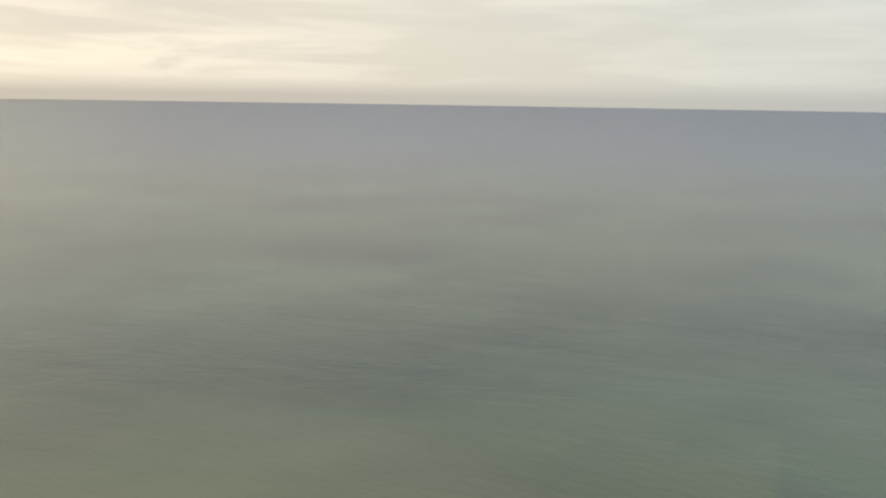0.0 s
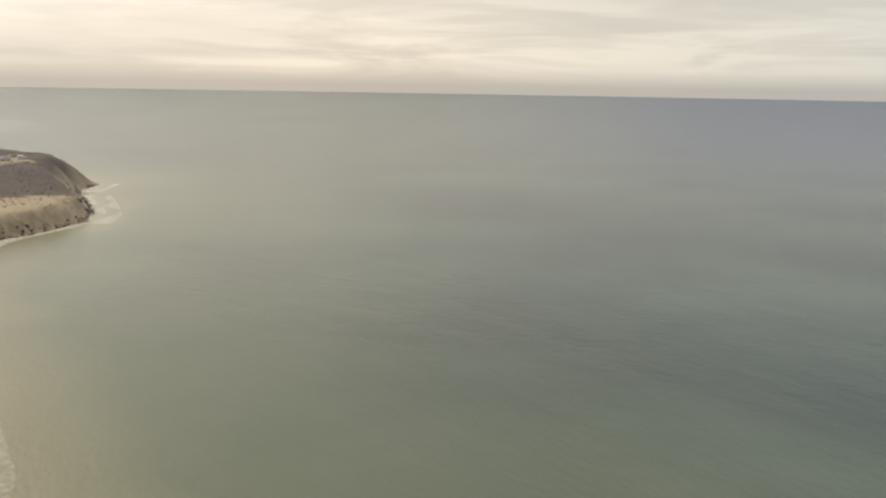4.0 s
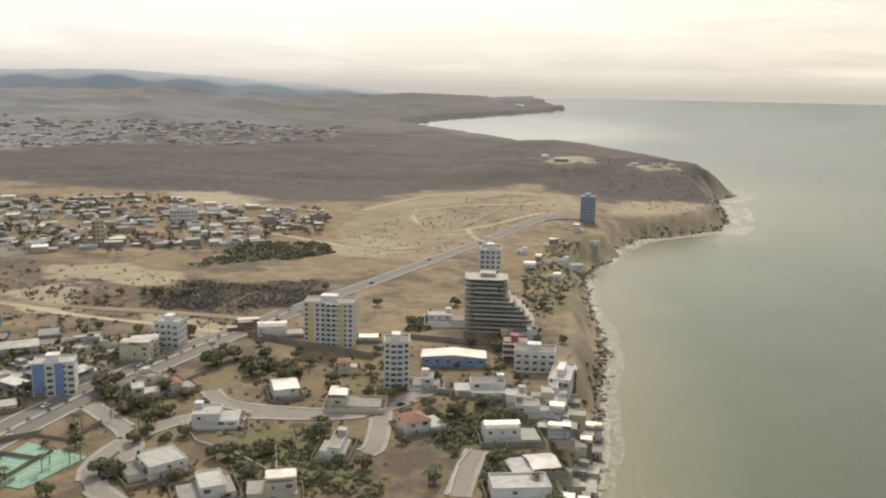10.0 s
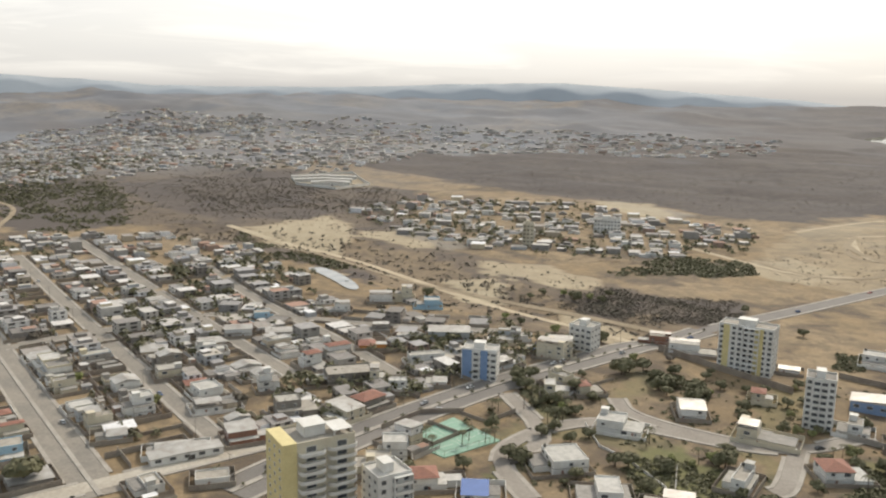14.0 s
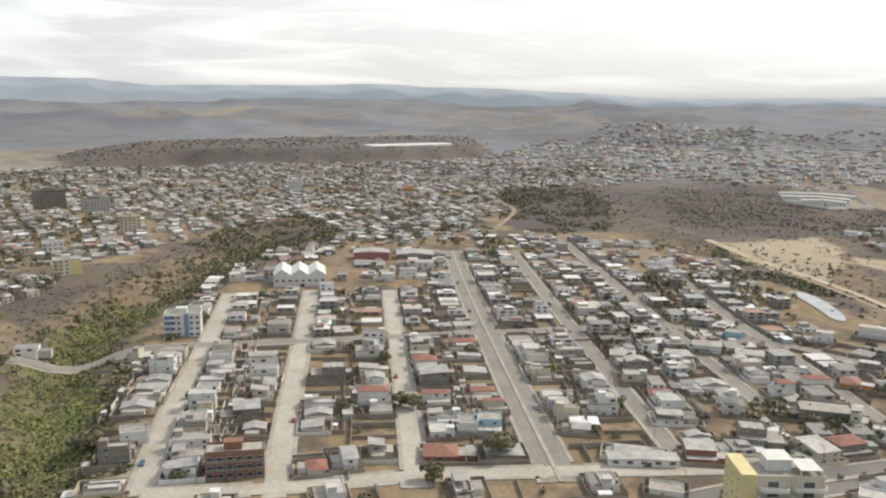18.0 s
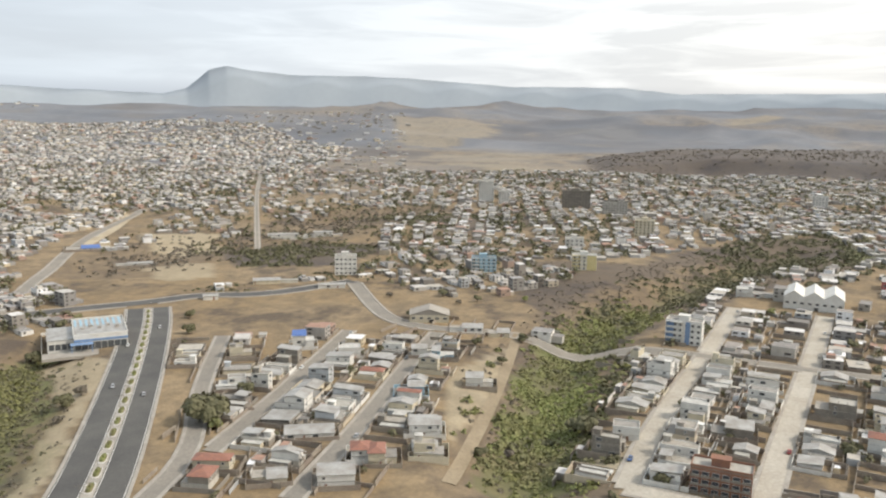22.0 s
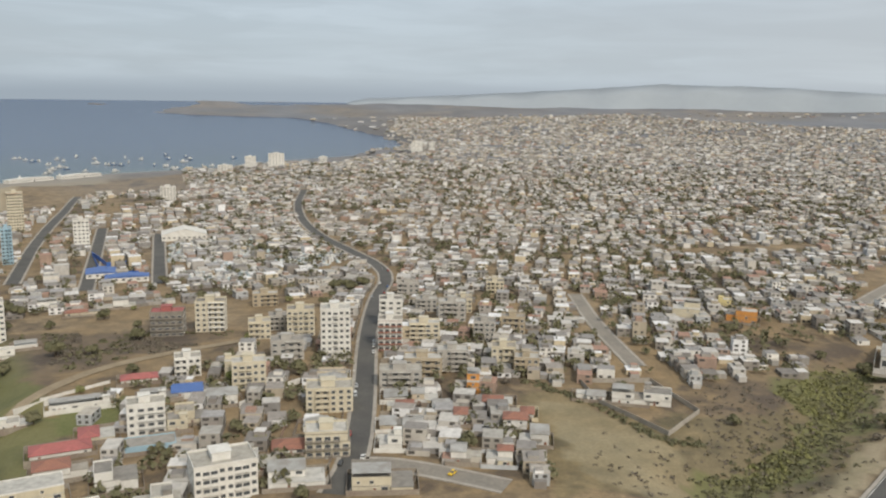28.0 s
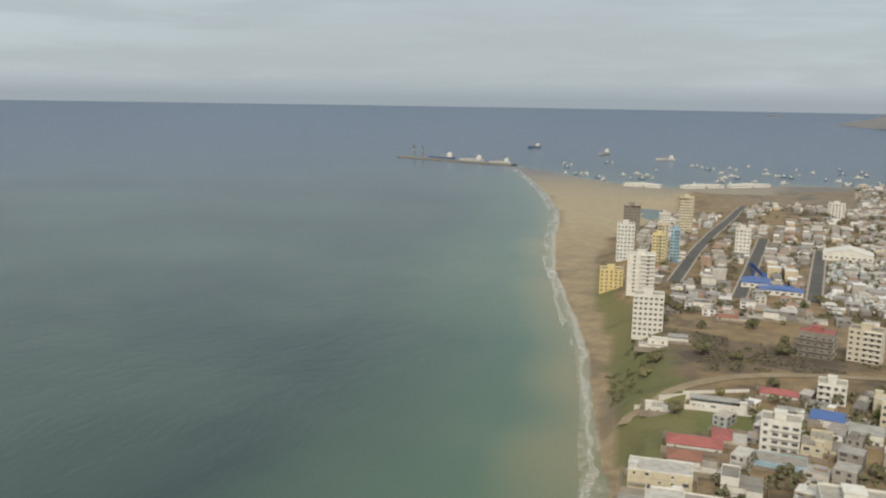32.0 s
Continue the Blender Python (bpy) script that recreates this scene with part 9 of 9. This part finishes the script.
def lamps(path, gap, off, label, start=8):
    p = resample(path, 1.0)
    for i in range(start, len(p) - 2, gap):
        (xa, ya), (xb, yb) = p[i - 1], p[i + 1]
        l_ = math.hypot(xb - xa, yb - ya)
        nx, ny = -(yb - ya) / l_, (xb - xa) / l_
        x, y = p[i][0] + nx * off, p[i][1] + ny * off
        lamp = thing("street_lamp", x, y, math.degrees(math.atan2(-nx, ny)), label, "street lamp", "lamps along the road", ground_z(x, y) + 0.3)
        part("pole", LAMP[0], lamp)
        part("lamp_head", LAMP[2], part("arm", LAMP[1], lamp))


lamps(highway, 30, 0, "tall grey street lamp on the planted median")
lamps(main_line[:7], 32, 11, "tall grey street lamp beside the avenue")
lamps(st_n[:6], 34, 7.6, "tall grey street lamp beside the avenue")
for path_ in (st_a, st_b, st_c, st_e, st_g, st_h):
    lamps(path_, 70, 6.2, "thin grey street lamp beside houses", 20)

# ---- stream in the dry valley ----
M_STREAM, nt, b = material("still_water", 0.12)
nt.links.new(ramp(nt, noise_of(nt, 0.08, 4.0, 0.6), ((0.35, (0.20, 0.22, 0.22)), (0.65, (0.30, 0.31, 0.30)))), b.inputs["Base Color"])
sv = [(x, y, ground_z(x, y) + 0.6) for x, y in resample(stream_bed + stream_bed[:1], 12.0)[:-1]]
sz = sorted(v_[2] for v_ in sv)[-1]
tagged(new("water", mesh_of("water", [(x, y, sz) for x, y, z in sv], [tuple(range(len(sv)))], [M_STREAM])), "pale still water in the stream bed", "stream", kind="structure")

# ---- walls round the plots ----
def boundary(path, h, mat, label):
    root = thing("boundary_wall", path[0][0], path[0][1], 0, label, "wall")
    o = Vector((*path[0], 0))
    z0 = root.matrix_basis.translation.z
    for a, c in zip(path, path[1:]):
        n = max(1, int(math.hypot(c[0] - a[0], c[1] - a[1]) / 9))
        for i in range(n):
            p, q = Vector((*a, 0)).lerp(Vector((*c, 0)), i / n), Vector((*a, 0)).lerp(Vector((*c, 0)), (i + 1) / n)
            z = ground_z((p.x + q.x) / 2, (p.y + q.y) / 2) - z0
            part("panel", mesh_of("panel", strip(p - o, q - o, 0.22, z - 1.2, h + 1.2), BOXF, [mat]), root)
            part("pier", Solid().box(p.x - o.x - 0.2, p.y - o.y - 0.2, z - 1.2, p.x - o.x + 0.2, p.y - o.y + 0.2, z + h + 0.25).mesh("pier", mat), root)


boundary(walled_yard + walled_yard[:1], 4.0, M_WHITE, "pale wall round the far works yard")
boundary(n_yard + n_yard[:1], 2.4, M_KERB, "pale wall round the white house's yard")
boundary(w_yel, 3.5, M_YARDWALL, "tall grey block wall beside the apartment slab")
boundary(w_grey, 3.0, M_YARDWALL, "grey block wall round a bare yard")
boundary(w_villa, 2.6, M_KERB, "pale plastered wall between the villa plots")
for p_ in (w_lane, w_garden, w_garden2):
    boundary(p_, 1.0, M_WHITE, "low white garden wall along the lane")
boundary(w_sea, 2.0, M_KERB, "pale sea wall on the rocky shore")
boundary(w_court, 2.4, M_YARDWALL, "grey wall behind the tennis court")
boundary(w_bluff, 1.6, M_WHITE, "white wall along the edge of the bluff")
boundary(w_avn, 3.0, M_WHITE, "white plastered wall along the street")
boundary(w_field, 2.4, M_WHITE, "white plastered wall by the dry field")

# ---- cars ----
M_TYRE = surface("tyre_rubber", (0.03, 0.03, 0.03), (0.04, 0.04, 0.04), 2.0, 0.9)
CAR_PAINT = [surface(n_, c_, tuple(k_ * 0.9 for k_ in c_), 0.5, 0.3, 3.0, 0.1, 0.0) for n_, c_ in (("car_white", (0.72, 0.72, 0.70)), ("car_dark", (0.05, 0.055, 0.06)), ("car_silver", (0.42, 0.43, 0.44)), ("car_red", (0.35, 0.04, 0.03)), ("car_yellow", (0.75, 0.50, 0.03)), ("car_blue", (0.06, 0.12, 0.28)))]


def car_body():
    prof = [(-2.1, 0.35), (-2.15, 0.75), (-1.95, 0.95), (-1.0, 1.0), (1.1, 0.98), (2.05, 0.85), (2.15, 0.5), (2.05, 0.32)]
    v = [(x, s * 0.86, z) for s in (-1, 1) for x, z in prof]
    n = len(prof)
    f = [tuple(range(n)), tuple(range(2 * n - 1, n - 1, -1))] + [(i, n + i, n + (i + 1) % n, (i + 1) % n) for i in range(n)]
    return v, f


def car_cabin():
    v = [(-1.75, -0.8, 0.97), (1.05, -0.8, 0.97), (1.05, 0.8, 0.97), (-1.75, 0.8, 0.97), (-1.3, -0.62, 1.48), (0.35, -0.62, 1.48), (0.35, 0.62, 1.48), (-1.3, 0.62, 1.48)]
    return v, BOXF[:4]


CABIN, CROOF = mesh_of("cabin_glass", *car_cabin(), [M_GLASS]), None
WHEEL = Solid().cyl(0, 0, -0.1, 0.1, 0.33, n=10).mesh("wheel", M_TYRE)
BODY = [mesh_of("body", *car_body(), [m_]) for m_ in CAR_PAINT]
ROOFS = [Solid().box(-1.28, -0.61, 1.47, 0.34, 0.61, 1.53).mesh("roof", m_) for m_ in CAR_PAINT]
CAR_WORDS = ("white", "black", "silver", "dark red", "yellow", "dark blue")


def car(x, y, ang, k):
    c = thing("car", x, y, ang, "%s saloon car on the street" % CAR_WORDS[k], "car", "cars on the streets", ground_z(x, y) + 0.32)
    part("body", BODY[k], c)
    part("cabin_glass", CABIN, c)
    part("roof", ROOFS[k], c)
    for px in (-1.35, 1.35):
        for s in (-1, 1):
            part("wheel", WHEEL, c, pose(px, s * 0.8, 0.33, 90, 0, 0))


car_rng = random.Random(31)


def traffic(path, n, off, lo=0.03, hi=0.97):
    p = resample(path, 1.0)
    for _ in range(n):
        i = int(len(p) * car_rng.uniform(lo, hi))
        i = min(max(i, 1), len(p) - 2)
        (xa, ya), (xb, yb) = p[i - 1], p[i + 1]
        l_ = math.hypot(xb - xa, yb - ya)
        s = car_rng.choice((-1, 1))
        x, y = p[i][0] - (yb - ya) / l_ * off * s, p[i][1] + (xb - xa) / l_ * off * s
        car(x, y, math.degrees(math.atan2(yb - ya, xb - xa)) + (180 if s > 0 else 0), car_rng.choice((0, 0, 1, 2, 2, 3, 5)))


traffic(st_n[:7], 16, 4.0)
traffic(main_line[:7], 8, 5.0)
traffic(main_line[6:], 3, 2.6)
traffic(highway, 4, 8.0)
for path_ in (st_a, st_b, st_c, st_e, st_g, st_h, st_x1):
    traffic(path_, 2, 3.2)
traffic(st_d, 5, 5.5)
traffic(villa_st, 2, 2.5)
car(-107, -284, 40, 4)

# ---- harbour ----
M_HULL = surface("hull_paint", (0.62, 0.62, 0.60), (0.45, 0.46, 0.47), 0.2, 0.5, 1.0, 0.3)
M_HULL_BLUE = surface("hull_blue", (0.10, 0.18, 0.32), (0.09, 0.14, 0.25), 0.2, 0.5, 1.0, 0.3)


def hull_mesh(l, w, h, mat):
    v, f = [], []
    n = 7
    for z, k in ((-0.6, 0.75), (h, 1.0)):
        for i in range(n):
            t = i / (n - 1)
            v.append((-l / 2 + l * t, w / 2 * k * math.sqrt(max(0.02, 1 - max(0, (t - 0.45) / 0.55) ** 2)), z + (0.25 * h if t > 0.8 and z > 0 else 0)))
        for i in range(n - 1, -1, -1):
            x, y, zz = v[len(v) - 1 - 2 * (n - 1 - i)]
            v.append((x, -y, zz))
    m = 2 * n
    f = [(i, (i + 1) % m, m + (i + 1) % m, m + i) for i in range(m)] + [tuple(range(m, 2 * m))]
    return mesh_of("hull", v, f, [mat])


BOATS = []
for l_, w_, h_, m_ in ((14, 4.5, 1.6, M_HULL), (22, 6, 2.4, M_HULL), (18, 5.5, 2.0, M_HULL_BLUE)):
    cab = Solid().box(-l_ * 0.25, -w_ * 0.3, h_, l_ * 0.05, w_ * 0.3, h_ + 2.4).box(-l_ * 0.2, -w_ * 0.22, h_ + 2.4, -l_ * 0.02, w_ * 0.22, h_ + 4.0).mesh("cabin", M_WHITE)
    mast = Solid().cyl(l_ * 0.12, 0, h_ * 0.5, h_ + 8, 0.18, 0.1, 5).mesh("mast", M_CONCRETE)
    BOATS.append((hull_mesh(l_, w_, h_, m_), cab, mast))
boat_rng = random.Random(17)
made = 0
while made < 64:
    a, r = radians(boat_rng.uniform(172, 197)), boat_rng.uniform(1850, 2500)
    x, y = -math.sin(a) * r, math.cos(a) * r
    q = np.array([x]), np.array([y])
    if inside(LAND, *q)[0] or far_from(COAST, *q)[0] < 25 or far_from(pier, *q)[0] < 40 or x > 720 or boat_rng.random() < (r - 1850) / 900:
        continue
    k = boat_rng.choice((0, 0, 1, 2))
    bt = thing("fishing_boat", x, y, boat_rng.uniform(0, 360), "%s fishing boat moored in the harbour" % ("small white", "larger white", "dark blue")[k], "boat", "boats in the harbour", float(rim(np.array([r]), 0.0)[0]))
    for nm, data in zip(("hull", "cabin", "mast"), BOATS[k]):
        part(nm, data, bt)
    made += 1


def ship(x, y, ang, l, label, mat):
    r = math.hypot(x, y)
    sh = thing("ship", x, y, ang, label, "ship", z=float(rim(np.array([r]), 0.0)[0]))
    part("hull", hull_mesh(l, l * 0.17, l * 0.075, mat), sh)
    h = l * 0.075
    part("superstructure", Solid().box(-l * 0.4, -l * 0.07, h, -l * 0.2, l * 0.07, h + l * 0.12).box(-l * 0.37, -l * 0.06, h + l * 0.12, -l * 0.25, l * 0.06, h + l * 0.17).mesh("superstructure", M_WHITE), sh)
    for px in (-0.05, 0.15, 0.32):
        part("mast", Solid().cyl(l * px, 0, h * 0.6, h + l * 0.16, l * 0.008, l * 0.004, 6).mesh("mast", M_CONCRETE), sh)
    part("deck_house", Solid().box(-l * 0.15, -l * 0.05, h, l * 0.25, l * 0.05, h + l * 0.03).mesh("deck_house", M_METAL), sh)


pier_p = resample(pier, 10)
pv, pf = ribbon(pier_p, -14, 14, 0.0)
pz = [float(rim(np.array([math.hypot(x, y)]), 0.0)[0]) for x, y, z in pv]
pv = [(x, y, z0 + 3.2) for (x, y, z), z0 in zip(pv, pz)]
k_ = len(pv)
pv += [(x, y, z - 5) for x, y, z in pv]
h_ = k_ // 2
pf += [(i, i + 1, i + 1 + k_, i + k_) for i in range(h_ - 1)] + [(i + h_, i + h_ + k_, i + h_ + k_ + 1, i + h_ + 1) for i in range(h_ - 1)]
tagged(new("pier", mesh_of("pier", pv, pf, [M_CONCRETE])), "long grey concrete breakwater pier", "pier", kind="structure")
ship(900, -2230, 12, 70, "white fishing ship moored at the pier", M_HULL)
ship(1010, -2265, 12, 80, "dark-hulled ship moored at the pier", M_HULL_BLUE)
ship(800, -2190, 20, 60, "white ship moored at the pier", M_HULL)
ship(640, -2750, 75, 70, "lone white ship anchored off the harbour", M_HULL)
ship(420, -2620, 30, 60, "lone white ship anchored off the harbour", M_HULL)
ship(930, -2900, 60, 60, "lone dark ship anchored off the harbour", M_HULL_BLUE)
for x_, y_ in ((1090, -2246), (1060, -2240)):
    cr = thing("harbour_crane", x_, y_, 20, "grey lattice crane on the pier", "crane", z=float(rim(np.array([math.hypot(x_, y_)]), 0.0)[0]) + 3.2)
    part("tower", Solid().box(-2, -2, 0, 2, 2, 22).mesh("tower", M_CONCRETE), cr)
    part("jib", Solid().slope(-1, 0, 1, 28, 20, 36, 1.5).mesh("jib", M_CONCRETE), cr)
    part("cab", Solid().box(-3, -3, 20, 3, 3, 24).mesh("cab", M_WHITE), cr)

# ---- cemetery and building site of the lower town ----
gx_, gy_ = scatter_in(cemetery, 1500, 66)
gb = Boxes()
n_ = len(gx_)
gb.add(gx_, gy_, height(gx_, gy_), bush_rng.uniform(2, 4.5, n_), bush_rng.uniform(1.5, 3, n_), bush_rng.uniform(1.0, 3.4, n_), radians(95) + bush_rng.normal(0, 0.1, n_), 1.0)
M_TOMB = painted("tomb_plaster", [(0.70, 0.70, 0.68), (0.60, 0.62, 0.62), (0.48, 0.58, 0.62), (0.42, 0.43, 0.43), (0.66, 0.64, 0.58), (0.35, 0.36, 0.37)], True)
tagged(new("tombs", gb.make("tombs", [M_TOMB, M_TOMB])), "crowded white and pale blue tombs of a cemetery", "tombs", kind="stuff")
KX, KY = sum(p[0] for p in blue_site) / 5, sum(p[1] for p in blue_site) / 5
bs = thing("screened_building_site", KX, KY, 0, "building site behind bright blue mesh screens", "building site")
for i in range(5):
    a, c = Vector((*blue_site[i], 0)) - Vector((KX, KY, 0)), Vector((*blue_site[(i + 1) % 5], 0)) - Vector((KX, KY, 0))
    part("screen", mesh_of("screen", strip(a, c, 0.3, -1.0, 5.0), BOXF, [surface("blue_mesh", (0.06, 0.16, 0.50), (0.05, 0.13, 0.42), 0.3, 0.7)] if i == 0 else [bpy.data.materials["blue_mesh"]]), bs)
